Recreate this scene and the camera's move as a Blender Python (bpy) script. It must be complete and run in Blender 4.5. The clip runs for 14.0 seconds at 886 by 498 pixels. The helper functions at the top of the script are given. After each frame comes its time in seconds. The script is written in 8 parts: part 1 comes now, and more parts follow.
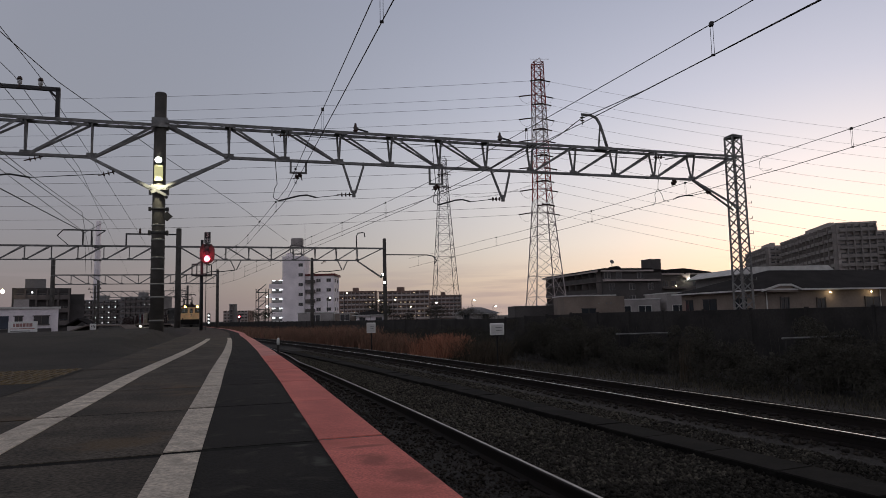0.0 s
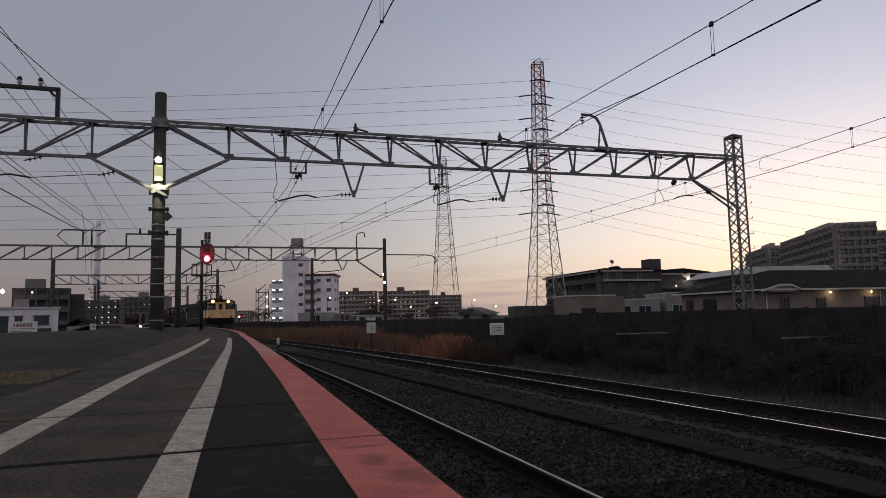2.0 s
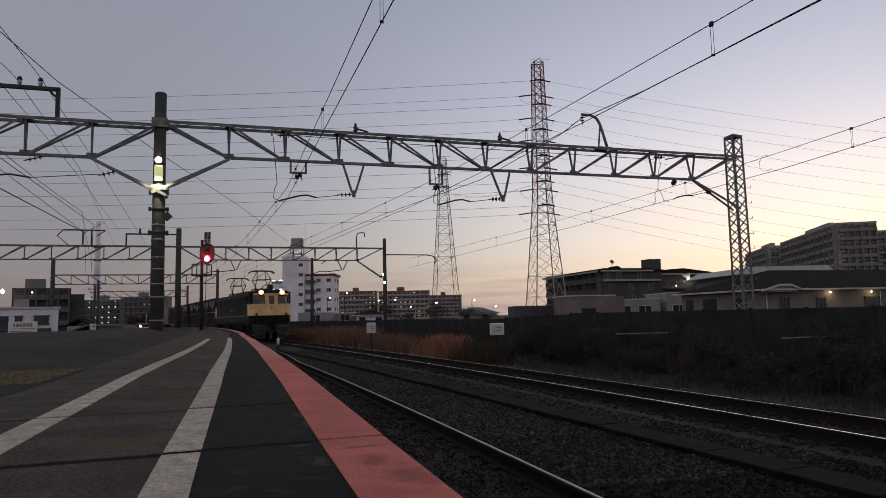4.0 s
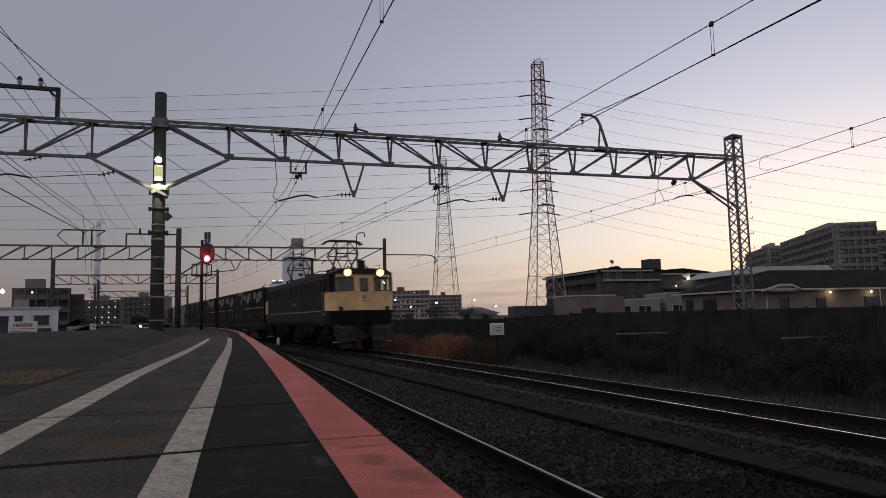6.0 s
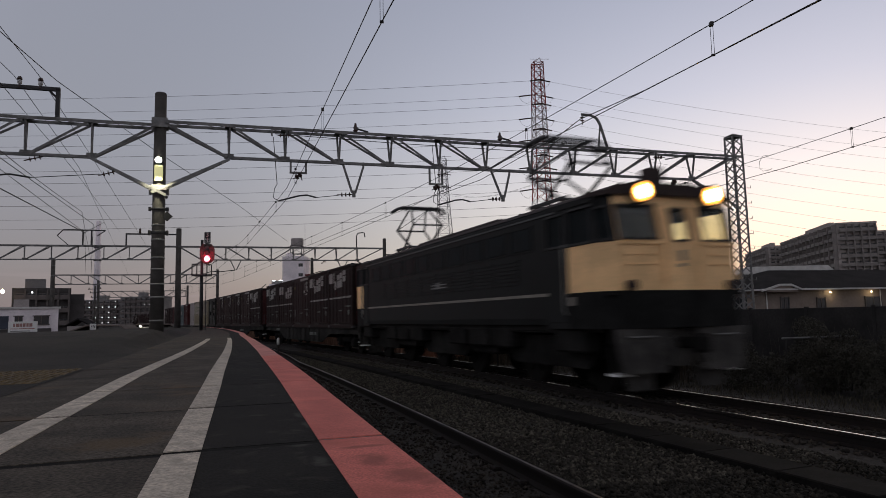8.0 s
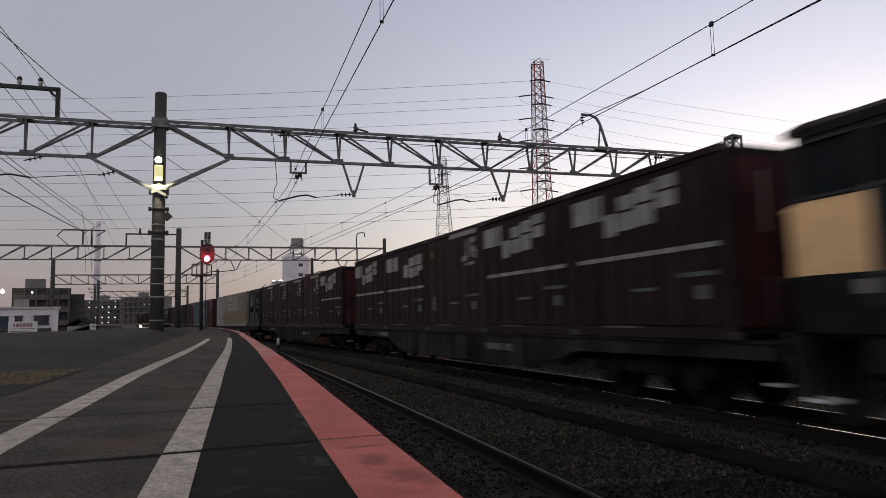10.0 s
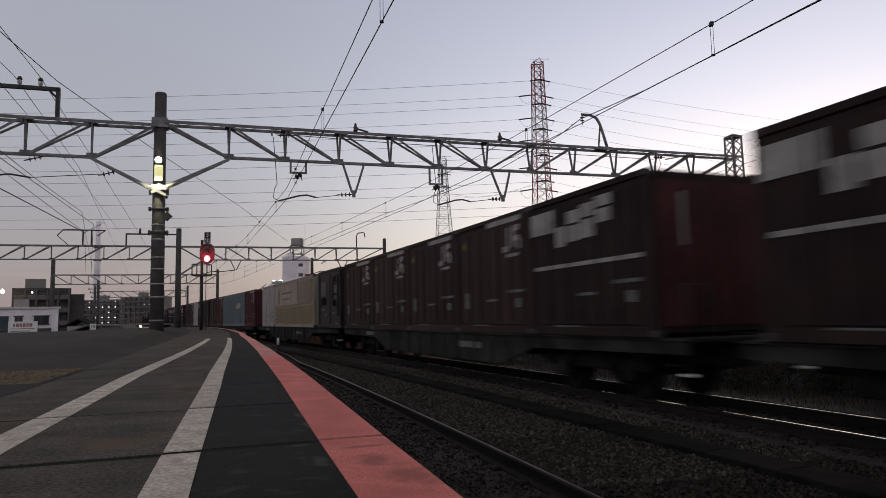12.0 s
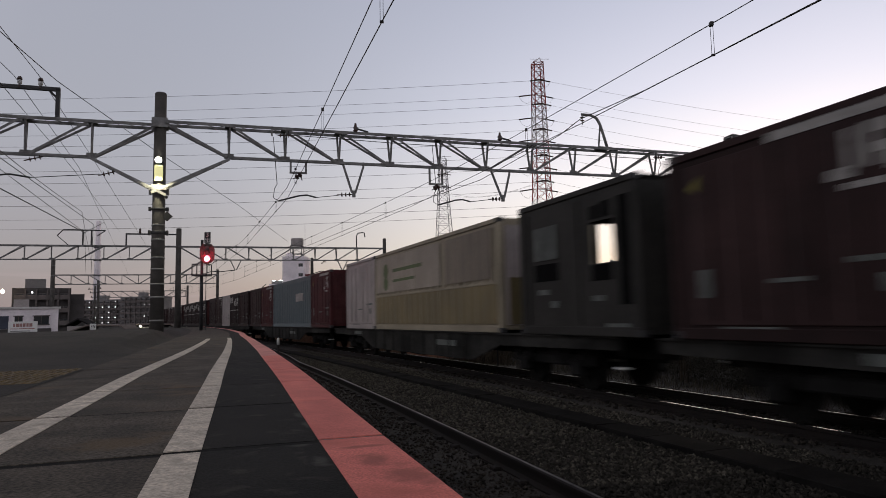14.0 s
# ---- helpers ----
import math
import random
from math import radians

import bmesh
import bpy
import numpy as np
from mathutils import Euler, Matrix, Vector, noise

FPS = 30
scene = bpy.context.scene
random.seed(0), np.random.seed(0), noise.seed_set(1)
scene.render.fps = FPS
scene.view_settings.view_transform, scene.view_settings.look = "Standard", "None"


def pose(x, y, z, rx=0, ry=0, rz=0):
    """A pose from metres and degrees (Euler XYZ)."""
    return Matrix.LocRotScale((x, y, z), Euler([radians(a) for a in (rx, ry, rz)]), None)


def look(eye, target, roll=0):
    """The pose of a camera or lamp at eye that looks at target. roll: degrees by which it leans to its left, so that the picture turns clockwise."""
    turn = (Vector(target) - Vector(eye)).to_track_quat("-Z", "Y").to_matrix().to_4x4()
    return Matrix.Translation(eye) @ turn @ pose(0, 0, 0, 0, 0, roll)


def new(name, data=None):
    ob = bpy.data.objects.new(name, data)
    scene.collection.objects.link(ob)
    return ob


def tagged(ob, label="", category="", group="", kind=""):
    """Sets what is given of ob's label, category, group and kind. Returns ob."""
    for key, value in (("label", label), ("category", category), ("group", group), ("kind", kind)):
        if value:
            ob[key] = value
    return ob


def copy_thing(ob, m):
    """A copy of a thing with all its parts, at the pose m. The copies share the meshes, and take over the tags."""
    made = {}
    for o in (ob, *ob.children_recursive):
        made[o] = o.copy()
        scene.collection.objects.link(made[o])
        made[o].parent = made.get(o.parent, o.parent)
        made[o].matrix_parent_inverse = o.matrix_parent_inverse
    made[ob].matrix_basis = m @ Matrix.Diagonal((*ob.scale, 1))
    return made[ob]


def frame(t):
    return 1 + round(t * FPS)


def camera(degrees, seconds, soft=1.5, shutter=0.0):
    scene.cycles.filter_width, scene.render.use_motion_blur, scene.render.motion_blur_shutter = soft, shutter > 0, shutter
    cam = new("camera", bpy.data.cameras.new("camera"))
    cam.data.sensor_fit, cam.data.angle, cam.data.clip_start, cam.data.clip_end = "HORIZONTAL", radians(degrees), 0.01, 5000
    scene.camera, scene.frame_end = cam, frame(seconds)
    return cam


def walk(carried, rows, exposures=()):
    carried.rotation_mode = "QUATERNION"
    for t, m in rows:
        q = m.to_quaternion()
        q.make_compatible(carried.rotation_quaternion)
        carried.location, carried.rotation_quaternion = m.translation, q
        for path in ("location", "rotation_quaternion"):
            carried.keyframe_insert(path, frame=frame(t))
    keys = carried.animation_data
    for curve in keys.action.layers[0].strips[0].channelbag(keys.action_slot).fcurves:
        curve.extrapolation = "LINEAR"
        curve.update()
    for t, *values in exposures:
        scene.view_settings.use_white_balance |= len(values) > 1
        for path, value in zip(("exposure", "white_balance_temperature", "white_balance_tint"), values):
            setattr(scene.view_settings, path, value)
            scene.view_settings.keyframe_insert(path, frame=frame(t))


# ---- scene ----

# ---- camera: stands still, low over the platform ----
cam = camera(67.17, 14.0, soft=0.65, shutter=0.95)
CAM = Matrix.Translation((0, 0, 1.385)) @ pose(0, 0, 0, 95.748, 0, 0) @ pose(0, 0, 0, 0, 0, -1.3236)
walk(cam, [(0.0, CAM), (14.0, CAM)], exposures=[(0.0, 0.0, 6520, 10), (7.6, 0.0, 6520, 10), (8.2, 0.1, 6560, 10), (10.3, 0.42, 6700, 10), (14.0, 0.43, 6700, 10)])

# ---- dusk sky: the sun has just set ahead and to the right ----
GLOW = radians(32)  # compass direction of the afterglow, clockwise from +y
world = bpy.data.worlds.new("dusk")
scene.world = world
world.use_nodes = True
wn, wl = world.node_tree.nodes, world.node_tree.links
wn.clear()
sky = wn.new("ShaderNodeTexSky")
sky.sky_type = "NISHITA"
sky.sun_disc = False
sky.sun_elevation = radians(1.0)
sky.sun_rotation = GLOW
sky.air_density, sky.dust_density, sky.ozone_density = 1.0, 2.5, 3.0


def sky_ramp(stops):
    r = wn.new("ShaderNodeValToRGB")
    while len(r.color_ramp.elements) < len(stops):
        r.color_ramp.elements.new(0.5)
    for e, (p, c) in zip(r.color_ramp.elements, stops):
        e.position, e.color = p, (*c, 1)
    return r


def sky_range(a, b, c, d):
    r = wn.new("ShaderNodeMapRange")
    for k, v in zip(("From Min", "From Max", "To Min", "To Max"), (a, b, c, d)):
        r.inputs[k].default_value = v
    return r


# dusk haze: a grey-violet dome, paling to a yellow afterglow over the sunset, dimmer behind
coord = wn.new("ShaderNodeTexCoord")
split = wn.new("ShaderNodeSeparateXYZ")
wl.new(coord.outputs["Generated"], split.inputs[0])
away = sky_ramp([(0.0, (0.250, 0.205, 0.208)), (0.10, (0.275, 0.247, 0.260)), (0.25, (0.305, 0.30, 0.328)), (0.46, (0.29, 0.296, 0.343)), (0.62, (0.205, 0.195, 0.21)), (1.0, (0.115, 0.10, 0.102))])
glow = sky_ramp([(0.0, (0.70, 0.53, 0.45)), (0.05, (0.97, 0.79, 0.62)), (0.10, (0.98, 0.885, 0.79)), (0.19, (0.89, 0.855, 0.865)), (0.30, (0.66, 0.67, 0.77)), (0.45, (0.48, 0.50, 0.61)), (0.62, (0.265, 0.26, 0.285)), (1.0, (0.115, 0.10, 0.102))])
wl.new(split.outputs["Z"], away.inputs["Fac"])
wl.new(split.outputs["Z"], glow.inputs["Fac"])
toward = wn.new("ShaderNodeVectorMath")
toward.operation = "DOT_PRODUCT"
toward.inputs[1].default_value = (math.sin(GLOW), math.cos(GLOW), 0.0)
wl.new(coord.outputs["Generated"], toward.inputs[0])
near_glow = sky_range(0.40, 1.0, 0.0, 1.0)
wl.new(toward.outputs["Value"], near_glow.inputs["Value"])
sharpen = wn.new("ShaderNodeMath")
sharpen.operation = "POWER"
sharpen.inputs[1].default_value = 2.6
wl.new(near_glow.outputs["Result"], sharpen.inputs[0])
behind = sky_range(-1.0, 0.4, 2.0, 1.0)
wl.new(toward.outputs["Value"], behind.inputs["Value"])
dim = wn.new("ShaderNodeMix")
dim.data_type, dim.blend_type = "RGBA", "MULTIPLY"
dim.inputs[0].default_value = 1.0
wl.new(away.outputs["Color"], dim.inputs[6])
wl.new(behind.outputs["Result"], dim.inputs[7])
dome = wn.new("ShaderNodeMix")
dome.data_type = "RGBA"
wl.new(sharpen.outputs[0], dome.inputs[0])
wl.new(dim.outputs[2], dome.inputs[6])
wl.new(glow.outputs["Color"], dome.inputs[7])
stretch = wn.new("ShaderNodeVectorMath")
stretch.operation = "MULTIPLY"
stretch.inputs[1].default_value = (3.0, 3.0, 42.0)
wl.new(coord.outputs["Generated"], stretch.inputs[0])
streak = wn.new("ShaderNodeTexNoise")
streak.inputs["Scale"].default_value, streak.inputs["Detail"].default_value = 1.6, 5
wl.new(stretch.outputs["Vector"], streak.inputs["Vector"])
streaks = sky_range(0.52, 0.66, 0.0, 1.0)
wl.new(streak.outputs["Fac"], streaks.inputs["Value"])
low = sky_ramp([(0.0, (0.55, 0.55, 0.55)), (0.045, (0.5, 0.5, 0.5)), (0.085, (0, 0, 0)), (1.0, (0, 0, 0))])
wl.new(split.outputs["Z"], low.inputs["Fac"])
cloud = wn.new("ShaderNodeMath")
cloud.operation = "MULTIPLY"
wl.new(streaks.outputs["Result"], cloud.inputs[0])
wl.new(low.outputs["Color"], cloud.inputs[1])
veil = wn.new("ShaderNodeMix")
veil.data_type = "RGBA"
veil.inputs[7].default_value = (0.36, 0.30, 0.32, 1)
wl.new(cloud.outputs[0], veil.inputs[0])
wl.new(dome.outputs[2], veil.inputs[6])
both = wn.new("ShaderNodeMix")
both.data_type = "RGBA"
both.inputs[0].default_value = 0.92
wl.new(sky.outputs[0], both.inputs[6])
wl.new(veil.outputs[2], both.inputs[7])
sky_bg = wn.new("ShaderNodeBackground")
sky_bg.inputs["Strength"].default_value = 1.0
sky_out = wn.new("ShaderNodeOutputWorld")
wl.new(both.outputs[2], sky_bg.inputs["Color"])
wl.new(sky_bg.outputs[0], sky_out.inputs["Surface"])

sun = new("sun", bpy.data.lights.new("sun", "SUN"))
sun.data.energy, sun.data.angle, sun.data.color = 0.12, radians(30), (1.0, 0.82, 0.62)
sun.matrix_world = look((0, 0, 0), (-math.sin(GLOW), -math.cos(GLOW), -0.22))
tagged(sun, kind="structure")


# ---- materials ----
def material(name, color, rough=0.7, metal=0.0, vary=0.25, grain=30.0, blotch=1.5, bump=0.15, second=None, rand=0.0, depth=0.01, spec=0.35, stain=None, speck=None):
    """Principled paint with grain, blotches and fine relief at real-world size."""
    m = bpy.data.materials.new(name)
    m.use_nodes = True
    n, l = m.node_tree.nodes, m.node_tree.links
    b = n["Principled BSDF"]
    b.inputs["Metallic"].default_value = metal
    b.inputs["Specular IOR Level"].default_value = spec
    co = n.new("ShaderNodeTexCoord")
    f = n.new("ShaderNodeTexNoise"); f.inputs["Scale"].default_value = grain; f.inputs["Detail"].default_value = 5
    g = n.new("ShaderNodeTexNoise"); g.inputs["Scale"].default_value = blotch; g.inputs["Detail"].default_value = 6
    oi = n.new("ShaderNodeObjectInfo")
    shift = n.new("ShaderNodeVectorMath"); shift.operation = "MULTIPLY_ADD"
    shift.inputs[1].default_value = (37.0, 91.0, 53.0)
    l.new(oi.outputs["Random"], shift.inputs[0]); l.new(co.outputs["Object"], shift.inputs[2])
    l.new(shift.outputs["Vector"], f.inputs["Vector"]); l.new(shift.outputs["Vector"], g.inputs["Vector"])
    dark = [c * (1 - vary) for c in color]
    light = second if second else [min(1, c * (1 + vary)) for c in color]
    r1 = n.new("ShaderNodeValToRGB")
    r1.color_ramp.elements[0].position, r1.color_ramp.elements[1].position = 0.36, 0.64
    r1.color_ramp.elements[0].color, r1.color_ramp.elements[1].color = (*dark, 1), (*light, 1)
    l.new(g.outputs["Fac"], r1.inputs["Fac"])
    r2 = n.new("ShaderNodeMapRange")
    r2.inputs["From Min"].default_value, r2.inputs["From Max"].default_value = 0.3, 0.7
    speck = vary * 0.6 if speck is None else speck
    r2.inputs["To Min"].default_value, r2.inputs["To Max"].default_value = 1 - speck, 1 + speck
    l.new(f.outputs["Fac"], r2.inputs["Value"])
    mul = n.new("ShaderNodeMix"); mul.data_type = "RGBA"; mul.blend_type = "MULTIPLY"; mul.inputs[0].default_value = 1.0
    l.new(r1.outputs["Color"], mul.inputs[6]); l.new(r2.outputs["Result"], mul.inputs[7])
    last = mul.outputs[2]
    if rand:
        rr = n.new("ShaderNodeMapRange")
        rr.inputs["To Min"].default_value, rr.inputs["To Max"].default_value = 1 - rand, 1 + rand
        l.new(oi.outputs["Random"], rr.inputs["Value"])
        mm = n.new("ShaderNodeMix"); mm.data_type = "RGBA"; mm.blend_type = "MULTIPLY"; mm.inputs[0].default_value = 1.0
        l.new(last, mm.inputs[6]); l.new(rr.outputs["Result"], mm.inputs[7])
        last = mm.outputs[2]
    if stain:
        # (colour, scale, from, to): soft-edged soiling with its own outline
        sc, sz, s0, s1 = stain
        sn = n.new("ShaderNodeTexNoise"); sn.inputs["Scale"].default_value = sz; sn.inputs["Detail"].default_value = 7; sn.inputs["Distortion"].default_value = 0.5
        l.new(shift.outputs["Vector"], sn.inputs["Vector"])
        sr = n.new("ShaderNodeMapRange"); sr.interpolation_type = "SMOOTHSTEP"
        for k, v in zip(("From Min", "From Max", "To Min", "To Max"), (s0, s1, 0.0, 1.0)):
            sr.inputs[k].default_value = v
        l.new(sn.outputs["Fac"], sr.inputs["Value"])
        sm = n.new("ShaderNodeMix"); sm.data_type = "RGBA"
        l.new(sr.outputs["Result"], sm.inputs[0]); l.new(last, sm.inputs[6]); sm.inputs[7].default_value = (*sc, 1)
        last = sm.outputs[2]
    l.new(last, b.inputs["Base Color"])
    ro = n.new("ShaderNodeMapRange")
    ro.inputs["To Min"].default_value, ro.inputs["To Max"].default_value = max(0.05, rough - 0.12), min(1, rough + 0.12)
    l.new(g.outputs["Fac"], ro.inputs["Value"]); l.new(ro.outputs["Result"], b.inputs["Roughness"])
    if bump:
        bp = n.new("ShaderNodeBump"); bp.inputs["Strength"].default_value = bump; bp.inputs["Distance"].default_value = depth
        l.new(f.outputs["Fac"], bp.inputs["Height"]); l.new(bp.outputs["Normal"], b.inputs["Normal"])
    return m


def island_material(name, colors, rough=0.9):
    """For joined small pieces: each island takes its own tone."""
    m = bpy.data.materials.new(name)
    m.use_nodes = True
    n, l = m.node_tree.nodes, m.node_tree.links
    b = n["Principled BSDF"]
    b.inputs["Roughness"].default_value = rough
    b.inputs["Specular IOR Level"].default_value = 0.12
    ge = n.new("ShaderNodeNewGeometry")
    r = n.new("ShaderNodeValToRGB")
    while len(r.color_ramp.elements) < len(colors):
        r.color_ramp.elements.new(0.5)
    for i, c in enumerate(colors):
        r.color_ramp.elements[i].position = i / (len(colors) - 1)
        r.color_ramp.elements[i].color = (*c, 1)
    l.new(ge.outputs["Random Per Island"], r.inputs["Fac"])
    l.new(r.outputs["Color"], b.inputs["Base Color"])
    return m


def glow_material(name, color, strength):
    m = bpy.data.materials.new(name)
    m.use_nodes = True
    b = m.node_tree.nodes["Principled BSDF"]
    b.inputs["Base Color"].default_value = (*color, 1)
    b.inputs["Emission Color"].default_value = (*color, 1)
    b.inputs["Emission Strength"].default_value = strength
    return m


def glass_material(name, tint=(0.03, 0.035, 0.04), rough=0.08):
    """Dark window glass: a gloss over an unlit inside."""
    m = bpy.data.materials.new(name)
    m.use_nodes = True
    b = m.node_tree.nodes["Principled BSDF"]
    b.inputs["Base Color"].default_value = (*tint, 1)
    b.inputs["Roughness"].default_value = rough
    b.inputs["IOR"].default_value = 1.5
    return m


ASPHALT = material("asphalt", (0.034, 0.030, 0.025), 0.92, vary=0.35, grain=140, blotch=0.7, bump=0.6, depth=0.005, spec=0.2)
ASPHALT_STRIP = material("old_asphalt", (0.012, 0.0112, 0.0098), 0.92, vary=0.4, grain=120, blotch=1.6, bump=0.6, second=(0.021, 0.0196, 0.0172), depth=0.005, spec=0.15, stain=((0.040, 0.036, 0.030), 8.0, 0.56, 0.72), speck=0.5)
CONCRETE = material("platform_concrete", (0.064, 0.0545, 0.0425), 0.9, vary=0.34, grain=70, blotch=3.2, bump=0.9, speck=0.6, rand=0.14, depth=0.004, spec=0.2, stain=((0.115, 0.080, 0.048), 1.5, 0.56, 0.76))
PINK = material("pink_edge_paint", (0.63, 0.16, 0.126), 0.8, vary=0.16, grain=130, blotch=2.0, bump=0.4, rand=0.05, second=(0.74, 0.21, 0.167), depth=0.003, stain=((0.42, 0.11, 0.083), 2.0, 0.48, 0.80), speck=0.28)
# far edge slabs: worn paint, its colour paled further for grazing sheen
PINK_WORN_SHEEN = material("worn_sheen_pink_edge_paint", (0.57, 0.225, 0.19), 0.8, vary=0.18, grain=60, blotch=2.0, bump=0.3, rand=0.08, depth=0.003)
WHITE_LINE = material("worn_white_line", (0.52, 0.46, 0.375), 0.85, vary=0.22, grain=70, blotch=6, bump=0.3, rand=0.10, depth=0.003, stain=((0.33, 0.295, 0.24), 6.0, 0.48, 0.72), speck=0.35)


def spots(m, color, places, strength):
    """Stains of known place and size on a ground surface: (x, y, half length, half width), ragged at the rim."""
    n, l = m.node_tree.nodes, m.node_tree.links
    b = n["Principled BSDF"]
    last = b.inputs["Base Color"].links[0].from_socket
    ge = n.new("ShaderNodeNewGeometry")
    tn = n.new("ShaderNodeTexNoise"); tn.inputs["Scale"].default_value = 14; tn.inputs["Detail"].default_value = 6
    l.new(ge.outputs["Position"], tn.inputs["Vector"])
    for x, y, a, c in places:
        mp = n.new("ShaderNodeMapping"); mp.vector_type = "TEXTURE"
        mp.inputs["Location"].default_value = (x, y, 0.92)
        mp.inputs["Rotation"].default_value = (0, 0, radians(24))
        mp.inputs["Scale"].default_value = (c, a, 1.0)
        l.new(ge.outputs["Position"], mp.inputs["Vector"])
        ln_ = n.new("ShaderNodeVectorMath"); ln_.operation = "LENGTH"
        l.new(mp.outputs["Vector"], ln_.inputs[0])
        ad = n.new("ShaderNodeMath"); ad.operation = "MULTIPLY_ADD"; ad.inputs[1].default_value = 1.5
        l.new(tn.outputs["Fac"], ad.inputs[0]); l.new(ln_.outputs["Value"], ad.inputs[2])
        r = n.new("ShaderNodeMapRange"); r.interpolation_type = "SMOOTHSTEP"
        for k, v in zip(("From Min", "From Max", "To Min", "To Max"), (1.05, 1.9, strength, 0.0)):
            r.inputs[k].default_value = v
        l.new(ad.outputs["Value"], r.inputs["Value"])
        mx = n.new("ShaderNodeMix"); mx.data_type = "RGBA"
        l.new(r.outputs["Result"], mx.inputs[0]); l.new(last, mx.inputs[6]); mx.inputs[7].default_value = (*color, 1)
        last = mx.outputs[2]
    l.new(last, b.inputs["Base Color"])


spots(PINK, (0.26, 0.075, 0.055), [(-0.11, 2.02, 0.17, 0.085), (-0.24, 2.24, 0.10, 0.07), (-0.30, 2.47, 0.03, 0.10)], 0.75)
spots(ASPHALT_STRIP, (0.062, 0.060, 0.054), [(-0.615, 3.02, 0.13, 0.03), (-0.42, 2.25, 0.10, 0.035), (-0.72, 3.32, 0.10, 0.025), (-0.55, 2.55, 0.05, 0.05)], 0.8)
spots(CONCRETE, (0.115, 0.078, 0.040), [(-1.30, 2.66, 0.16, 0.20), (-1.05, 2.9, 0.12, 0.12)], 0.6)
YELLOW_TILE = material("faded_yellow_tactile", (0.11, 0.078, 0.036), 0.85, vary=0.35, grain=60, blotch=5, bump=0.2, rand=0.15)
JOINT_DARK = material("dark_slab_joint", (0.010, 0.009, 0.008), 0.95, vary=0.4, grain=60, blotch=8, spec=0.1)
CURB = material("platform_wall_concrete", (0.16, 0.155, 0.15), 0.9, vary=0.35, grain=40, blotch=1.2, bump=0.4)
GROUND = material("dark_soil", (0.0315, 0.028, 0.0245), 0.95, vary=0.4, grain=14, blotch=0.5, bump=0.8, depth=0.03)
BALLAST_BED = material("ballast_bed", (0.036, 0.0315, 0.0265), 0.97, vary=0.45, grain=28, blotch=0.8, bump=1.0, depth=0.04)
STONES = island_material("ballast_stones", [(0.019, 0.0172, 0.0137), (0.036, 0.0325, 0.026), (0.062, 0.056, 0.045), (0.115, 0.104, 0.082)])
# darker stones: the lens's corner falloff is put into their colour
DIMMED_STONES = island_material("dimmed_ballast_stones", [(0.0095, 0.0086, 0.0070), (0.0165, 0.0150, 0.0122), (0.027, 0.0245, 0.020), (0.048, 0.0436, 0.0357)])
DUSTY_STONES = island_material("brown_ballast_stones", [(0.016, 0.0138, 0.0118), (0.030, 0.0258, 0.0215), (0.055, 0.0465, 0.038)])
RAIL_SIDE = material("rusty_rail_steel", (0.012, 0.0085, 0.007), 0.8, metal=0.3, vary=0.3, grain=60)
RAIL_TOP = material("polished_rail_steel", (0.42, 0.42, 0.42), 0.28, metal=1.0, vary=0.12, grain=40, bump=0.05)
RAIL_TOP_DULL = material("dull_rail_steel", (0.24, 0.225, 0.21), 0.34, metal=0.9, vary=0.3, grain=40, bump=0.1)
SLEEPER = material("dark_sleeper_wood", (0.021, 0.0175, 0.01575), 0.9, vary=0.3, grain=30, rand=0.15)
TROUGH = material("cable_trough_concrete", (0.0105, 0.0098, 0.0088), 0.95, vary=0.45, grain=40, blotch=2.5, rand=0.10, spec=0.08)
POLE_CONCRETE = material("pole_concrete", (0.072, 0.067, 0.061), 0.85, vary=0.25, grain=50, blotch=2.5, bump=0.2)
GALV = material("galvanised_steel", (0.165, 0.163, 0.159), 0.65, metal=0.1, vary=0.3, grain=35, blotch=3, bump=0.1)
GALV_LIGHT = material("pale_galvanised_steel", (0.20, 0.20, 0.195), 0.6, metal=0.4, vary=0.2, grain=35, blotch=3, bump=0.1)
STEEL_DARK = material("weathered_dark_steel", (0.05, 0.05, 0.052), 0.6, metal=0.5, vary=0.3, grain=40)
INSULATOR = material("brown_porcelain", (0.05, 0.03, 0.025), 0.25, vary=0.15)
INSULATOR_W = material("pale_porcelain", (0.45, 0.45, 0.44), 0.3, vary=0.12)
COPPER = material("oxidised_copper_wire", (0.035, 0.033, 0.032), 0.6, metal=0.4, vary=0.2)
RED_STEEL = material("red_painted_steel", (0.27, 0.05, 0.045), 0.7, vary=0.2, grain=8, blotch=0.4, bump=0)
WHITE_STEEL = material("white_painted_steel", (0.42, 0.365, 0.355), 0.7, vary=0.15, grain=8, blotch=0.4, bump=0)
GREY_STEEL = material("grey_pylon_steel", (0.10, 0.095, 0.10), 0.6, metal=0.4, vary=0.2, grain=8, blotch=0.4, bump=0)
BLACK = material("black_paint", (0.016, 0.016, 0.017), 0.55, vary=0.25)
SIGN_WHITE = material("white_sign_plate", (0.62, 0.62, 0.60), 0.5, vary=0.1)
GLASS = glass_material("dark_window_glass")
LAMP_WHITE = glow_material("white_lamp", (1.0, 0.95, 0.78), 30)
GLOW_PANEL = glow_material("glowing_pale_panel", (0.55, 0.53, 0.26), 0.75)
LAMP_WARM = glow_material("warm_lamp", (1.0, 0.72, 0.38), 14)
LAMP_COOL = glow_material("cool_lamp", (0.92, 0.97, 1.0), 2.5)
LAMP_HALL = glow_material("dim_warm_hall_lamp", (1.0, 0.78, 0.50), 0.9)
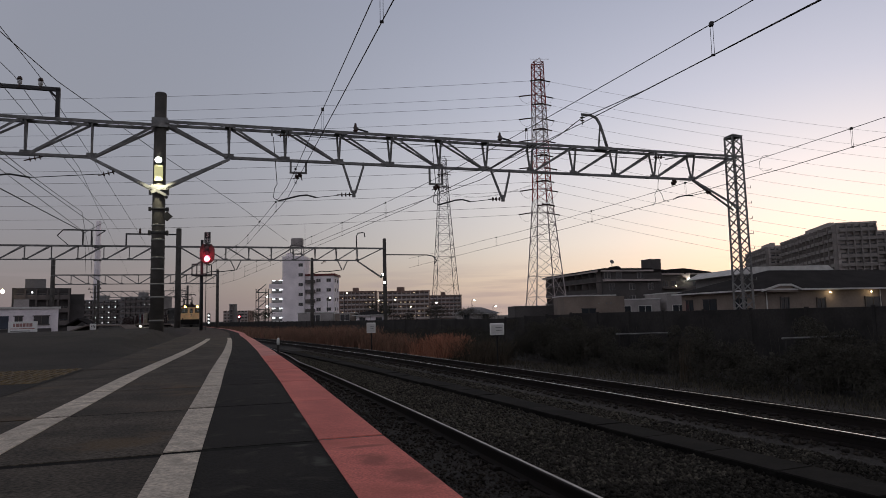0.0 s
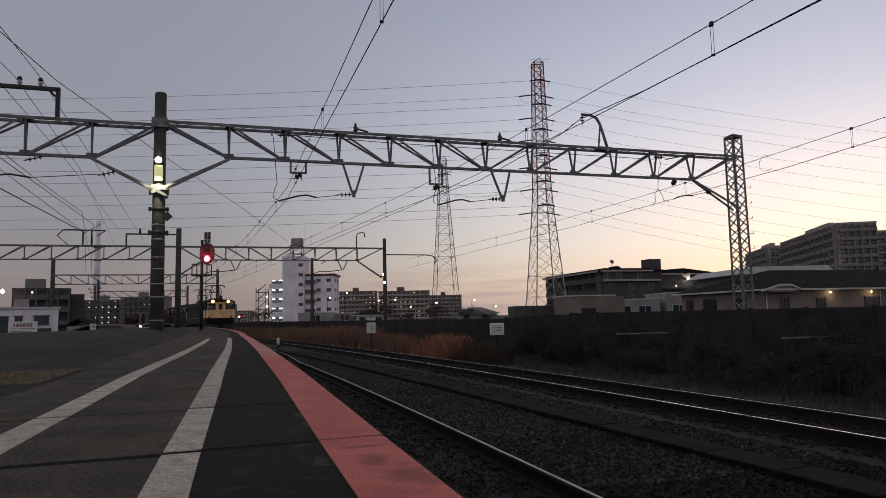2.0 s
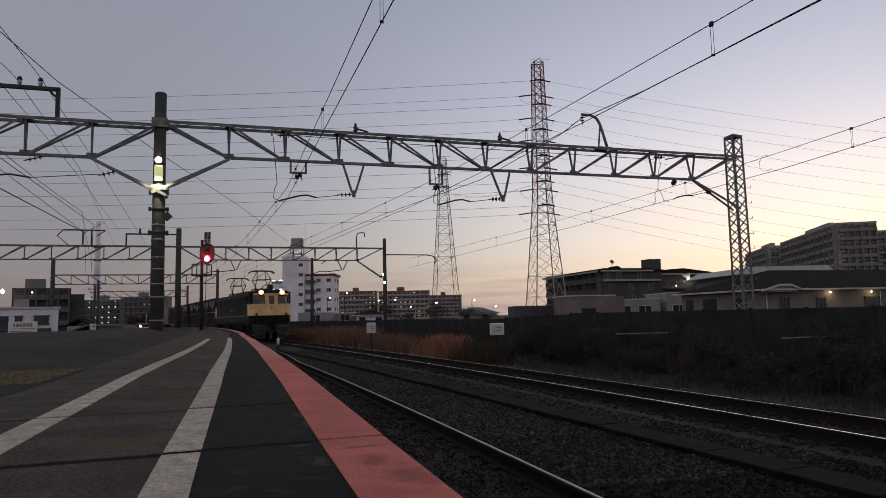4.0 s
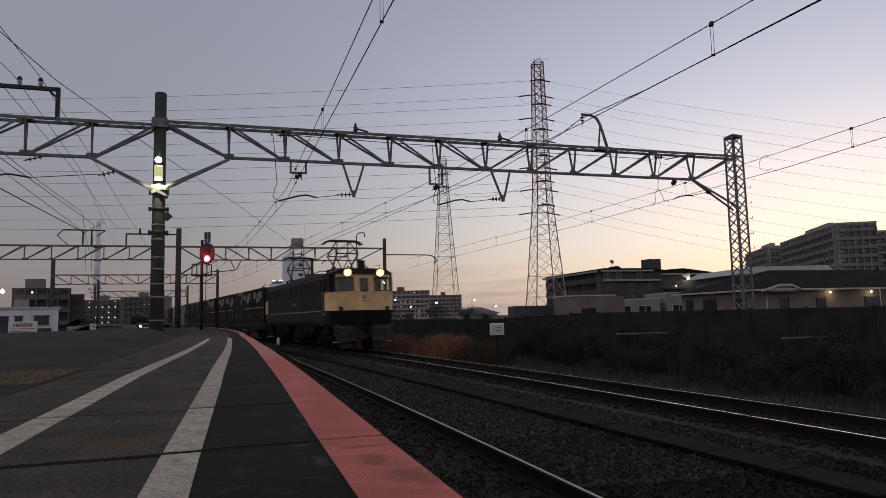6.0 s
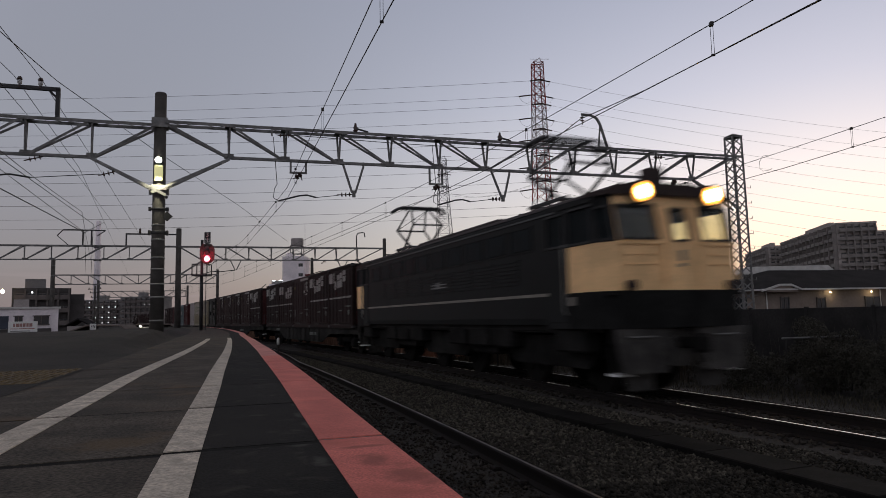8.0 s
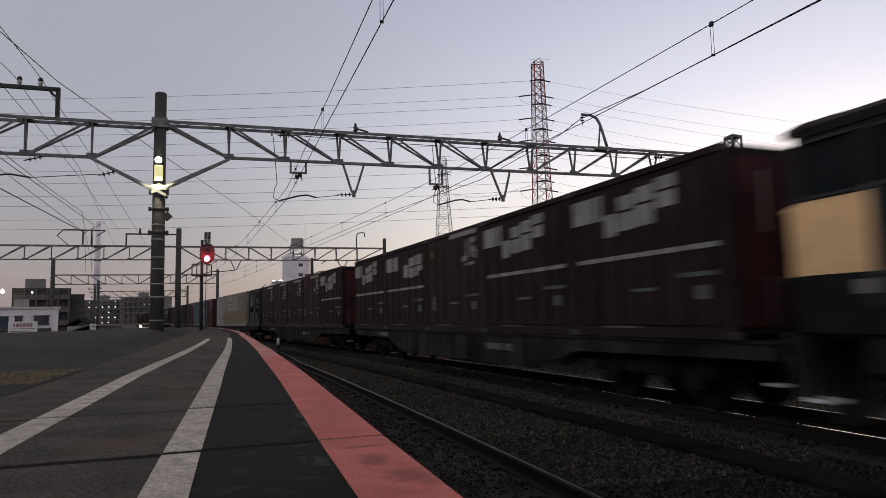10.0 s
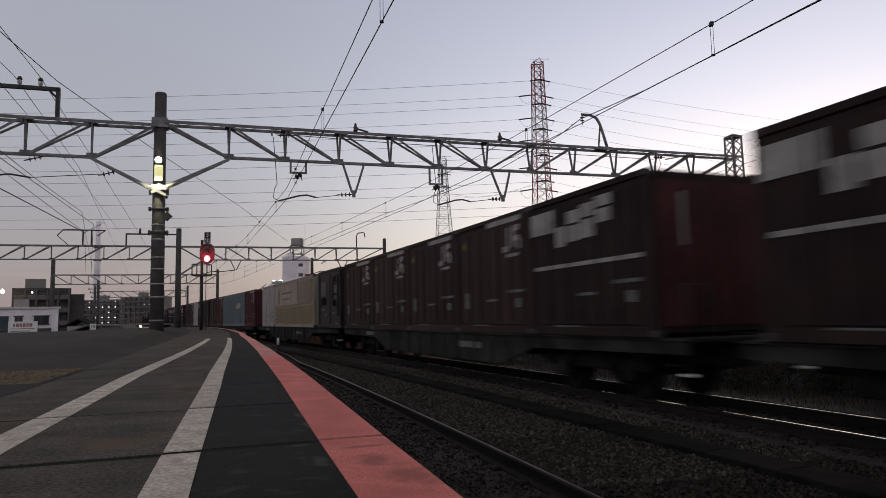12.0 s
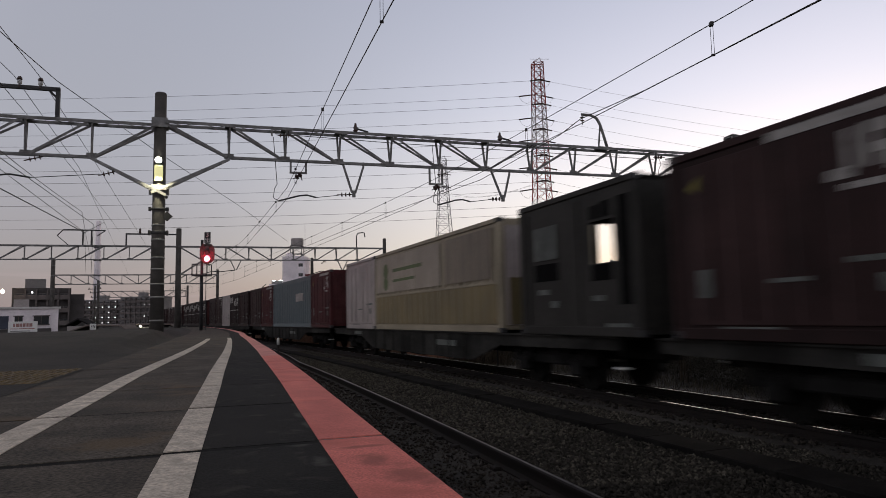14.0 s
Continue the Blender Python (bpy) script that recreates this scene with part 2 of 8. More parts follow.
RED_LENS = glow_material("red_signal_lens", (1.0, 0.10, 0.13), 14)
HEADLIGHT = glow_material("yellow_headlight", (1.0, 0.62, 0.16), 30.0)
# emissive rim that imitates the orange halo round the headlights
HALO_RIM = glow_material("headlight_halo_rim", (1.0, 0.42, 0.08), 2.2)


# ---- mesh helpers ----
class Mesh:
    """Collects verts and faces of one part."""

    def __init__(self):
        self.v, self.f, self.s = [], [], []

    def add(self, verts, faces, smooth=False, m=None):
        k = len(self.v)
        self.v += [tuple(m @ Vector(q)) for q in verts] if m else [tuple(q) for q in verts]
        self.f += [tuple(i + k for i in q) for q in faces]
        self.s += [smooth] * len(faces)
        return self

    def box(self, c, size, m=None, bevel=0.0):
        x, y, z = (a / 2 for a in size)
        if not bevel:
            v = [(c[0] + i * x, c[1] + j * y, c[2] + k * z) for i in (-1, 1) for j in (-1, 1) for k in (-1, 1)]
            return self.add(v, [(0, 1, 3, 2), (4, 6, 7, 5), (0, 4, 5, 1), (2, 3, 7, 6), (0, 2, 6, 4), (1, 5, 7, 3)], m=m)
        b = min(bevel, x * 0.9, y * 0.9, z * 0.9)
        v, ids = [], {}
        for i in (-1, 1):
            for j in (-1, 1):
                for k in (-1, 1):
                    for a in range(3):
                        q = [i * (x - b), j * (y - b), k * (z - b)]
                        q[a] = (i * x, j * y, k * z)[a]
                        ids[i, j, k, a] = len(v)
                        v.append((c[0] + q[0], c[1] + q[1], c[2] + q[2]))
        f = []
        for a in range(3):
            o1, o2 = (a + 1) % 3, (a + 2) % 3
            for sgn in (-1, 1):
                loop = []
                for p, q in ((-1, -1), (1, -1), (1, 1), (-1, 1)):
                    t = [0, 0, 0]; t[a], t[o1], t[o2] = sgn, p, q
                    loop.append(ids[(*t, a)])
                f.append(tuple(loop if sgn > 0 else loop[::-1]))
            for p in (-1, 1):
                for q in (-1, 1):
                    t0, t1 = [0, 0, 0], [0, 0, 0]
                    t0[a], t0[o1], t0[o2] = -1, p, q
                    t1[a], t1[o1], t1[o2] = 1, p, q
                    loop = [ids[(*t0, o1)], ids[(*t1, o1)], ids[(*t1, o2)], ids[(*t0, o2)]]
                    f.append(tuple(loop if p * q > 0 else loop[::-1]))
        for i in (-1, 1):
            for j in (-1, 1):
                for k in (-1, 1):
                    t = [ids[i, j, k, a] for a in range(3)]
                    f.append(tuple(t if i * j * k > 0 else t[::-1]))
        return self.add(v, f, m=m)

    def rod(self, p0, p1, r0, r1=None, n=8, caps=True, smooth=True):
        r1 = r0 if r1 is None else r1
        p0, p1 = Vector(p0), Vector(p1)
        q = (p1 - p0).to_track_quat("Z", "Y")
        ring = [(math.cos(2 * math.pi * i / n), math.sin(2 * math.pi * i / n)) for i in range(n)]
        v = [p0 + q @ Vector((r0 * a, r0 * b, 0)) for a, b in ring] + [p1 + q @ Vector((r1 * a, r1 * b, 0)) for a, b in ring]
        k = len(self.v)
        self.add(v, [(i, (i + 1) % n, n + (i + 1) % n, n + i) for i in range(n)], smooth)
        if caps:
            self.f += [tuple(k + i for i in range(n))[::-1], tuple(k + n + i for i in range(n))]
            self.s += [False, False]
        return self

    def bar(self, p0, p1, w, h=None):
        """A square bar from p0 to p1, w wide and h high."""
        h = w if h is None else h
        p0, p1 = Vector(p0), Vector(p1)
        d = p1 - p0
        m = Matrix.Translation((p0 + p1) / 2) @ d.to_track_quat("Y", "Z").to_matrix().to_4x4()
        return self.box((0, 0, 0), (w, d.length, h), m)

    def angle(self, p0, p1, w, t=0.012):
        """An L-section steel angle from p0 to p1."""
        p0, p1 = Vector(p0), Vector(p1)
        d = p1 - p0
        m = Matrix.Translation((p0 + p1) / 2) @ d.to_track_quat("Y", "Z").to_matrix().to_4x4()
        self.box((0, 0, 0), (w, d.length, t), m)
        return self.box((w / 2 - t / 2, 0, -w / 2 - t / 2), (t, d.length, w), m)

    def tube(self, pts, r, n=6, caps=True):
        pts = [Vector(q) for q in pts]
        k, up = len(self.v), None
        for i, q in enumerate(pts):
            d = (pts[min(i + 1, len(pts) - 1)] - pts[max(i - 1, 0)]).normalized()
            if up is None:
                up = d.orthogonal().normalized()
            up = (up - d * up.dot(d)).normalized()
            side = d.cross(up)
            for j in range(n):
                a = 2 * math.pi * j / n
                self.v.append(tuple(q + (up * math.cos(a) + side * math.sin(a)) * r))
        for i in range(len(pts) - 1):
            for j in range(n):
                a, b = k + i * n + j, k + i * n + (j + 1) % n
                self.f.append((a, b, b + n, a + n)); self.s.append(True)
        if caps:
            self.f += [tuple(range(k, k + n))[::-1], tuple(range(len(self.v) - n, len(self.v)))]
            self.s += [False, False]
        return self

    def disc(self, c, normal, r, n=16, r2=None, depth=0.0):
        normal = Vector(normal).normalized()
        c = Vector(c)
        return self.rod(c, c + normal * max(depth, 0.002), r, r2 if r2 else r, n)

    def lathe(self, c, profile, n=14):
        """Profile of (radius, height) turned round the z axis at c."""
        k = len(self.v)
        for r, z in profile:
            for j in range(n):
                a = 2 * math.pi * j / n
                self.v.append((c[0] + r * math.cos(a), c[1] + r * math.sin(a), c[2] + z))
        for i in range(len(profile) - 1):
            for j in range(n):
                a, b = k + i * n + j, k + i * n + (j + 1) % n
                self.f.append((a, b, b + n, a + n)); self.s.append(True)
        self.f += [tuple(range(k, k + n))[::-1], tuple(range(len(self.v) - n, len(self.v)))]
        self.s += [False, False]
        return self

    def prism(self, outline, axis, a, b):
        """Extrudes an outline of 2D points along x, y or z from a to b."""
        n = len(outline)
        put = {"x": lambda p, t: (t, p[0], p[1]), "y": lambda p, t: (p[0], t, p[1]), "z": lambda p, t: (p[0], p[1], t)}[axis]
        v = [put(p, a) for p in outline] + [put(p, b) for p in outline]
        f = [(i, (i + 1) % n, n + (i + 1) % n, n + i) for i in range(n)] + [tuple(range(n))[::-1], tuple(range(n, 2 * n))]
        return self.add(v, f)

    def data(self, name, mat):
        me = bpy.data.meshes.new(name)
        me.from_pydata(self.v, [], self.f)
        me.polygons.foreach_set("use_smooth", self.s)
        bm = bmesh.new(); bm.from_mesh(me)
        bmesh.ops.recalc_face_normals(bm, faces=bm.faces)
        bm.to_mesh(me); bm.free()
        me.materials.append(mat)
        return me


def part(name, mesh, mat, parent, label="", m=None):
    """Links a Mesh (or shared mesh data) as one object under a thing or a part."""
    ob = new(name, mesh.data(name, mat) if isinstance(mesh, Mesh) else mesh)
    ob.parent = parent
    if m is not None:
        ob.matrix_basis = m
    return tagged(ob, label=label)


def thing(name, m, label, category, group="", kind=""):
    ob = new(name)
    ob.empty_display_size = 0.2
    ob.matrix_basis = m
    return tagged(ob, label, category, group, kind)


def setting(name, mesh, mat, label="", category="", kind="structure"):
    return tagged(new(name, mesh.data(name, mat)), label, category, kind=kind)


# ---- the line of the tracks: arc length u along the through track, offset to its right ----
STEP = 0.25
ARC = np.arange(-140, 440, STEP)


def heading(u):
    return radians(21.9) + min(max(u, -60), 40) / 400.0


def lay_line():
    xs, ys = np.zeros(len(ARC)), np.zeros(len(ARC))
    i0 = int(round(140 / STEP))
    xs[i0], ys[i0] = 2.095, 15.145
    for i in range(i0 + 1, len(ARC)):
        h = heading(ARC[i] - STEP / 2)
        xs[i], ys[i] = xs[i - 1] - math.sin(h) * STEP, ys[i - 1] + math.cos(h) * STEP
    for i in range(i0 - 1, -1, -1):
        h = heading(ARC[i] + STEP / 2)
        xs[i], ys[i] = xs[i + 1] + math.sin(h) * STEP, ys[i + 1] - math.cos(h) * STEP
    return xs, ys


LINE_X, LINE_Y = lay_line()


def trk(u, off=0.0, z=0.0):
    h = heading(u)
    return Vector((float(np.interp(u, ARC, LINE_X)) + off * math.cos(h), float(np.interp(u, ARC, LINE_Y)) + off * math.sin(h), z))


def trk_pose(u, off=0.0, z=0.0):
    """Local +y along rising u, +x to the right of it."""
    return Matrix.Translation(trk(u, off, z)) @ Matrix.Rotation(heading(u), 4, "Z")


RAIL_U = [-41, 9, 14, 19, 26, 40, 58]
RAIL_OFF = [-5.93, -3.705, -3.2, -2.8, -2.2, -1.15, 0.30]


def near_rail(u):
    """Offset of the platform track's rail farther from the platform: the siding closes in on the through track."""
    return float(np.interp(u, RAIL_U, RAIL_OFF))


EDGE_U = [-12, -10.5, -9.3, -8, -6.7, -4.7, -2.9, 0, 4.7, 9]
EDGE_BEND = [0.05, 0.037, 0.015, -0.01, -0.03, -0.05, -0.09, -0.13, -0.25, -0.37]


def edge(u, d=0.0):
    """Offset of the platform's edge, d metres inland."""
    return near_rail(u) - 2.05 - d - float(np.interp(u, EDGE_U, EDGE_BEND))


def lane(u, d):
    """The painted lanes draw together along the curve; the slab field's inner border keeps its distance."""
    k = float(np.interp(u, [-7, -3, 0, 5], [1.0, 0.91, 0.84, 0.77]))
    return d * k if d < 1.6 else d


def ease(x):
    x = min(max(x, 0.0), 1.0)
    return x * x * (3 - 2 * x)


def plat_z(u, d=0.0):
    """Platform height: level along the edge; the inner asphalt swells to a low mound by the pole."""
    return 0.92 + 0.27 * ease((u + 4) / 9) * ease((d - 2.07) / 0.6) * (1 - ease((u - 11) / 9))


def ribbon(us, off0, off1, z0, z1=None):
    """A strip of ground between two offsets along the line."""
    m = Mesh()
    z1 = z0 if z1 is None else z1
    val = lambda q, u: q(u) if callable(q) else q
    for u in us:
        m.v += [tuple(trk(u, val(off0, u), val(z0, u))), tuple(trk(u, val(off1, u), val(z1, u)))]
    for i in range(len(us) - 1):
        m.f.append((2 * i, 2 * i + 1, 2 * i + 3, 2 * i + 2)); m.s.append(False)
    return m


# ---- ground, track bed, rails ----
def build_ground():
    m = Mesh()
    xs = [-3500, -600, -150, -60, -25, 0, 25, 60, 150, 600, 3500]
    for y in xs:
        for x in xs:
            m.v.append((x, y, -0.55))
    n = len(xs)
    for j in range(n - 1):
        for i in range(n - 1):
            m.f.append((j * n + i, j * n + i + 1, (j + 1) * n + i + 1, (j + 1) * n + i)); m.s.append(False)
    setting("ground", m, GROUND, "dark bare soil reaching to the horizon", "ground")
    us = [-60 + 2 * i for i in range(130)]
    bed = Mesh()
    # cross section of the bed: platform foot to the verge past the through track
    bed_rail = lambda u: min(near_rail(u), -3.7)
    prof = [(lambda u: min(edge(u), -5.75) + 0.02, -0.42), (lambda u: min(edge(u), -5.75) + 0.5, -0.27), (lambda u: bed_rail(u) - 1.4, -0.16), (lambda u: bed_rail(u) + 0.55, -0.15), (lambda u: bed_rail(u) + 0.95, -0.20),
            (lambda u: -2.7, -0.22), (lambda u: -1.8, -0.20), (lambda u: -1.1, -0.15), (lambda u: 1.15, -0.15), (lambda u: 2.0, -0.28), (lambda u: 3.2, -0.42), (lambda u: 4.4, -0.50)]
    k = len(prof)
    for u in us:
        bed.v += [tuple(trk(u, o(u), z)) for o, z in prof]
    for i in range(len(us) - 1):
        for j in range(k - 1):
            bed.f.append((i * k + j, i * k + j + 1, (i + 1) * k + j + 1, (i + 1) * k + j)); bed.s.append(True)
    setting("track_bed", bed, BALLAST_BED, "dark dusty ballast bed under both tracks", "track bed")


def rail_parts(parent, off, us, top_mat):
    """One rail: foot, web and head in one mesh, the polished running band on it."""
    prof = [(-0.065, -0.15), (0.065, -0.15), (0.065, -0.135), (0.012, -0.115), (0.012, -0.045), (0.034, -0.035), (0.034, -0.004), (0.026, 0.0), (-0.026, 0.0), (-0.034, -0.004), (-0.034, -0.035), (-0.012, -0.045), (-0.012, -0.115), (-0.065, -0.135)]
    m, k = Mesh(), len(prof)
    for u in us:
        o = off(u) if callable(off) else off
        m.v += [tuple(trk(u, o + a, z)) for a, z in prof]
    for i in range(len(us) - 1):
        for j in range(k):
            m.f.append((i * k + j, i * k + (j + 1) % k, (i + 1) * k + (j + 1) % k, (i + 1) * k + j)); m.s.append(False)
    r = part("rail", m, RAIL_SIDE, parent)
    f = (lambda u: off(u) - 0.016) if callable(off) else off - 0.016
    g = (lambda u: off(u) + 0.016) if callable(off) else off + 0.016
    part("running_band", ribbon(us, f, g, 0.003), top_mat, r, "worn steel running band")


def build_track(name, label, offs, top_mat, us):
    t = thing(name, Matrix(), label, "railway track", kind="structure")
    for k, o in enumerate(offs):
        rail_parts(t, o, us, top_mat if k == 0 else RAIL_TOP_DULL)
    sl = Mesh().prism([(-0.13, -0.29), (0.13, -0.29), (0.10, -0.155), (-0.10, -0.155)], "x", -1.0, 1.0)
    data = sl.data("sleeper", SLEEPER)
    clip = Mesh()
    for s in (-1, 1):
        clip.box((s * 0.565 - 0.11, 0, -0.14), (0.09, 0.12, 0.05), bevel=0.01).box((s * 0.565 + 0.11, 0, -0.14), (0.09, 0.12, 0.05), bevel=0.01)
    cdata = clip.data("rail_clip", RAIL_SIDE)
    mid = lambda u: sum((o(u) if callable(o) else o) for o in offs) / 2
    for i in range(110):
        u = -14 + i * 0.62
        s = part("sleeper", data, None, t, m=trk_pose(u, mid(u)))
        if i < 38:
            part("rail_clip", cdata, None, s)


build_ground()
RAIL_US = [-60 + 1.5 * i for i in range(200)]
build_track("track_through", "through track with brightly worn rails on ballast", [-0.575, 0.575], RAIL_TOP, RAIL_US)
build_track("track_platform", "platform track with dull brown rails on ballast", [lambda u: near_rail(u) - 1.13, near_rail], RAIL_TOP_DULL, [u for u in RAIL_US if u < 57])


def build_trough():
    t = thing("cable_trough", trk_pose(-20, -2.2, -0.21), "long run of grey concrete cable trough lids between the tracks", "cable trough", kind="structure")
    lid = Mesh().box((0, 0, 0), (0.46, 0.985, 0.10), bevel=0.012).data("trough_lid", TROUGH)
    inv = t.matrix_basis.inverted()
    rnd = random.Random(4)
    for i in range(90):
        u = -20 + i
        part("trough_lid", lid, None, t, m=inv @ trk_pose(u, -2.03 + rnd.uniform(-0.012, 0.012), -0.178 + rnd.uniform(-0.010, 0.010)) @ Matrix.Rotation(rnd.uniform(-0.01, 0.01), 4, "Z"))


build_trough()


def wedge(ends, length, z0, z1):
    """A flat block along y whose sides run between the inland offsets given at its two ends."""
    v = []
    for y, (a, b) in zip((-length / 2, length / 2), ends):
        v += [(-b, y, z0), (-a, y, z0), (-a, y, z1), (-b, y, z1)]
    return Mesh().add(v, [(0, 1, 2, 3), (7, 6, 5, 4), (0, 4, 5, 1), (1, 5, 6, 2), (2, 6, 7, 3), (3, 7, 4, 0)])


# ---- platform: slabs across, each lane a row of pieces ----
def build_platform():
    pl = thing("platform", Matrix(), "long low railway platform of concrete slabs with painted edge lines", "platform", kind="structure")
    us = [-60 + 2 * i for i in range(24)] + [-12 + i for i in range(34)] + [22 + 2 * i for i in range(29)]
    wall = Mesh()
    for u in us:
        wall.v += [tuple(trk(u, edge(u, 0.06), -0.55)), tuple(trk(u, edge(u, 0.06), plat_z(u) - 0.10)), tuple(trk(u, edge(u, 1.5), plat_z(u, 1.5) - 0.10))]
    for i in range(len(us) - 1):
        for j in range(2):
            wall.f.append((3 * i + j, 3 * i + j + 1, 3 * i + j + 4, 3 * i + j + 3)); wall.s.append(False)
    part("side_wall", wall, CURB, pl, "rough concrete platform wall")
    # asphalt of the inner platform, crowned
    m = Mesh()
    ds = [2.045, 2.12, 2.2, 2.3, 2.4, 2.5, 2.7, 3.2, 4.5, 6.5, 9.0, 9.05]
    for u in us:
        for d in ds:
            z = plat_z(u, d) + 0.003 - (0.9 if d > 9.02 else 0)
            m.v.append(tuple(trk(u, edge(u, d), z)))
    k = len(ds)
    for i in range(len(us) - 1):
        for j in range(k - 1):
            m.f.append((i * k + j, i * k + j + 1, (i + 1) * k + j + 1, (i + 1) * k + j)); m.s.append(False)
    part("asphalt_surface", m, ASPHALT, pl, "dark patched asphalt")
    pitch, first = 1.31, -12.16
    coat = {"edge_slab": PINK, "lined_slab": WHITE_LINE}
    lanes = [("edge_slab", 0.0, 0.25, CURB), ("asphalt_slab", 0.25, 0.675, ASPHALT_STRIP), ("lined_slab", 0.675, 0.805, CONCRETE),
             ("concrete_slab", 0.805, 1.375, CONCRETE), ("lined_slab", 1.375, 1.525, CONCRETE), ("concrete_slab", 1.525, 2.05, CONCRETE)]
    rnd = random.Random(7)
    for name, d0, d1, mat in lanes:
        data = {}
        for i in range(-12, 50):
            u0 = first + i * pitch
            um = u0 + pitch / 2
            w0, w1 = lane(um, d0), lane(um, d1)
            dm = (w0 + w1) / 2
            wide = i in (0, 1)
            ln = pitch - (0.045 if wide and name == "edge_slab" else 0.085 if wide else 0.058 if name == "lined_slab" else 0.028)
            ends = [(lane(v, d0) - dm, lane(v, d1) - dm) for v in (u0, u0 + pitch)]
            if i < 14:
                data[i] = wedge(ends, ln, -0.12, 0.0).data(name, mat)
            elif name == "lined_slab" and i > 13:
                if "bare" not in data:
                    data["bare"] = Mesh().box((0, 0, -0.06), (w1 - w0, ln, 0.12)).data("plain_slab", CONCRETE)
            elif "far" not in data:
                data["far"] = Mesh().box((0, 0, -0.06), (w1 - w0, ln, 0.12)).data(name, mat)
            u = u0 + pitch / 2
            a, b = trk(u0, edge(u0, dm)), trk(u0 + pitch, edge(u0 + pitch, dm))
            rot = math.atan2(-(b.x - a.x), b.y - a.y)
            tilt = math.atan2(plat_z(u0 + pitch) - plat_z(u0), pitch)
            z = plat_z(u, dm) + rnd.uniform(-0.0012, 0.0012)
            c = (a + b) / 2
            slab = part(name, data.get(i, data.get("bare" if "bare" in data and i > 13 else "far")), None, pl, m=Matrix.Translation((c.x, c.y, z)) @ Matrix.Rotation(rot, 4, "Z") @ Matrix.Rotation(tilt, 4, "X"))
            if name in coat and (name == "edge_slab" or i <= 13):
                key = ("coat", wide, min(i, 14))
                if key not in data:
                    data[key] = wedge(ends, ln - 0.004, -0.001, 0.004).data("paint_coat", PINK_WORN_SHEEN if i > 5 and name == "edge_slab" else coat[name])
                part("paint_coat", data[key], None, slab)
    # dark strips set into the joints between the slabs, broad at the nearest joint
    for i in range(-12, 30):
        u = first + i * pitch
        wd = 0.095 if i == 1 else 0.06
        part("joint_filler", Mesh().box((0, 0, -0.03), (2.04, wd, 0.056)), JOINT_DARK, pl, m=trk_pose(u, edge(u, 1.025), plat_z(u)))
    # faded yellow tactile tiles on the inner asphalt
    tile = Mesh().box((0, 0, 0), (0.29, 0.29, 0.012), bevel=0.004)
    for a in range(4):
        for b in range(4):
            tile.lathe((-0.105 + a * 0.07, -0.105 + b * 0.07, 0.006), [(0.017, 0), (0.012, 0.005)], 6)
    td = tile.data("tactile_tile", YELLOW_TILE)
    for i in range(6):
        for j in range(6):
            u = -7.0 + i * 0.3
            d = 2.25 + j * 0.3
            part("tactile_tile", td, None, pl, m=trk_pose(u, edge(u, d), plat_z(u, d) + 0.001))


build_platform()


# ---- overhead line structures ----
BX = Vector((math.cos(radians(17.61)), math.sin(radians(17.61)), 0))  # along the portal beams
BY = Vector((-BX.y, BX.x, 0))


def frame_at(origin):
    return Matrix.Translation(origin) @ Matrix.Rotation(radians(17.61), 4, "Z")


def concrete_pole(origin, height, r0, r1, label, bands=()):
    p = thing("concrete_pole", frame_at(origin), label, "pole", "overhead line poles")
    part("shaft", Mesh().lathe((0, 0, 0), [(r0, 0), (r0 + (r1 - r0) * 0.5, height * 0.5), (r1, height - 0.03), (r1 - 0.02, height)], 20), POLE_CONCRETE, p)
    for z in bands:
        r = r0 + (r1 - r0) * z / height + 0.006
        part("steel_band", Mesh().lathe((0, 0, z - 0.025), [(r, 0), (r, 0.05)], 20), GALV_LIGHT, p)
    return p


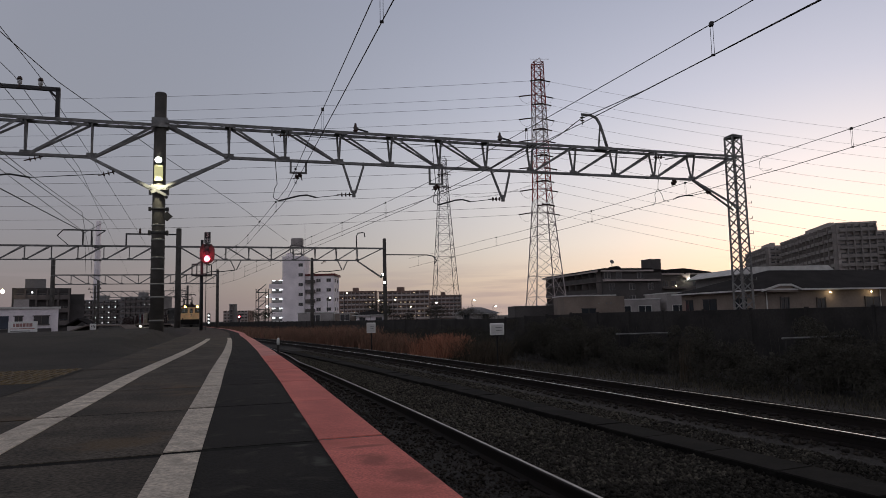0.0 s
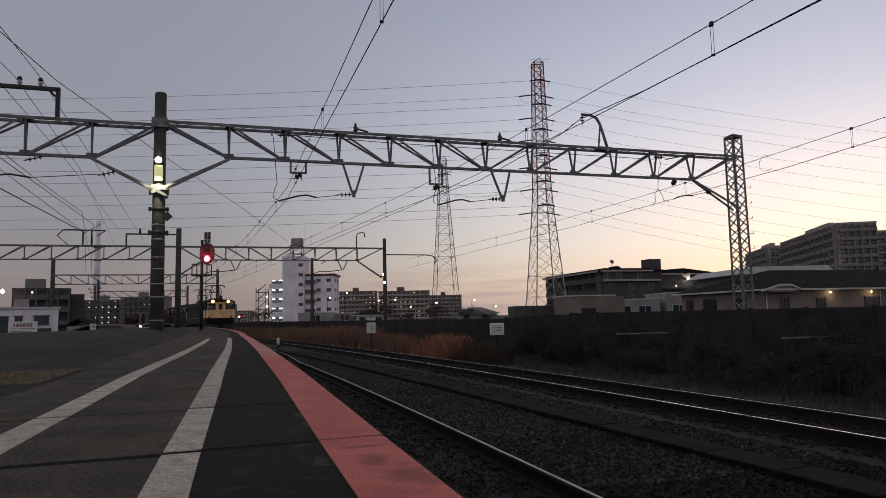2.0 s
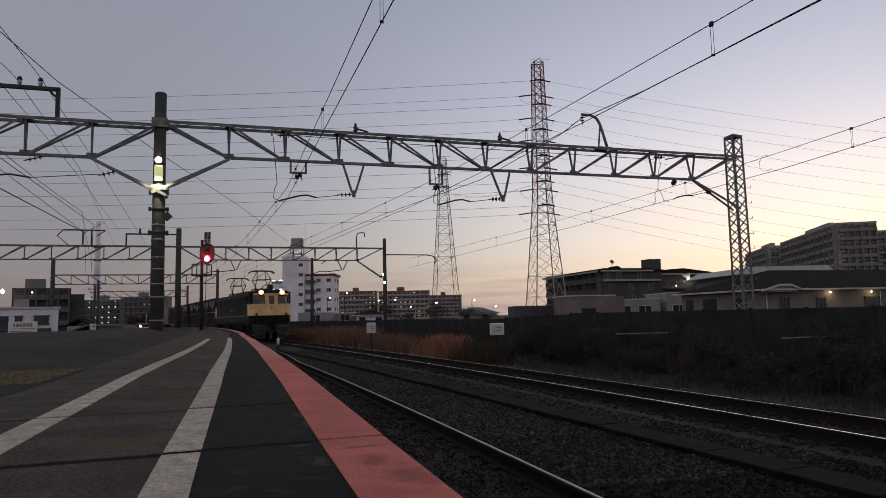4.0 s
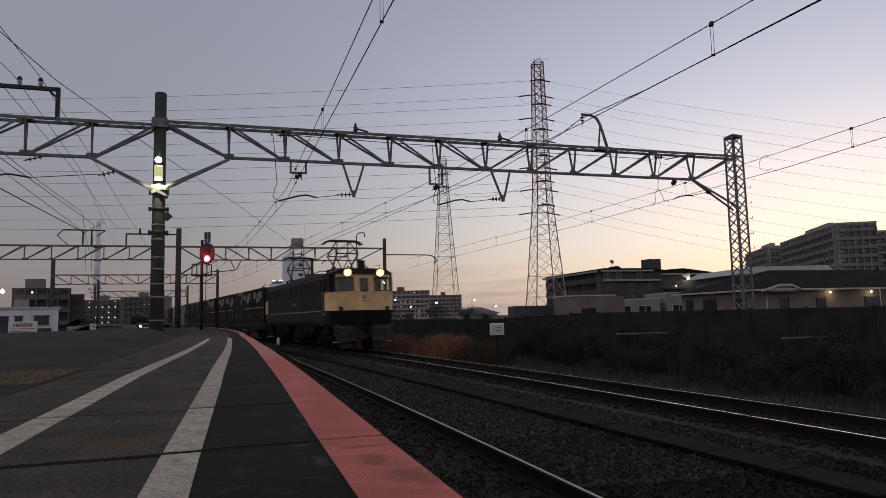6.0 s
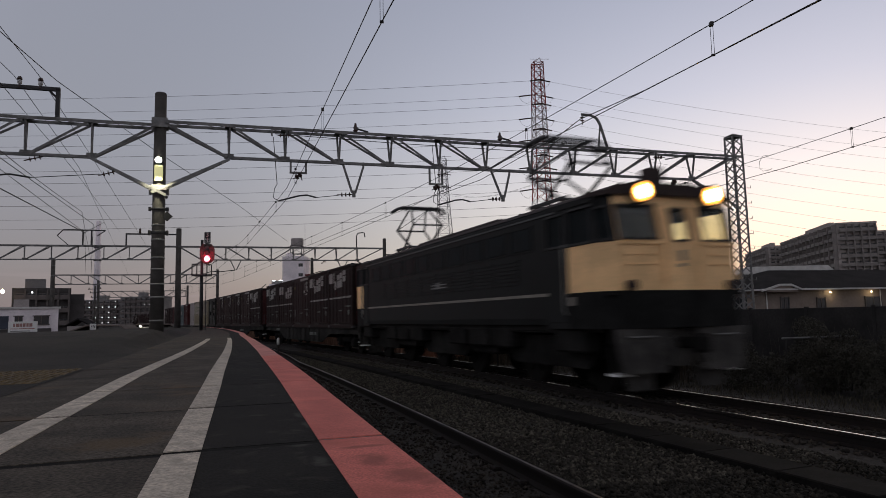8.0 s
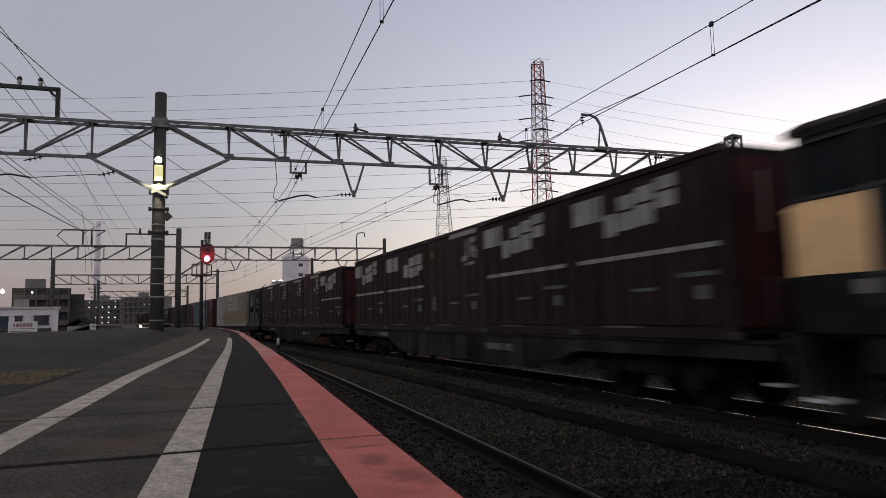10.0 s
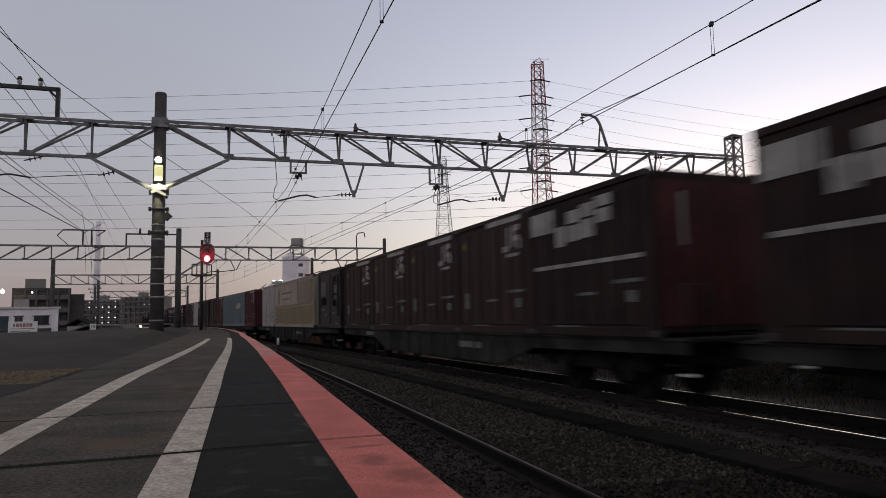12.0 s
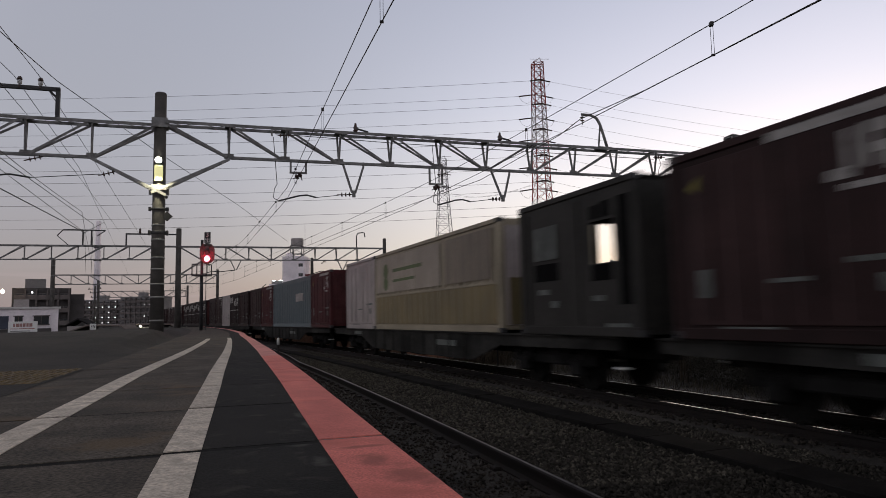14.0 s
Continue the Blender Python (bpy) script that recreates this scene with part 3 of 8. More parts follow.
def portal_beam(origin, panels, length, depth, left, right, switch, label, thick=1.0):
    """A triangular truss: two top chords, one bottom chord, V posts and diagonals. The origin lies on the
    top chord line at panel 0; left and right: the first and last panel number of the bottom chord."""
    b = thing("portal_beam", frame_at(origin), label, "overhead line beam", "overhead line beams")
    x0, x1 = panels[0] * length, panels[1] * length
    w = 0.22
    for s in (-1, 1):
        part("top_chord", Mesh().angle((x0, s * w, 0), (x1, s * w, 0), 0.085 * thick, 0.014), GALV, b)
    part("bottom_chord", Mesh().bar((left * length, 0, -depth), (right * length, 0, -depth), 0.10 * thick, 0.085 * thick), GALV, b)
    for n in range(left, right + 1):
        plate = Mesh().box((n * length, 0, -depth + 0.05), (0.30, 0.03, 0.17), bevel=0.01)
        part("gusset_plate", plate, GALV, b)
        part("top_batten", Mesh().box((n * length, 0, -0.02), (0.26, 2 * w + 0.08, 0.02)), GALV, b)
        for s in (-1, 1):
            part("post", Mesh().bar((n * length - 0.03 * s, s * w, -0.03), (n * length, s * 0.03, -depth + 0.06), 0.055 * thick), GALV, b)
    for n in range(left, right):
        for s in (-1, 1):
            if n < switch:
                a, c = (n * length + 0.08, s * w, -0.03), ((n + 1) * length - 0.1, s * 0.03, -depth + 0.05)
            else:
                a, c = (n * length + 0.1, s * 0.03, -depth + 0.05), ((n + 1) * length - 0.08, s * w, -0.03)
            part("diagonal", Mesh().angle(a, c, 0.062 * thick, 0.01), GALV, b)
    lace = int((x1 - x0) / 0.5)
    lm = Mesh()
    for i in range(lace):
        s = 1 if i % 2 else -1
        lm.bar((x0 + i * 0.5, s * w, -0.01), (x0 + (i + 1) * 0.5, -s * w, -0.01), 0.03, 0.012)
    part("lacing", lm, GALV, b, "zigzag flat-bar lacing")
    return b


PA = Vector((-8.432, 20.325, 0))
LA, DA, ZA = 1.754, 1.030, 7.592


def on_a(n, z, y=0.0):
    return PA + BX * (n * LA) + BY * y + Vector((0, 0, z))


# near portal
pole_a = concrete_pole(PA + BX * -0.28 + Vector((0, 0, 0.8)), 7.72, 0.205, 0.172, "thick grey concrete pole with steel bands and a floodlight", (0.65, 1.35, 1.75, 2.2, 2.55, 3.1, 3.55))
beam_a = portal_beam(PA + Vector((0, 0, ZA)), (-0.08, 12.3), LA, DA, 1, 11, 6, "galvanised triangular truss beam spanning both tracks")
for s in (-1, 1):
    part("diagonal", Mesh().angle((-0.12, s * 0.2, -0.04), (LA - 0.05, s * 0.03, -DA + 0.05), 0.075), GALV, beam_a)
    part("knee_brace", Mesh().angle((-0.50, s * 0.23, -2.235), (LA, s * 0.03, -DA - 0.02), 0.075), GALV_LIGHT, beam_a)
    part("diagonal", Mesh().angle((LA * 11 + 0.1, s * 0.03, -DA + 0.05), (LA * 12.1, s * 0.22, -0.04), 0.065), GALV, beam_a)
    part("knee_brace", Mesh().angle((LA * 11 + 0.05, s * 0.03, -DA), (LA * 12.2, s * 0.22, -2.15), 0.08), GALV, beam_a)
DA2 = 1.085
beam_a2 = portal_beam(PA + Vector((0, 0, ZA - 0.12)) + BX * (-8.0 * LA - 0.42), (0.0, 8.03), LA, DA2, 1, 7, 0, "galvanised triangular truss beam over the yard tracks")
for s in (-1, 1):
    part("diagonal", Mesh().angle((LA * 7 + 0.1, s * 0.03, -DA2 + 0.05), (LA * 8.0, s * 0.2, -0.04), 0.07), GALV, beam_a2)
    part("knee_brace", Mesh().angle((LA * 7, s * 0.03, -DA2), (LA * 8.22, s * 0.25, -2.19), 0.075), GALV_LIGHT, beam_a2)


def lattice_mast(origin, height, label):
    m = thing("lattice_mast", frame_at(origin), label, "lattice mast", "overhead line poles")
    w0, w1 = 0.262, 0.222
    at = lambda sx, sy, z: (sx * (w0 + (w1 - w0) * z / height), sy * (w0 + (w1 - w0) * z / height), z)
    for sx in (-1, 1):
        for sy in (-1, 1):
            part("leg", Mesh().bar(at(sx, sy, 0), at(sx, sy, height), 0.075), GALV, m)
    n = 24
    for i in range(n):
        za, zb = height * i / n, height * (i + 1) / n
        k = 1 if i % 2 else -1
        for s in (-1, 1):
            part("lacing_bar", Mesh().bar(at(-k, s, za), at(k, s, zb), 0.045, 0.03), GALV, m)
            part("lacing_bar", Mesh().bar(at(s, -k, za), at(s, k, zb), 0.05, 0.03), GALV, m)
    cap = Mesh()
    for s in (-1, 1):
        cap.bar(at(s, -1, height), at(s, 1, height), 0.07).bar(at(-1, s, height), at(1, s, height), 0.07)
    cap.add([(-0.28, -0.28, height + 0.03), (0.28, -0.28, height + 0.03), (0.28, 0.28, height + 0.03), (-0.28, 0.28, height + 0.03), (0, 0, height + 0.17)], [(0, 1, 4), (1, 2, 4), (2, 3, 4), (3, 0, 4), (3, 2, 1, 0)])
    part("cap", cap, GALV, m)
    for i in range(9):
        z = 1.8 + i * 0.62
        part("climbing_step", Mesh().tube([(0.26, -0.3, z), (0.44, -0.3, z), (0.44, -0.3, z + 0.10)], 0.012, 5), GALV, m)
    return m


lattice_mast(on_a(12.215, -0.5), 8.9, "four-legged galvanised lattice mast at the beam's end")

collar = thing("pole_collar", frame_at(PA + BX * -0.28), "bolted steel collars clamping the beams to a pole", "bracket", "beam fittings")
for z, hgt in ((ZA - 0.06, 0.30), (ZA - 2.10, 0.16)):
    part("clamp_plate", Mesh().box((0, -0.215, z), (0.46, 0.03, hgt), bevel=0.008), GALV_LIGHT, collar)
    part("clamp_plate", Mesh().box((0, 0.215, z), (0.46, 0.03, hgt), bevel=0.008), GALV_LIGHT, collar)
    for x in (-0.22, 0.22):
        part("clamp_bolt", Mesh().rod((x, -0.27, z), (x, 0.27, z), 0.02, n=6), GALV_LIGHT, collar)

# floodlight on the near pole
flood = thing("floodlight", frame_at(PA + BX * -0.28 - BY * 0.30 + Vector((0, 0, 6.32))), "lit white floodlight strapped to a concrete pole", "floodlight")
part("housing", Mesh().box((0, 0.05, 0), (0.26, 0.14, 0.20), bevel=0.03), STEEL_DARK, flood)
part("lens", Mesh().disc((0, -0.025, 0), (0, -1, 0), 0.095, 18, depth=0.012), LAMP_WHITE, flood, "glowing lens")
part("bracket", Mesh().box((0, 0.16, 0), (0.30, 0.10, 0.06), bevel=0.01), STEEL_DARK, flood)
# emissive panel for the bright patch on the pole below the floodlight
pole_panel = thing("lit_panel", frame_at(PA + BX * -0.28 - BY * 0.25 + Vector((0, 0, 5.93))), "glowing pale yellow panel below the floodlight on a concrete pole", "lamp")
part("panel", Mesh().box((0, 0, 0), (0.25, 0.07, 0.50), bevel=0.03), GLOW_PANEL, pole_panel)
part("bracket", Mesh().box((0, 0.07, 0.0), (0.30, 0.07, 0.06), bevel=0.01), STEEL_DARK, pole_panel)
lamp = new("floodlight_glow", bpy.data.lights.new("floodlight_glow", "SPOT"))
lamp.data.energy, lamp.data.color, lamp.data.shadow_soft_size = 95, (1.0, 0.95, 0.68), 0.06
lamp.data.spot_size, lamp.data.spot_blend = radians(150), 0.5
lamp.matrix_world = look(PA + BX * -0.28 - BY * 0.52 + Vector((0, 0, 5.86)), PA + BX * -0.28 - BY * 0.52 + Vector((0, 0, 4.0)))

for z, h in ((4.60, 0.16), (4.05, 0.07), (3.32, 0.10)):
    # clamp collars with bolt lugs
    k = part("clamp_collar", Mesh().lathe((0, 0, z - h / 2), [(0.212, 0), (0.216, 0.01), (0.216, h - 0.01), (0.212, h)], 20), GALV if h > 0.12 else STEEL_DARK, pole_a, "bolted steel collar")
    for q in (-1, 1):
        part("lug", Mesh().box((q * 0.25, 0, z), (0.08, 0.10, h + 0.05), bevel=0.01).rod((q * 0.26, -0.08, z), (q * 0.26, 0.08, z), 0.02, n=6), GALV if h > 0.12 else STEEL_DARK, k)

plate = thing("diamond_plate", frame_at(PA + BX * -0.03 - BY * 0.1 + Vector((0, 0, 4.62))), "small black diamond plate on a concrete pole", "sign")
part("plate", Mesh().prism([(0, -0.16), (0.16, 0), (0, 0.16), (-0.16, 0)], "y", -0.01, 0.01), BLACK, plate)

# far portals
concrete_pole(Vector((-11.85, 60.0, -0.4)), 7.3, 0.17, 0.13, "slim dark concrete pole before the white flats", (3.0, 5.2))
PB = Vector((-21.52, 54.0, 0))
concrete_pole(PB + Vector((0, 0, 0.9)), 8.1, 0.24, 0.2, "grey concrete pole standing on the platform")
beam_b = portal_beam(PB + Vector((0, 0, 7.55)), (0.0, 9.35), 1.83, 1.12, 1, 8, 4, "distant galvanised truss beam over the tracks", 1.1)
for s in (-1, 1):
    part("knee_brace", Mesh().angle((0.1, s * 0.17, -2.3), (1.83, s * 0.03, -1.12), 0.10), GALV, beam_b)
    part("diagonal", Mesh().angle((0.1, s * 0.2, -0.04), (1.78, s * 0.03, -1.07), 0.08), GALV, beam_b)
    part("diagonal", Mesh().angle((1.83 * 8 + 0.1, s * 0.03, -1.07), (1.83 * 9.2, s * 0.2, -0.04), 0.08), GALV, beam_b)
    part("knee_brace", Mesh().angle((1.83 * 8, s * 0.03, -1.12), (1.83 * 9.2, s * 0.17, -2.6), 0.10), GALV, beam_b)
portal_beam(PB + Vector((0, 0, 7.55)) - BX * 14 * 1.83, (0.0, 13.95), 1.83, 1.12, 1, 13, 5, "distant galvanised truss beam over the yard", 1.1)
concrete_pole(PB + BX * 17.1 + Vector((0, 0, -0.5)), 8.9, 0.19, 0.15, "slim dark concrete pole with two small lamps")
PC = Vector((-28.5, 84.0, 0))
concrete_pole(PC + Vector((0, 0, 0)), 7.9, 0.2, 0.16, "distant dark pole by the tracks")
portal_beam(PC + Vector((0, 0, 7.3)) - BX * 18.3, (0.0, 10.0), 1.83, 1.15, 0, 10, 5, "far truss beam over the yard tracks", 1.2)
concrete_pole(PC - BX * 18.4, 9.1, 0.28, 0.22, "dark concrete pole in the yard carrying a truss beam", (2.0, 5.6, 7.2, 8.4))
PD = Vector((-48.0, 125.0, 0))
portal_beam(PD + Vector((0, 0, 7.3)) - BX * 15.0, (0.0, 8.2), 1.83, 1.15, 0, 8, 4, "farthest truss beam over the yard tracks", 1.3)
concrete_pole(PD - BX * 15.1, 9.2, 0.26, 0.22, "distant dark concrete pole in the yard", (5.0, 7.3))
concrete_pole(PD, 8.2, 0.22, 0.18, "far dark pole by the tracks")


# ---- wires ----
def wire(name, pts, r, label, sag=0.0, n=14):
    """A wire through supports, sagging between them."""
    out = []
    for a, b in zip(pts[:-1], pts[1:]):
        a, b = Vector(a), Vector(b)
        for i in range(n):
            t = i / n
            q = a.lerp(b, t)
            q.z -= sag * 4 * t * (1 - t)
            out.append(q)
    out.append(Vector(pts[-1]))
    ob = new(name, Mesh().tube(out, r, 5).data(name, COPPER))
    return tagged(ob, label, "overhead wire", "overhead wires")


def catenary(points, heights, label, spacing=5.2, phase=0.5):
    """Contact wire through the supports, a messenger wire at the given heights above, and droppers."""
    pts = [Vector(q) for q in points]
    c = thing("catenary", Matrix.Translation(pts[0]), label, "overhead line", "overhead lines")
    cw, mw = [], []
    for k in range(len(pts) - 1):
        a, b = pts[k] - pts[0], pts[k + 1] - pts[0]
        ln = (b - a).length
        n = max(6, int(ln / 2.5))
        top = lambda t: heights[k] + (heights[k + 1] - heights[k]) * t - 4 * t * (1 - t) * 0.05
        for i in range(n + (k == len(pts) - 2)):
            q = a.lerp(b, i / n)
            cw.append(q)
            mw.append(q + Vector((0, 0, top(i / n))))
        m = max(2, int(ln / spacing))
        for i in range(m):
            t = (i + phase) / m
            q = a.lerp(b, t)
            e = q + Vector((0, 0, top(t)))
            part("dropper", Mesh().rod(q + Vector((0.02, 0, 0)), e + Vector((0.02, 0, 0)), 0.004, n=5).rod(q - Vector((0.02, 0, 0)), e - Vector((0.02, 0, 0)), 0.004, n=5).box(tuple(e), (0.05, 0.06, 0.06)).box(tuple(q), (0.05, 0.03, 0.03)), COPPER, c)
    part("contact_wire", Mesh().tube(cw, 0.0085, 5), COPPER, c)
    part("messenger_wire", Mesh().tube(mw, 0.008, 5), COPPER, c)
    return c


def beyond(u, off, z):
    return tuple(trk(u, off, z))


catenary([(11.49, -11.0, 5.1), (2.81, 12.78, 5.1), (-1.05, 22.3, 5.1), beyond(47, 0.2, 5.0), beyond(90, -0.2, 5.0), beyond(130, 0, 5.0)], [0.48, 0.50, 0.53, 0.9, 0.9, 0.9], "contact and messenger wire over the through track", 5.2, 0.44)
catenary([(5.2, -9.5, 5.2), (-4.9, 20.86, 5.2), (-10.6, 35.2, 5.2), beyond(47, -2.5, 5.1), beyond(90, -1.5, 5.1)], [0.98, 0.36, 0.45, 0.9, 0.9], "contact and messenger wire over the platform track", 4.9, 0.52)
catenary([(14.2, -3.2, 5.2), (9.4, 17.9, 5.2), (5.71, 29.62, 5.2), (2.47, 38.15, 5.2), (-2.6, 50.5, 5.1)], [0.5, 0.47, 0.47, 0.5, 0.7], "contact and messenger wire beyond the through track", 5.6, 0.69)
wire("feeder_wire", [(10.6, -7.6, 5.12), (4.70, 7.78, 5.12), (3.50, 11.03, 5.13), (2.80, 13.03, 5.24), (2.52, 13.83, 5.14), (1.06, 17.94, 5.06), (-2.2, 25.1, 5.3), beyond(47, 0.6, 5.6)], 0.009, "slack feeder wire hung from a gooseneck bracket", 0.0, 4)
for pts, r, sg in (([(-6.7, 4.5, 5.2), (-13.37, 25.3, 5.2), (-27, 51, 5.2)], 0.010, 0.0), ([(-6.6, 4.4, 5.2), (-14.94, 27.62, 5.2), (-29, 54, 5.2)], 0.009, 0.0),
                   ([(-9.3, 8.5, 5.1), (-14.55, 26.89, 5.1), (-20.5, 40, 7.5)], 0.016, 0.0), ([(-9.6, 11.5, 6.0), (-14.81, 27.11, 6.0), (-28, 53, 6.0)], 0.010, 0.1),
                   ([(-9.0, 6.2, 8.68), (-12.44, 18.9, 8.68), (-16.7, 30.2, 8.6), (-45, 95, 8.4)], 0.010, 0.0), ([(-8.2, 7.7, 8.68), (-11.75, 19.0, 8.68), (-15.58, 29.57, 8.6), (-40, 95, 8.4)], 0.010, 0.0),
                   ([(-9.2, 6.5, 8.4), (-10.47, 15.33, 8.4), (-11.03, 18.64, 8.4), (-11.69, 26.76, 8.4), (-12.4, 40, 8.4), (-14, 60, 8.4)], 0.012, 0.0), ([(-9.0, 9.6, 8.0), (-12.16, 18.13, 8.0), (-15.73, 28.03, 8.0), (-23.42, 48, 8.0)], 0.009, 0.0)):
    wire("yard_wire", pts, r, "dark overhead wire above the yard tracks", sg)


# ---- fittings on the near beam ----
def insulator(m, p, d, n=2, r=0.075):
    """A short string of porcelain discs from p along d."""
    d = Vector(d).normalized()
    p = Vector(p)
    m.rod(p, p + d * (n * 0.13 + 0.12), 0.018, n=6)
    for i in range(n):
        c = p + d * (0.08 + i * 0.13)
        m.rod(c, c + d * 0.03, r, r * 0.55, 10)
    return m


def fittings():
    L = LA
    local = lambda n, z, y=0.0: (n * L, y, z - ZA)

    def fix(name, mesh, mat, label, cat="bracket"):
        t = thing(name, frame_at(PA + Vector((0, 0, ZA))), label, cat, "beam fittings")
        part("steel", mesh, mat, t)
        return t
    for n0, n1, z in ((2.10, 2.38, 6.17), (4.80, 5.06, 5.97)):
        b = fix("hanger_bracket", Mesh().bar(local(n0, 6.58), local(n0, z), 0.06).bar(local(n1, 6.58), local(n1, z), 0.06).bar(local(n0 - 0.02, z), local(n1 + 0.02, z), 0.06), GALV, "U-shaped galvanised hanger under the beam")
        part("insulator", insulator(insulator(Mesh(), local(n1 - 0.08, z - 0.04), (-0.7, -0.4, -0.5), 2, 0.095), local(n1 - 0.1, z), (0.2, 0, -1), 1, 0.05), INSULATOR, b, "brown disc insulators")
    for n0, n1, nb, z in ((3.08, 3.47, 3.28, 5.42), (6.12, 6.52, 6.36, 5.44)):
        b = fix("pull_off_bracket", Mesh().bar(local(n0, 6.62), local(n0, 6.50), 0.05).bar(local(n0, 6.52), local(nb - 0.03, z + 0.14), 0.065).bar(local(n1, 6.62), local(n1, 6.45), 0.05).bar(local(n1, 6.47), local(nb + 0.03, z + 0.14), 0.065).bar(local(nb, z + 0.22), local(nb, z), 0.10), GALV, "V-shaped galvanised drop bracket under the beam")
        part("insulator", insulator(Mesh(), local(nb - 0.03, z + 0.09), (-1, 0, -0.06), 3, 0.085), INSULATOR, b, "brown disc insulators")
        x0 = nb * L
        part("pull_off_rod", Mesh().rod((x0 - 0.5, 0, z + 0.05 - ZA), (x0 - 1.25, 0, z - 0.05 - ZA), 0.012, n=6), STEEL_DARK, b)
        part("steady_arm", Mesh().tube([(x0 - 1.25, 0, z - 0.05 - ZA), (x0 - 1.55, 0, z + 0.02 - ZA), (x0 - 1.8, 0, z - 0.01 - ZA), (x0 - 2.45, 0, z - 0.20 - ZA)], 0.026, 6), STEEL_DARK, b)
        part("jumper", Mesh().tube([(x0 - 2.45, 0, z - 0.2 - ZA), (x0 - 2.62, 0, z - 0.1 - ZA), (x0 - 2.58, 0, z + 0.2 - ZA), (x0 - 2.5, 0, z + 0.35 - ZA), (x0 - 2.55, 0.0, z + 1.0 - ZA), (x0 - 2.62, 0, z + 1.9 - ZA)], 0.012, 5), COPPER, b)
    # cross-span wire under the top chord with strain insulators
    cs = thing("cross_span", frame_at(PA + Vector((0, 0, ZA))), "thin cross-span wire with disc insulators along the beam", "overhead wire", "beam fittings")
    part("span_wire", Mesh().tube([local(1.8, 7.35, -0.3), local(4.0, 7.27, -0.3), local(7.0, 7.24, -0.3), local(9.9, 7.22, -0.3)], 0.012, 5), COPPER, cs)
    for n in (1.85, 9.9):
        part("insulator", insulator(Mesh(), local(n, 7.3, -0.3), (1, 0, 0.05), 3, 0.07), INSULATOR, cs)
    part("anchor", Mesh().bar(local(10.2, 7.24, -0.3), local(11.0, 7.55, -0.25), 0.045).bar(local(1.75, 7.6, -0.25), local(1.75, 7.28, -0.3), 0.05), GALV, cs)
    part("insulator", insulator(Mesh(), local(10.55, 6.50), (-0.6, -0.3, -0.6), 2, 0.10), INSULATOR, cs)
    # jumper, steady arm and insulators by the mast
    j = thing("registration_fitting", frame_at(PA + Vector((0, 0, ZA))), "curved steady arm with a hanging jumper and disc insulators", "bracket", "beam fittings")
    part("jumper", Mesh().tube([local(10.17, 7.35), local(10.2, 7.1), local(10.14, 6.9), local(10.09, 6.15)], 0.011, 5), COPPER, j)
    part("jumper_loop", Mesh().tube([local(10.09, 6.15), local(10.0, 5.9), local(10.02, 5.65), local(9.93, 5.45)], 0.011, 5), COPPER, j)
    part("jumper_loop", Mesh().tube([local(10.09, 6.15), local(10.19, 5.9), local(10.22, 5.7), local(10.36, 5.64)], 0.011, 5), COPPER, j)
    part("steady_arm", Mesh().tube([local(10.48, 5.74), local(10.62, 5.85), local(10.78, 5.90), local(11.0, 5.93)], 0.024, 6), STEEL_DARK, j)
    part("rod", Mesh().rod(local(11.0, 5.93), local(11.4, 6.08), 0.012, n=6), STEEL_DARK, j)
    part("insulator", insulator(Mesh(), local(11.52, 6.13), (-1, 0, -0.25), 2, 0.09), INSULATOR, j, "brown disc insulators")
    part("slack_loop", Mesh().tube([local(13.2, 7.75), local(13.05, 7.7), local(12.94, 7.45), local(12.92, 7.2), local(13.02, 7.06), local(13.2, 7.12), local(13.3, 7.2)], 0.008, 5), COPPER, j)
    # gooseneck
    g = thing("gooseneck_bracket", frame_at(PA + Vector((0, 0, ZA))), "curved steel gooseneck bracket on top of the beam", "bracket", "beam fittings")
    neck = [local(8.86, 7.62), local(8.78, 8.1), local(8.70, 8.55), local(8.62, 8.78), local(8.48, 8.88), local(8.26, 8.88)]
    part("arm", Mesh().tube(neck, 0.055, 8), GALV, g)
    part("strut", Mesh().bar(local(8.64, 7.62), local(8.70, 8.5), 0.05), GALV, g)
    part("foot", Mesh().box(local(8.74, 7.60), (0.5, 0.5, 0.05), bevel=0.01), GALV, g)
    part("insulator", insulator(Mesh(), local(8.27, 8.86), (0, 0, -1), 2, 0.09), INSULATOR, g)
    for n, s in ((3.30, 1), (6.27, 1)):
        t = thing("post_insulator", frame_at(PA + Vector((0, 0, ZA)) + BX * n * L), "small brown post insulator on the beam", "insulator", "beam fittings")
        part("stem", Mesh().lathe((0, -0.25, 0), [(0.05, 0), (0.09, 0.05), (0.05, 0.09), (0.09, 0.14), (0.05, 0.18), (0.03, 0.30)], 10), INSULATOR, t)
        part("clamp", Mesh().bar((0, -0.25, 0.12), (0.42, -0.25, 0.02), 0.05), STEEL_DARK, t)
    # goalpost frame over the yard side
    f = thing("feeder_gantry", frame_at(PA + Vector((0, 0, ZA))), "black steel frame carrying feeder insulators over the beam", "bracket", "beam fittings")
    part("upright", Mesh().bar(local(-1.78, 7.55), local(-1.78, 8.42), 0.11), STEEL_DARK, f)
    part("upright", Mesh().bar(local(-3.6, 7.55), local(-3.6, 8.42), 0.11), STEEL_DARK, f)
    part("crossbar", Mesh().bar(local(-3.75, 8.40), local(-1.75, 8.40), 0.11), STEEL_DARK, f)
    part("gusset", Mesh().bar(local(-1.92, 8.36), local(-1.80, 8.15), 0.06), STEEL_DARK, f)
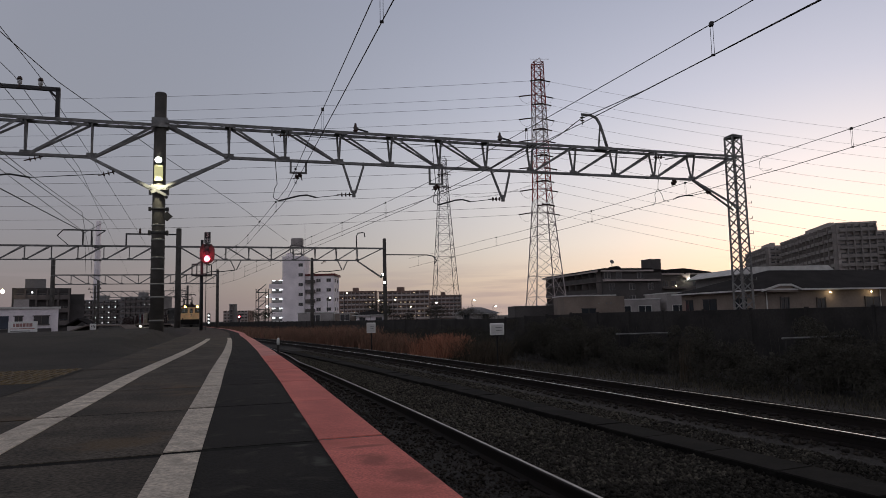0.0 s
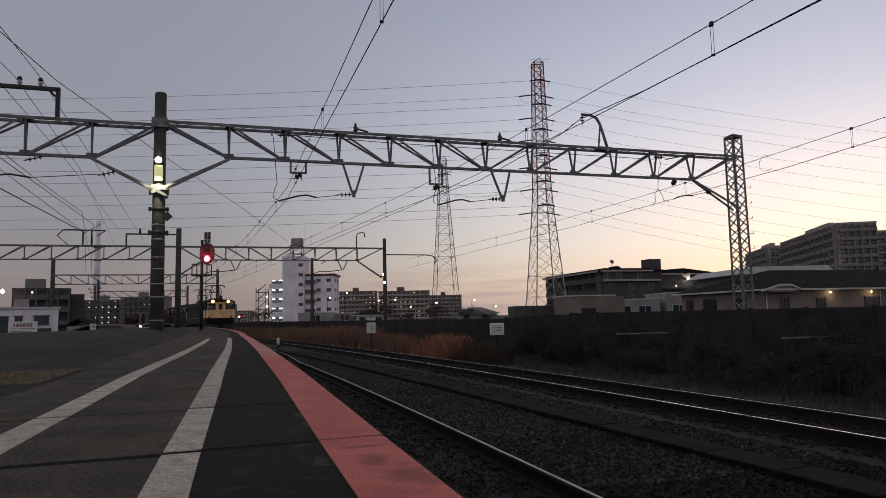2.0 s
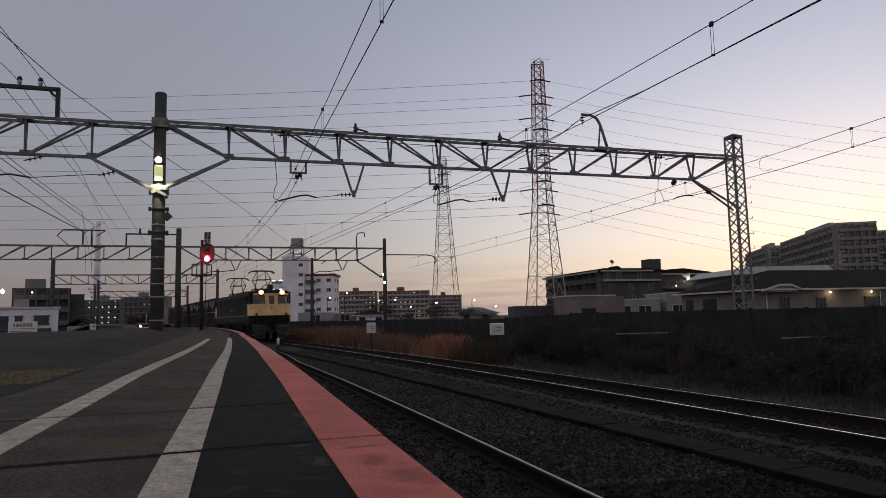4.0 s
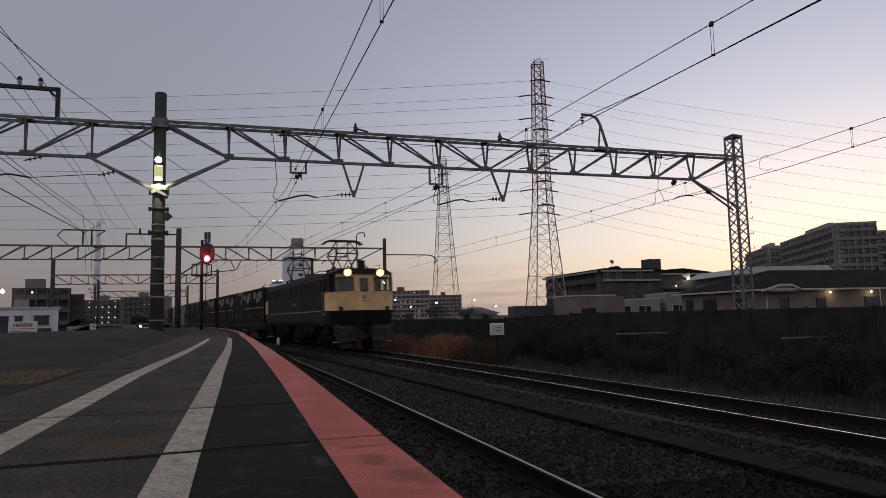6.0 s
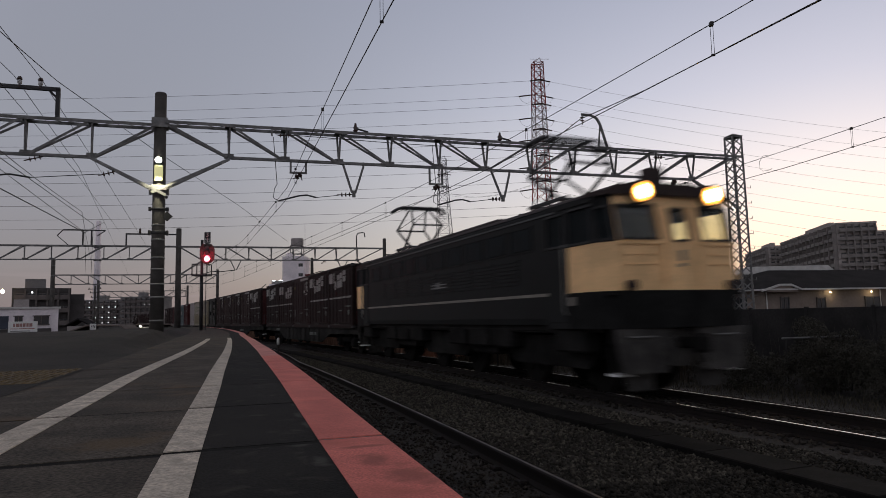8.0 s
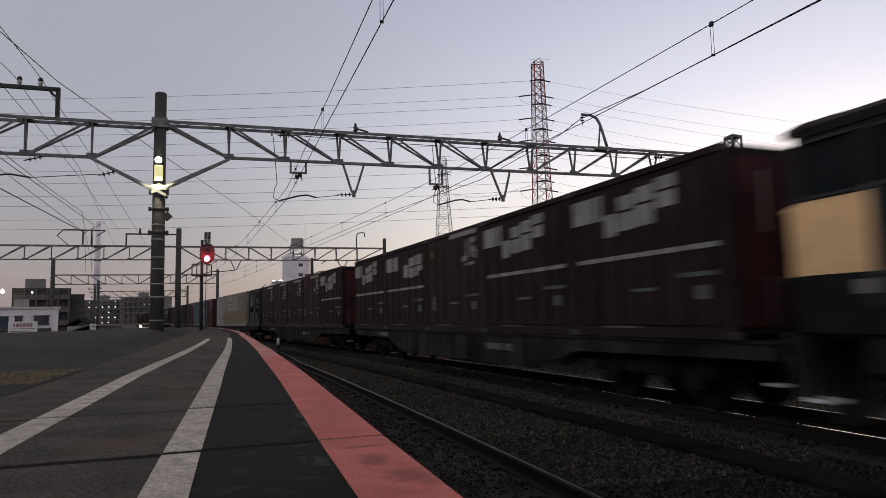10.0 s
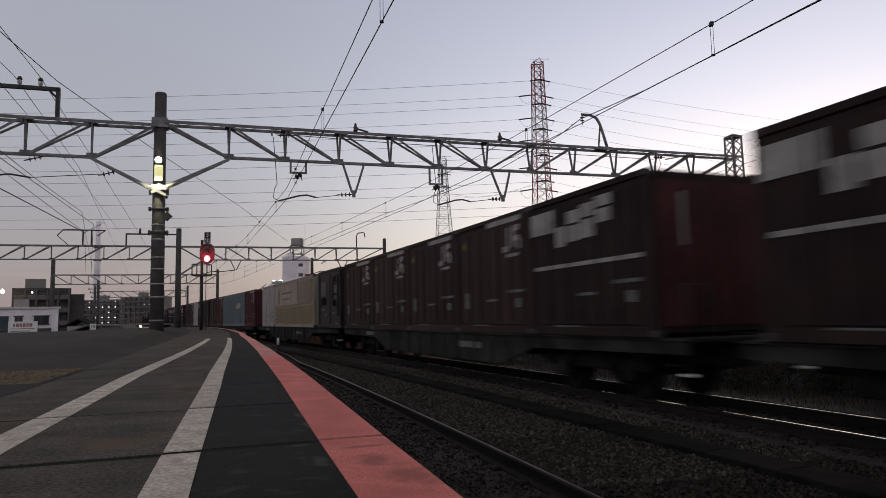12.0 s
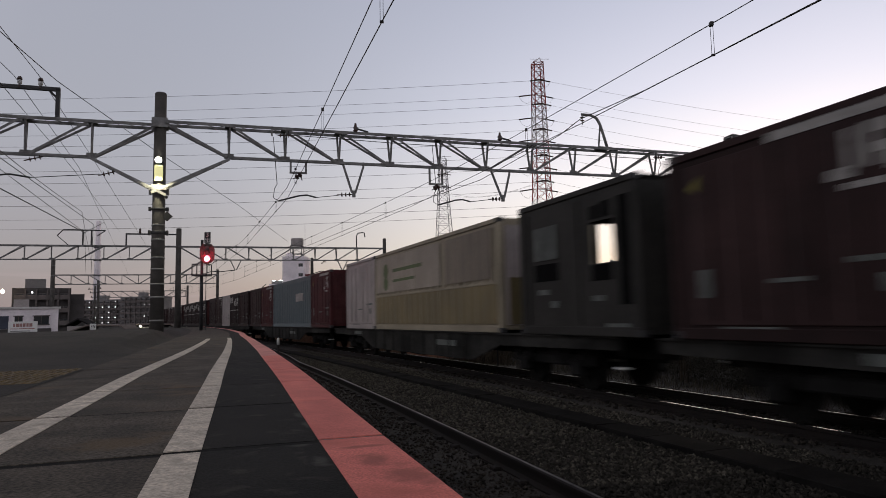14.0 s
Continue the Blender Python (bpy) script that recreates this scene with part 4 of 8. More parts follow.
    for n in (-2.36, -2.05):
        i = part("insulator", Mesh().lathe(local(n, 8.45), [(0.04, 0), (0.04, 0.04), (0.062, 0.06), (0.062, 0.15), (0.045, 0.17)], 12), INSULATOR_W, f, "white and brown post insulator")
        part("cap", Mesh().lathe(local(n, 8.61), [(0.06, 0), (0.075, 0.04), (0.06, 0.08), (0.04, 0.11)], 12), INSULATOR, i)
        part("cap", Mesh().lathe(local(n, 8.36), [(0.06, 0), (0.06, 0.09)], 12), INSULATOR, i)
    for n, z in ((-1.97, 6.34), (-0.85, 5.98)):
        t = thing("strain_insulator", frame_at(PA + Vector((0, 0, ZA))), "brown disc insulators under the yard beam", "insulator", "beam fittings")
        part("disc", insulator(Mesh(), local(n, z), (-1, -0.2, -0.35), 3, 0.085), INSULATOR, t)
        if n > -1:
            part("rod", Mesh().rod(local(n - 0.25, z - 0.1), local(n - 1.3, z - 0.28), 0.012, n=6), STEEL_DARK, t)
            part("steady_arm", Mesh().tube([local(n - 1.3, z - 0.28), local(n - 1.6, z - 0.2), local(n - 1.85, z - 0.26), local(n - 2.2, z - 0.42)], 0.026, 6), STEEL_DARK, t)

    # the far beam's frames and arms
    lb = lambda x, z, y=0.0: (x, y, z - 7.55)
    t = thing("feeder_gantry", frame_at(PB + Vector((0, 0, 7.55))), "steel frame with feeder insulators on the far beam", "bracket", "beam fittings")
    part("upright", Mesh().bar(lb(-6.4, 7.5), lb(-6.4, 8.75), 0.10).bar(lb(-7.0, 7.5), lb(-7.0, 8.75), 0.10), STEEL_DARK, t)
    part("crossbar", Mesh().bar(lb(-8.4, 8.75), lb(-5.4, 8.75), 0.09), STEEL_DARK, t)
    part("stay", Mesh().bar(lb(-8.4, 8.75), lb(-8.8, 8.3), 0.06).bar(lb(-5.4, 8.75), lb(-6.0, 8.3), 0.06).bar(lb(-8.8, 8.3), lb(-8.0, 7.55), 0.05), STEEL_DARK, t)
    t = thing("feeder_gantry", frame_at(PB + Vector((0, 0, 7.55))), "black goalpost frame with small insulators on the far beam", "bracket", "beam fittings")
    part("upright", Mesh().bar(lb(-3.9, 7.5), lb(-3.9, 8.5), 0.11), STEEL_DARK, t)
    part("crossbar", Mesh().bar(lb(-3.95, 8.5), lb(-0.2, 8.5), 0.11), STEEL_DARK, t)
    for x in (-2.9, -1.8):
        part("insulator", Mesh().lathe(lb(x, 8.55), [(0.06, 0), (0.1, 0.1), (0.07, 0.2), (0.1, 0.3), (0.04, 0.4)], 8), INSULATOR, t)
    t = thing("gooseneck_bracket", frame_at(PB + Vector((0, 0, 7.55))), "curved steel gooseneck on the far beam", "bracket", "beam fittings")
    part("arm", Mesh().tube([lb(14.6, 7.5), lb(14.6, 8.6), lb(14.75, 8.85), lb(15.1, 8.9), lb(15.3, 8.88), lb(15.35, 8.5)], 0.05, 7), STEEL_DARK, t)
    for x in (4.0, 12.9):
        t = thing("pull_off_bracket", frame_at(PB + Vector((0, 0, 7.55))), "V-shaped drop bracket under the far beam", "bracket", "beam fittings")
        part("steel", Mesh().bar(lb(x, 6.45), lb(x + 0.4, 5.6), 0.08).bar(lb(x + 0.9, 6.45), lb(x + 0.5, 5.6), 0.08), GALV, t)
        part("steady_arm", Mesh().tube([lb(x + 0.4, 5.6), lb(x - 0.8, 5.45), lb(x - 1.4, 5.5), lb(x - 2.2, 5.25)], 0.035, 6), STEEL_DARK, t)
        part("insulator", insulator(Mesh(), lb(x - 1.0, 6.4), (-0.8, 0, -0.5), 3, 0.11), INSULATOR, t)
    t = thing("cantilever_arm", frame_at(PB + BX * 17.1 + Vector((0, 0, 6.95))), "slim steel arm with a hooked end on the far pole", "bracket", "beam fittings")
    part("arm", Mesh().tube([(0, 0, 0), (3.9, 0, 0), (4.5, 0, -0.1), (4.85, 0, -0.5), (4.6, 0, -0.8)], 0.05, 7), STEEL_DARK, t)
    t = thing("pole_lamps", frame_at(PB + BX * 17.1 + Vector((0, 0, 4.6))), "pair of small lit lamps clamped to the far pole", "lamp")
    for x, z in ((-0.28, 0.55), (-0.12, -0.15)):
        lx = part("lamp_head", Mesh().box((x, -0.25, z), (0.22, 0.2, 0.35), bevel=0.04), STEEL_DARK, t)
        part("lens", Mesh().box((x, -0.36, z), (0.13, 0.03, 0.20), bevel=0.01), LAMP_WHITE, lx, "glowing lens")


fittings()


# ---- the freight train ----
SPEED, T0 = 9.3, 7.5


def run_out(t):
    """How far the front has yet to go to u = 0 at time t: it slows a little on the way in."""
    left = T0 - t
    return SPEED * left + (0.134 * left * left if left > 0 else 0.0)


LOCO_BLUE = material("slate_blue_loco_paint", (0.0112, 0.0124, 0.0124), 0.6, vary=0.3, grain=25, blotch=1.2, bump=0.04, spec=0.14)
LOCO_CREAM = material("cream_loco_paint", (0.86, 0.555, 0.27), 0.55, vary=0.16, grain=25, blotch=1.4, bump=0.04)
LOCO_ROOF = material("sooty_brown_roof_paint", (0.030, 0.0195, 0.0175), 0.75, vary=0.3, grain=20)
LOCO_APRON = material("grimy_dark_apron_paint", (0.0105, 0.0108, 0.0105), 0.75, vary=0.4, grain=14, blotch=2, spec=0.1)
LOCO_SKIRT = material("dusty_grey_skirt", (0.040, 0.0375, 0.0345), 0.8, vary=0.5, grain=14, blotch=3)
UNDERFRAME = material("black_underframe", (0.0165, 0.016, 0.0153), 0.9, vary=0.4, grain=20, spec=0.05)
WHEEL = material("wheel_steel", (0.012, 0.011, 0.010), 0.7, metal=0.3, vary=0.3, spec=0.1)
LINE_PALE = material("pale_line_paint", (0.20, 0.185, 0.16), 0.6, vary=0.15)
GUTTER_PALE = material("pale_gutter_paint", (0.075, 0.078, 0.078), 0.6, vary=0.2)
# opaque side panes: the dim reflection is put into a dark colour
GLASS_DULL = material("dark_side_glass", (0.0095, 0.0130, 0.0145), 0.55, vary=0.3, grain=20, blotch=2, bump=0, spec=0.06)
CAB_INSIDE = material("dull_green_cab_lining", (0.06, 0.07, 0.055), 0.7, vary=0.15, grain=20)


def clear_glass(name, tint):
    """Tinted see-through glass with a mirror gloss."""
    m = bpy.data.materials.new(name)
    m.use_nodes = True
    n, l = m.node_tree.nodes, m.node_tree.links
    n.clear()
    see, gloss, mix, out = n.new("ShaderNodeBsdfTransparent"), n.new("ShaderNodeBsdfGlossy"), n.new("ShaderNodeMixShader"), n.new("ShaderNodeOutputMaterial")
    see.inputs["Color"].default_value = (*tint, 1)
    gloss.inputs["Roughness"].default_value = 0.03
    mix.inputs[0].default_value = 0.05
    l.new(see.outputs[0], mix.inputs[1]); l.new(gloss.outputs[0], mix.inputs[2]); l.new(mix.outputs[0], out.inputs["Surface"])
    return m


GLASS_CAB = clear_glass("tinted_cab_glass", (0.94, 0.92, 0.80))
STEP_WHITE = material("white_step_paint", (0.7, 0.7, 0.68), 0.6, vary=0.1)


def train_pose(u):
    """A vehicle's pose at arc length u: local +y is the way it goes, +x the platform side."""
    return Matrix.Translation(trk(u)) @ Matrix.Rotation(heading(u) + math.pi, 4, "Z")


TURNING = []


def wheelset(parent, y, r):
    """Two wheels and their axle, one turning part."""
    m = Mesh().rod((-0.62, 0, 0), (0.62, 0, 0), 0.07, n=10)
    for s in (-1, 1):
        m.rod((s * 0.50, 0, 0), (s * 0.53, 0, 0), r + 0.03, n=24)
        m.rod((s * 0.53, 0, 0), (s * 0.63, 0, 0), r, n=24)
        for i in range(6):
            a = i * math.pi / 3
            m.box((s * 0.64, math.cos(a) * r * 0.55, math.sin(a) * r * 0.55), (0.02, 0.08, 0.08))
    w = part("wheelset", m, WHEEL, parent, m=pose(0, y, r))
    TURNING.append((w, y, r))
    return w


def bogie(parent, y, base, r, axles):
    b = Mesh()
    for s in (-1, 1):
        b.box((s * 0.82, y, r + 0.12), (0.14, base + 0.9, 0.20), bevel=0.03)
        for i in range(axles):
            yy = y + (i - (axles - 1) / 2) * base / max(1, axles - 1)
            b.box((s * 0.86, yy, r), (0.22, 0.34, 0.30), bevel=0.04)
            b.rod((s * 0.9, yy + 0.28, r + 0.05), (s * 0.9, yy + 0.28, r + 0.42), 0.075, n=8)
            b.rod((s * 0.9, yy - 0.28, r + 0.05), (s * 0.9, yy - 0.28, r + 0.42), 0.075, n=8)
    b.box((0, y, r + 0.18), (1.7, 0.5, 0.22), bevel=0.03)
    part("bogie_frame", b, UNDERFRAME, parent)
    for i in range(axles):
        wheelset(parent, y + (i - (axles - 1) / 2) * base / max(1, axles - 1), r)


def coupler(parent, y, s):
    part("coupler", Mesh().box((0, y + s * 0.25, 0.88), (0.16, 0.5, 0.18), bevel=0.03).box((0, y + s * 0.48, 0.88), (0.30, 0.16, 0.30), bevel=0.05), UNDERFRAME, parent)


def pantograph(parent, y, up):
    """A diamond collector with crossing lower arms, on insulators."""
    p = Mesh()
    base = 3.62
    for sx in (-1, 1):
        for sy in (-1, 1):
            p.lathe((sx * 0.55, y + sy * 0.55, base - 0.14), [(0.05, 0), (0.075, 0.03), (0.05, 0.06), (0.075, 0.09), (0.05, 0.14)], 8)
    root = part("pantograph", p, INSULATOR, parent, "raised diamond pantograph")
    fr = Mesh()
    for s in (-1, 1):
        fr.bar((s * 0.55, y - 0.75, base + 0.03), (s * 0.55, y + 0.75, base + 0.03), 0.06)
        fr.bar((-0.6, y + s * 0.55, base + 0.03), (0.6, y + s * 0.55, base + 0.03), 0.06)
    part("base_frame", fr, STEEL_DARK, root)
    top = base + up
    mid = base + up * 0.52
    for sx in (-1, 1):
        for sy in (-1, 1):
            part("lower_arm", Mesh().rod((sx * 0.42, y - sy * 0.30, base + 0.06), (sx * 0.50, y + sy * 0.82, mid), 0.042, 0.036, 6), STEEL_DARK, root)
            part("upper_arm", Mesh().rod((sx * 0.50, y + sy * 0.82, mid), (sx * 0.30, y + sy * 0.12, top - 0.06), 0.034, 0.028, 6), STEEL_DARK, root)
    for sy in (-1, 1):
        part("cross_tube", Mesh().rod((-0.52, y + sy * 0.82, mid), (0.52, y + sy * 0.82, mid), 0.032, n=6), STEEL_DARK, root)
        part("stay", Mesh().rod((0.50, y + sy * 0.82, mid), (-0.30, y + sy * 0.12, top - 0.06), 0.012, n=5), STEEL_DARK, root)
    head = Mesh()
    for sy in (-1, 1):
        head.tube([(-0.92, y + sy * 0.16, top - 0.17), (-0.80, y + sy * 0.16, top - 0.06), (-0.6, y + sy * 0.16, top), (0.6, y + sy * 0.16, top), (0.80, y + sy * 0.16, top - 0.06), (0.92, y + sy * 0.16, top - 0.17)], 0.045, 6)
    for sx in (-1, 1):
        head.bar((sx * 0.4, y - 0.2, top - 0.03), (sx * 0.4, y + 0.2, top - 0.03), 0.05)
    part("collector_head", head, STEEL_DARK, root)


def build_loco():
    L2 = 7.75
    lo = thing("electric_locomotive", train_pose(60), "blue and cream electric freight locomotive with lit headlights", "locomotive")
    # body shell of the sides, between the cab fronts
    shell = Mesh().prism([(-1.38, 1.18), (1.38, 1.18), (1.40, 1.30), (1.40, 3.16), (1.33, 3.30), (-1.33, 3.30), (-1.40, 3.16), (-1.40, 1.30)], "y", -L2 + 1.93, L2 - 1.93)
    body = part("body", shell, LOCO_BLUE, lo)
    roof = Mesh().prism([(-1.36, 3.28), (1.36, 3.28), (1.24, 3.37), (0.8, 3.42), (0, 3.45), (-0.8, 3.42), (-1.24, 3.37)], "y", -L2 + 0.35, L2 - 0.35)
    rf = part("roof", roof, LOCO_ROOF, lo, "sooty grey curved roof")
    for y, ln in ((0, 5.4), (2.1, 1.0), (-2.1, 1.0)):
        part("roof_hatch", Mesh().box((0, y, 3.51), (1.5, ln if y == 0 else 0.9, 0.16), bevel=0.05), LOCO_ROOF, rf)
    part("roof_gutter", Mesh().box((1.405, 0, 3.20), (0.03, 2 * L2 - 0.9, 0.04)).box((-1.405, 0, 3.20), (0.03, 2 * L2 - 0.9, 0.04)), LOCO_BLUE, rf)
    for s in (-1, 1):
        part("waist_line", Mesh().box((s * 1.404, 0, 1.72), (0.008, 2 * L2 - 2.5, 0.055)), LINE_PALE, body, "thin pale line")
        part("gutter_line", Mesh().box((s * 1.412, 0, 3.17), (0.012, 2 * L2 - 3.2, 0.045)), GUTTER_PALE, body, "thin pale gutter line")
        for i in range(10):
            y = -4.9 + i * 1.09
            w = part("side_window", Mesh().box((s * 1.402, y, 2.80), (0.02, 0.80, 0.42), bevel=0.008), GLASS_DULL, body)
            part("window_frame", Mesh().box((s * 1.40, y, 3.03), (0.035, 0.88, 0.03)).box((s * 1.40, y, 2.57), (0.035, 0.88, 0.03)).box((s * 1.40, y - 0.42, 2.80), (0.035, 0.03, 0.48)).box((s * 1.40, y + 0.42, 2.80), (0.035, 0.03, 0.48)), LOCO_BLUE, w)
        for i in range(9):
            y = -4.36 + i * 1.09
            lv = Mesh()
            for k in range(7):
                lv.box((s * 1.405, y, 1.98 + k * 0.075), (0.02, 0.86, 0.045))
            part("louvre", lv, LOCO_BLUE, body)
        part("number_plate", Mesh().box((s * 1.408, 0.6, 2.15), (0.012, 0.95, 0.16)), GALV_LIGHT, body)
    for e in (-1, 1):
        cab_front(lo, e, L2)
        bogie_y = e * 5.15
        bogie(lo, bogie_y, 2.3, 0.56, 2)
        coupler(lo, e * (L2 - 0.15), e)
        pantograph(lo, e * 4.55, 1.38)
    bogie(lo, 0, 2.3, 0.56, 2)
    for s in (-1, 1):
        for y in (-6.35, -3.75, -2.6, -1.45, 1.45, 2.6, 3.75, 6.35):
            part("side_box", Mesh().box((s * 1.14, y, 0.92), (0.36, 0.95, 0.42), bevel=0.04), UNDERFRAME, lo)
        for y in (-5.15, 0, 5.15):
            part("bogie_side", Mesh().prism([(y - 1.75, 0.78), (y - 1.3, 0.42), (y + 1.3, 0.42), (y + 1.75, 0.78), (y + 1.2, 0.98), (y - 1.2, 0.98)], "x", s * 0.96, s * 1.02), UNDERFRAME, lo)
        part("air_pipe", Mesh().rod((s * 1.25, -6.8, 1.06), (s * 1.25, 6.8, 1.06), 0.03, n=6), UNDERFRAME, lo)
    for y in (-2.6, 2.6):
        part("equipment_box", Mesh().box((0, y, 0.85), (2.3, 1.3, 0.62), bevel=0.04), UNDERFRAME, lo)
    part("sole_bar", Mesh().box((0, 0, 1.14), (2.6, 2 * L2 - 1.0, 0.16), bevel=0.02), UNDERFRAME, lo)
    part("horn_box", Mesh().box((-0.12, L2 - 0.80, 3.66), (0.27, 0.36, 0.46), bevel=0.03), LOCO_ROOF, lo, "tall dark box on the roof")
    part("whistle", Mesh().rod((0.42, L2 - 0.95, 3.42), (0.42, L2 - 0.95, 3.64), 0.06, 0.05, 8), LOCO_ROOF, lo)
    part("antenna", Mesh().rod((-0.95, L2 - 0.7, 3.40), (-0.95, L2 - 0.7, 3.72), 0.012, n=5).rod((-0.95, L2 - 0.7, 3.66), (-0.78, L2 - 0.7, 3.66), 0.010, n=5), BLACK, lo)
    return lo


def cab_panel(m, p, q, z0, z1, holes=(), lean=0.0, thick=0.05):
    """A wall piece between the plan points p and q (outside to the right of the way from p to q), with openings (s0, s1, za, zb)."""
    p, q = Vector((*p, 0)), Vector((*q, 0))
    d = q - p
    inward = Vector((-d.y, d.x, 0)).normalized() * thick

    def at(s, z, inner):
        back = lean * min(max((z - 2.5) / 0.7, 0), 1.1)
        w = p + d * s + Vector((0, -math.copysign(back, (p.y + q.y)), z))
        return tuple(w + inward) if inner else tuple(w)

    ss = sorted({0.0, 1.0, *(h[0] for h in holes), *(h[1] for h in holes)})
    zs = sorted({z0, z1, *(h[2] for h in holes), *(h[3] for h in holes)})
    for a, b in zip(ss[:-1], ss[1:]):
        for c, e in zip(zs[:-1], zs[1:]):
            if any(h[0] <= a and b <= h[1] and h[2] <= c and e <= h[3] for h in holes):
                continue
            v = [at(s, z, i) for i in (0, 1) for s, z in ((a, c), (b, c), (b, e), (a, e))]
            m.add(v, [(0, 1, 2, 3), (7, 6, 5, 4), (0, 4, 5, 1), (1, 5, 6, 2), (2, 6, 7, 3), (3, 7, 4, 0)])
    return at


def welded(me):
    """Joins coincident corners of a mesh."""
    bm = bmesh.new(); bm.from_mesh(me)
    bmesh.ops.remove_doubles(bm, verts=bm.verts, dist=0.012)
    bm.to_mesh(me); bm.free()
    return me


def cab_window(name, at, hole, parent, wipe=False, rim=0.035):
    """A pane in an opening of a cab wall, with its dark rubber frame."""
    s0, s1, za, zb = hole
    mid = lambda s, z: (Vector(at(s, z, 0)) * 0.7 + Vector(at(s, z, 1)) * 0.3)
    out = lambda s, z: (Vector(at(s, z, 0)) * 1.25 - Vector(at(s, z, 1)) * 0.25)
    g = Mesh()
    o = [mid(s, z) for s, z in ((s0, za), (s1, za), (s1, zb), (s0, zb))]
    i = [v * 0.0 + Vector(at(s, z, 1)) * 0.5 + Vector(at(s, z, 0)) * 0.5 for v, (s, z) in zip(o, ((s0, za), (s1, za), (s1, zb), (s0, zb)))]
    g.add([tuple(v) for v in o + i], [(0, 1, 2, 3), (7, 6, 5, 4), (0, 4, 5, 1), (1, 5, 6, 2), (2, 6, 7, 3), (3, 7, 4, 0)])
    # the platform-side panes get an opaque dark colour for their dim reflections, the others are clear
    w = part(name, g, GLASS_DULL if o[0].x > 0.9 and not wipe else GLASS_CAB, parent)
    w.visible_shadow = False
    fr = Mesh()
    pts = [out(s, z) for s, z in ((s0, za), (s1, za), (s1, zb), (s0, zb))]
    for a, b in zip(pts, pts[1:] + pts[:1]):
        fr.bar(a, b, rim)
    part("window_frame", fr, BLACK, w)
    if wipe:
        a, b = out(s0 * 0.55 + s1 * 0.45, za), out(s0 * 0.8 + s1 * 0.2, za * 0.35 + zb * 0.65)
        part("wiper", Mesh().bar(a, b, 0.018), BLACK, w)
    return w


def cab_front(lo, e, L2):
    """A cab end: cream below the windows and on the face, dark above on the sides, a middle door, hooded headlights, skirt and steps."""
    f = lambda y: e * y
    lean = 0.13
    half = [(1.40, L2 - 1.95), (1.40, L2 - 1.22), (1.40, L2 - 0.40), (1.20, L2 - 0.07), (0.38, L2)]
    face, side, low, lower_side = Mesh(), Mesh(), Mesh(), Mesh()
    panes = []
    for s in (-1, 1):
        pts = [(s * x, f(y)) for x, y in half]
        turn = s * e < 0  # keeps the outside to the right of the way

        def run(m, i, z0, z1, holes=(), ln=0.0):
            a, b = pts[i], pts[i + 1]
            if turn:
                a, b = b, a
                holes = [(1 - h[1], 1 - h[0], h[2], h[3]) for h in holes]
            return cab_panel(m, a, b, z0, z1, holes, ln), holes
        # below the belt
        run(lower_side, 0, 1.12, 2.50)
        run(face, 1, 1.72, 2.50); run(face, 2, 1.72, 2.50); run(face, 3, 1.72, 2.50)
        for i in (1, 2, 3):
            run(low, i, 1.12, 1.72)
        # window band: dark sides and corner, cream face
        at, h = run(side, 0, 2.50, 3.28, [(0.12, 0.88, 2.54, 3.10)])
        panes.append(("door_window", at, h[0], False))
        at, h = run(side, 1, 2.50, 3.28, [(0.06, 0.94, 2.53, 3.12)])
        panes.append(("cab_side_window", at, h[0], False))
        at, h = run(side, 2, 2.50, 3.28, [(0.12, 0.82, 2.54, 3.08)], lean)
        panes.append(("quarter_pane", at, h[0], False))
        at, h = run(face, 3, 2.50, 3.28, [(0.05, 0.90, 2.54, 3.10)], lean)
        panes.append(("windscreen", at, h[0], True))
    a, b = (0.38 * e, f(L2)), (-0.38 * e, f(L2))
    cab_panel(face, a, b, 1.72, 2.50)
    cab_panel(low, a, b, 1.12, 1.72)
    at = cab_panel(face, a, b, 2.50, 3.28, [(0.30, 0.70, 2.52, 3.06)], lean)
    panes.append(("door_window", at, (0.30, 0.70, 2.52, 3.06), False))
    c = part("cab", welded(face.data("cab", LOCO_CREAM)), None, lo, "cream-painted cab face")
    part("cab_side", welded(side.data("cab_side", LOCO_BLUE)), None, lo, "dark blue cab side")
    part("cab_side", lower_side, LOCO_BLUE, lo)
    part("cab_apron", welded(low.data("cab_apron", LOCO_APRON)), None, lo)
    part("cab_floor", Mesh().box((0, f(L2 - 1.0), 1.68), (2.68, 1.85, 0.06)), UNDERFRAME, lo)
    part("cab_back_wall", Mesh().box((0, f(L2 - 1.93), 2.40), (2.70, 0.05, 1.70)), CAB_INSIDE, lo, "dull green inner wall")
    part("driver_desk", Mesh().box((0.72, f(L2 - 0.45), 2.25), (0.95, 0.42, 0.55), bevel=0.04).box((-0.72, f(L2 - 0.42), 2.15), (0.8, 0.3, 0.4), bevel=0.04), CAB_INSIDE, lo)
    part("driver_seat", Mesh().box((0.72, f(L2 - 1.15), 2.05), (0.45, 0.42, 0.10), bevel=0.03).box((0.72, f(L2 - 1.38), 2.36), (0.45, 0.09, 0.60), bevel=0.03), BLACK, lo)
    for name, at, hole, wipe in panes:
        cab_window(name, at, hole, c, wipe)
    # door leaf lines, lettering plate, ledges and grab bars on the face
    for s in (-1, 1):
        part("door_edge", Mesh().bar((s * 0.34, f(L2 + 0.012), 1.76), (s * 0.34, f(L2 + 0.012), 2.5), 0.022).bar((s * 0.34, f(L2 + 0.012), 2.5), (s * 0.34, f(L2 + 0.012 - lean), 3.2), 0.022), LOCO_CREAM, c)
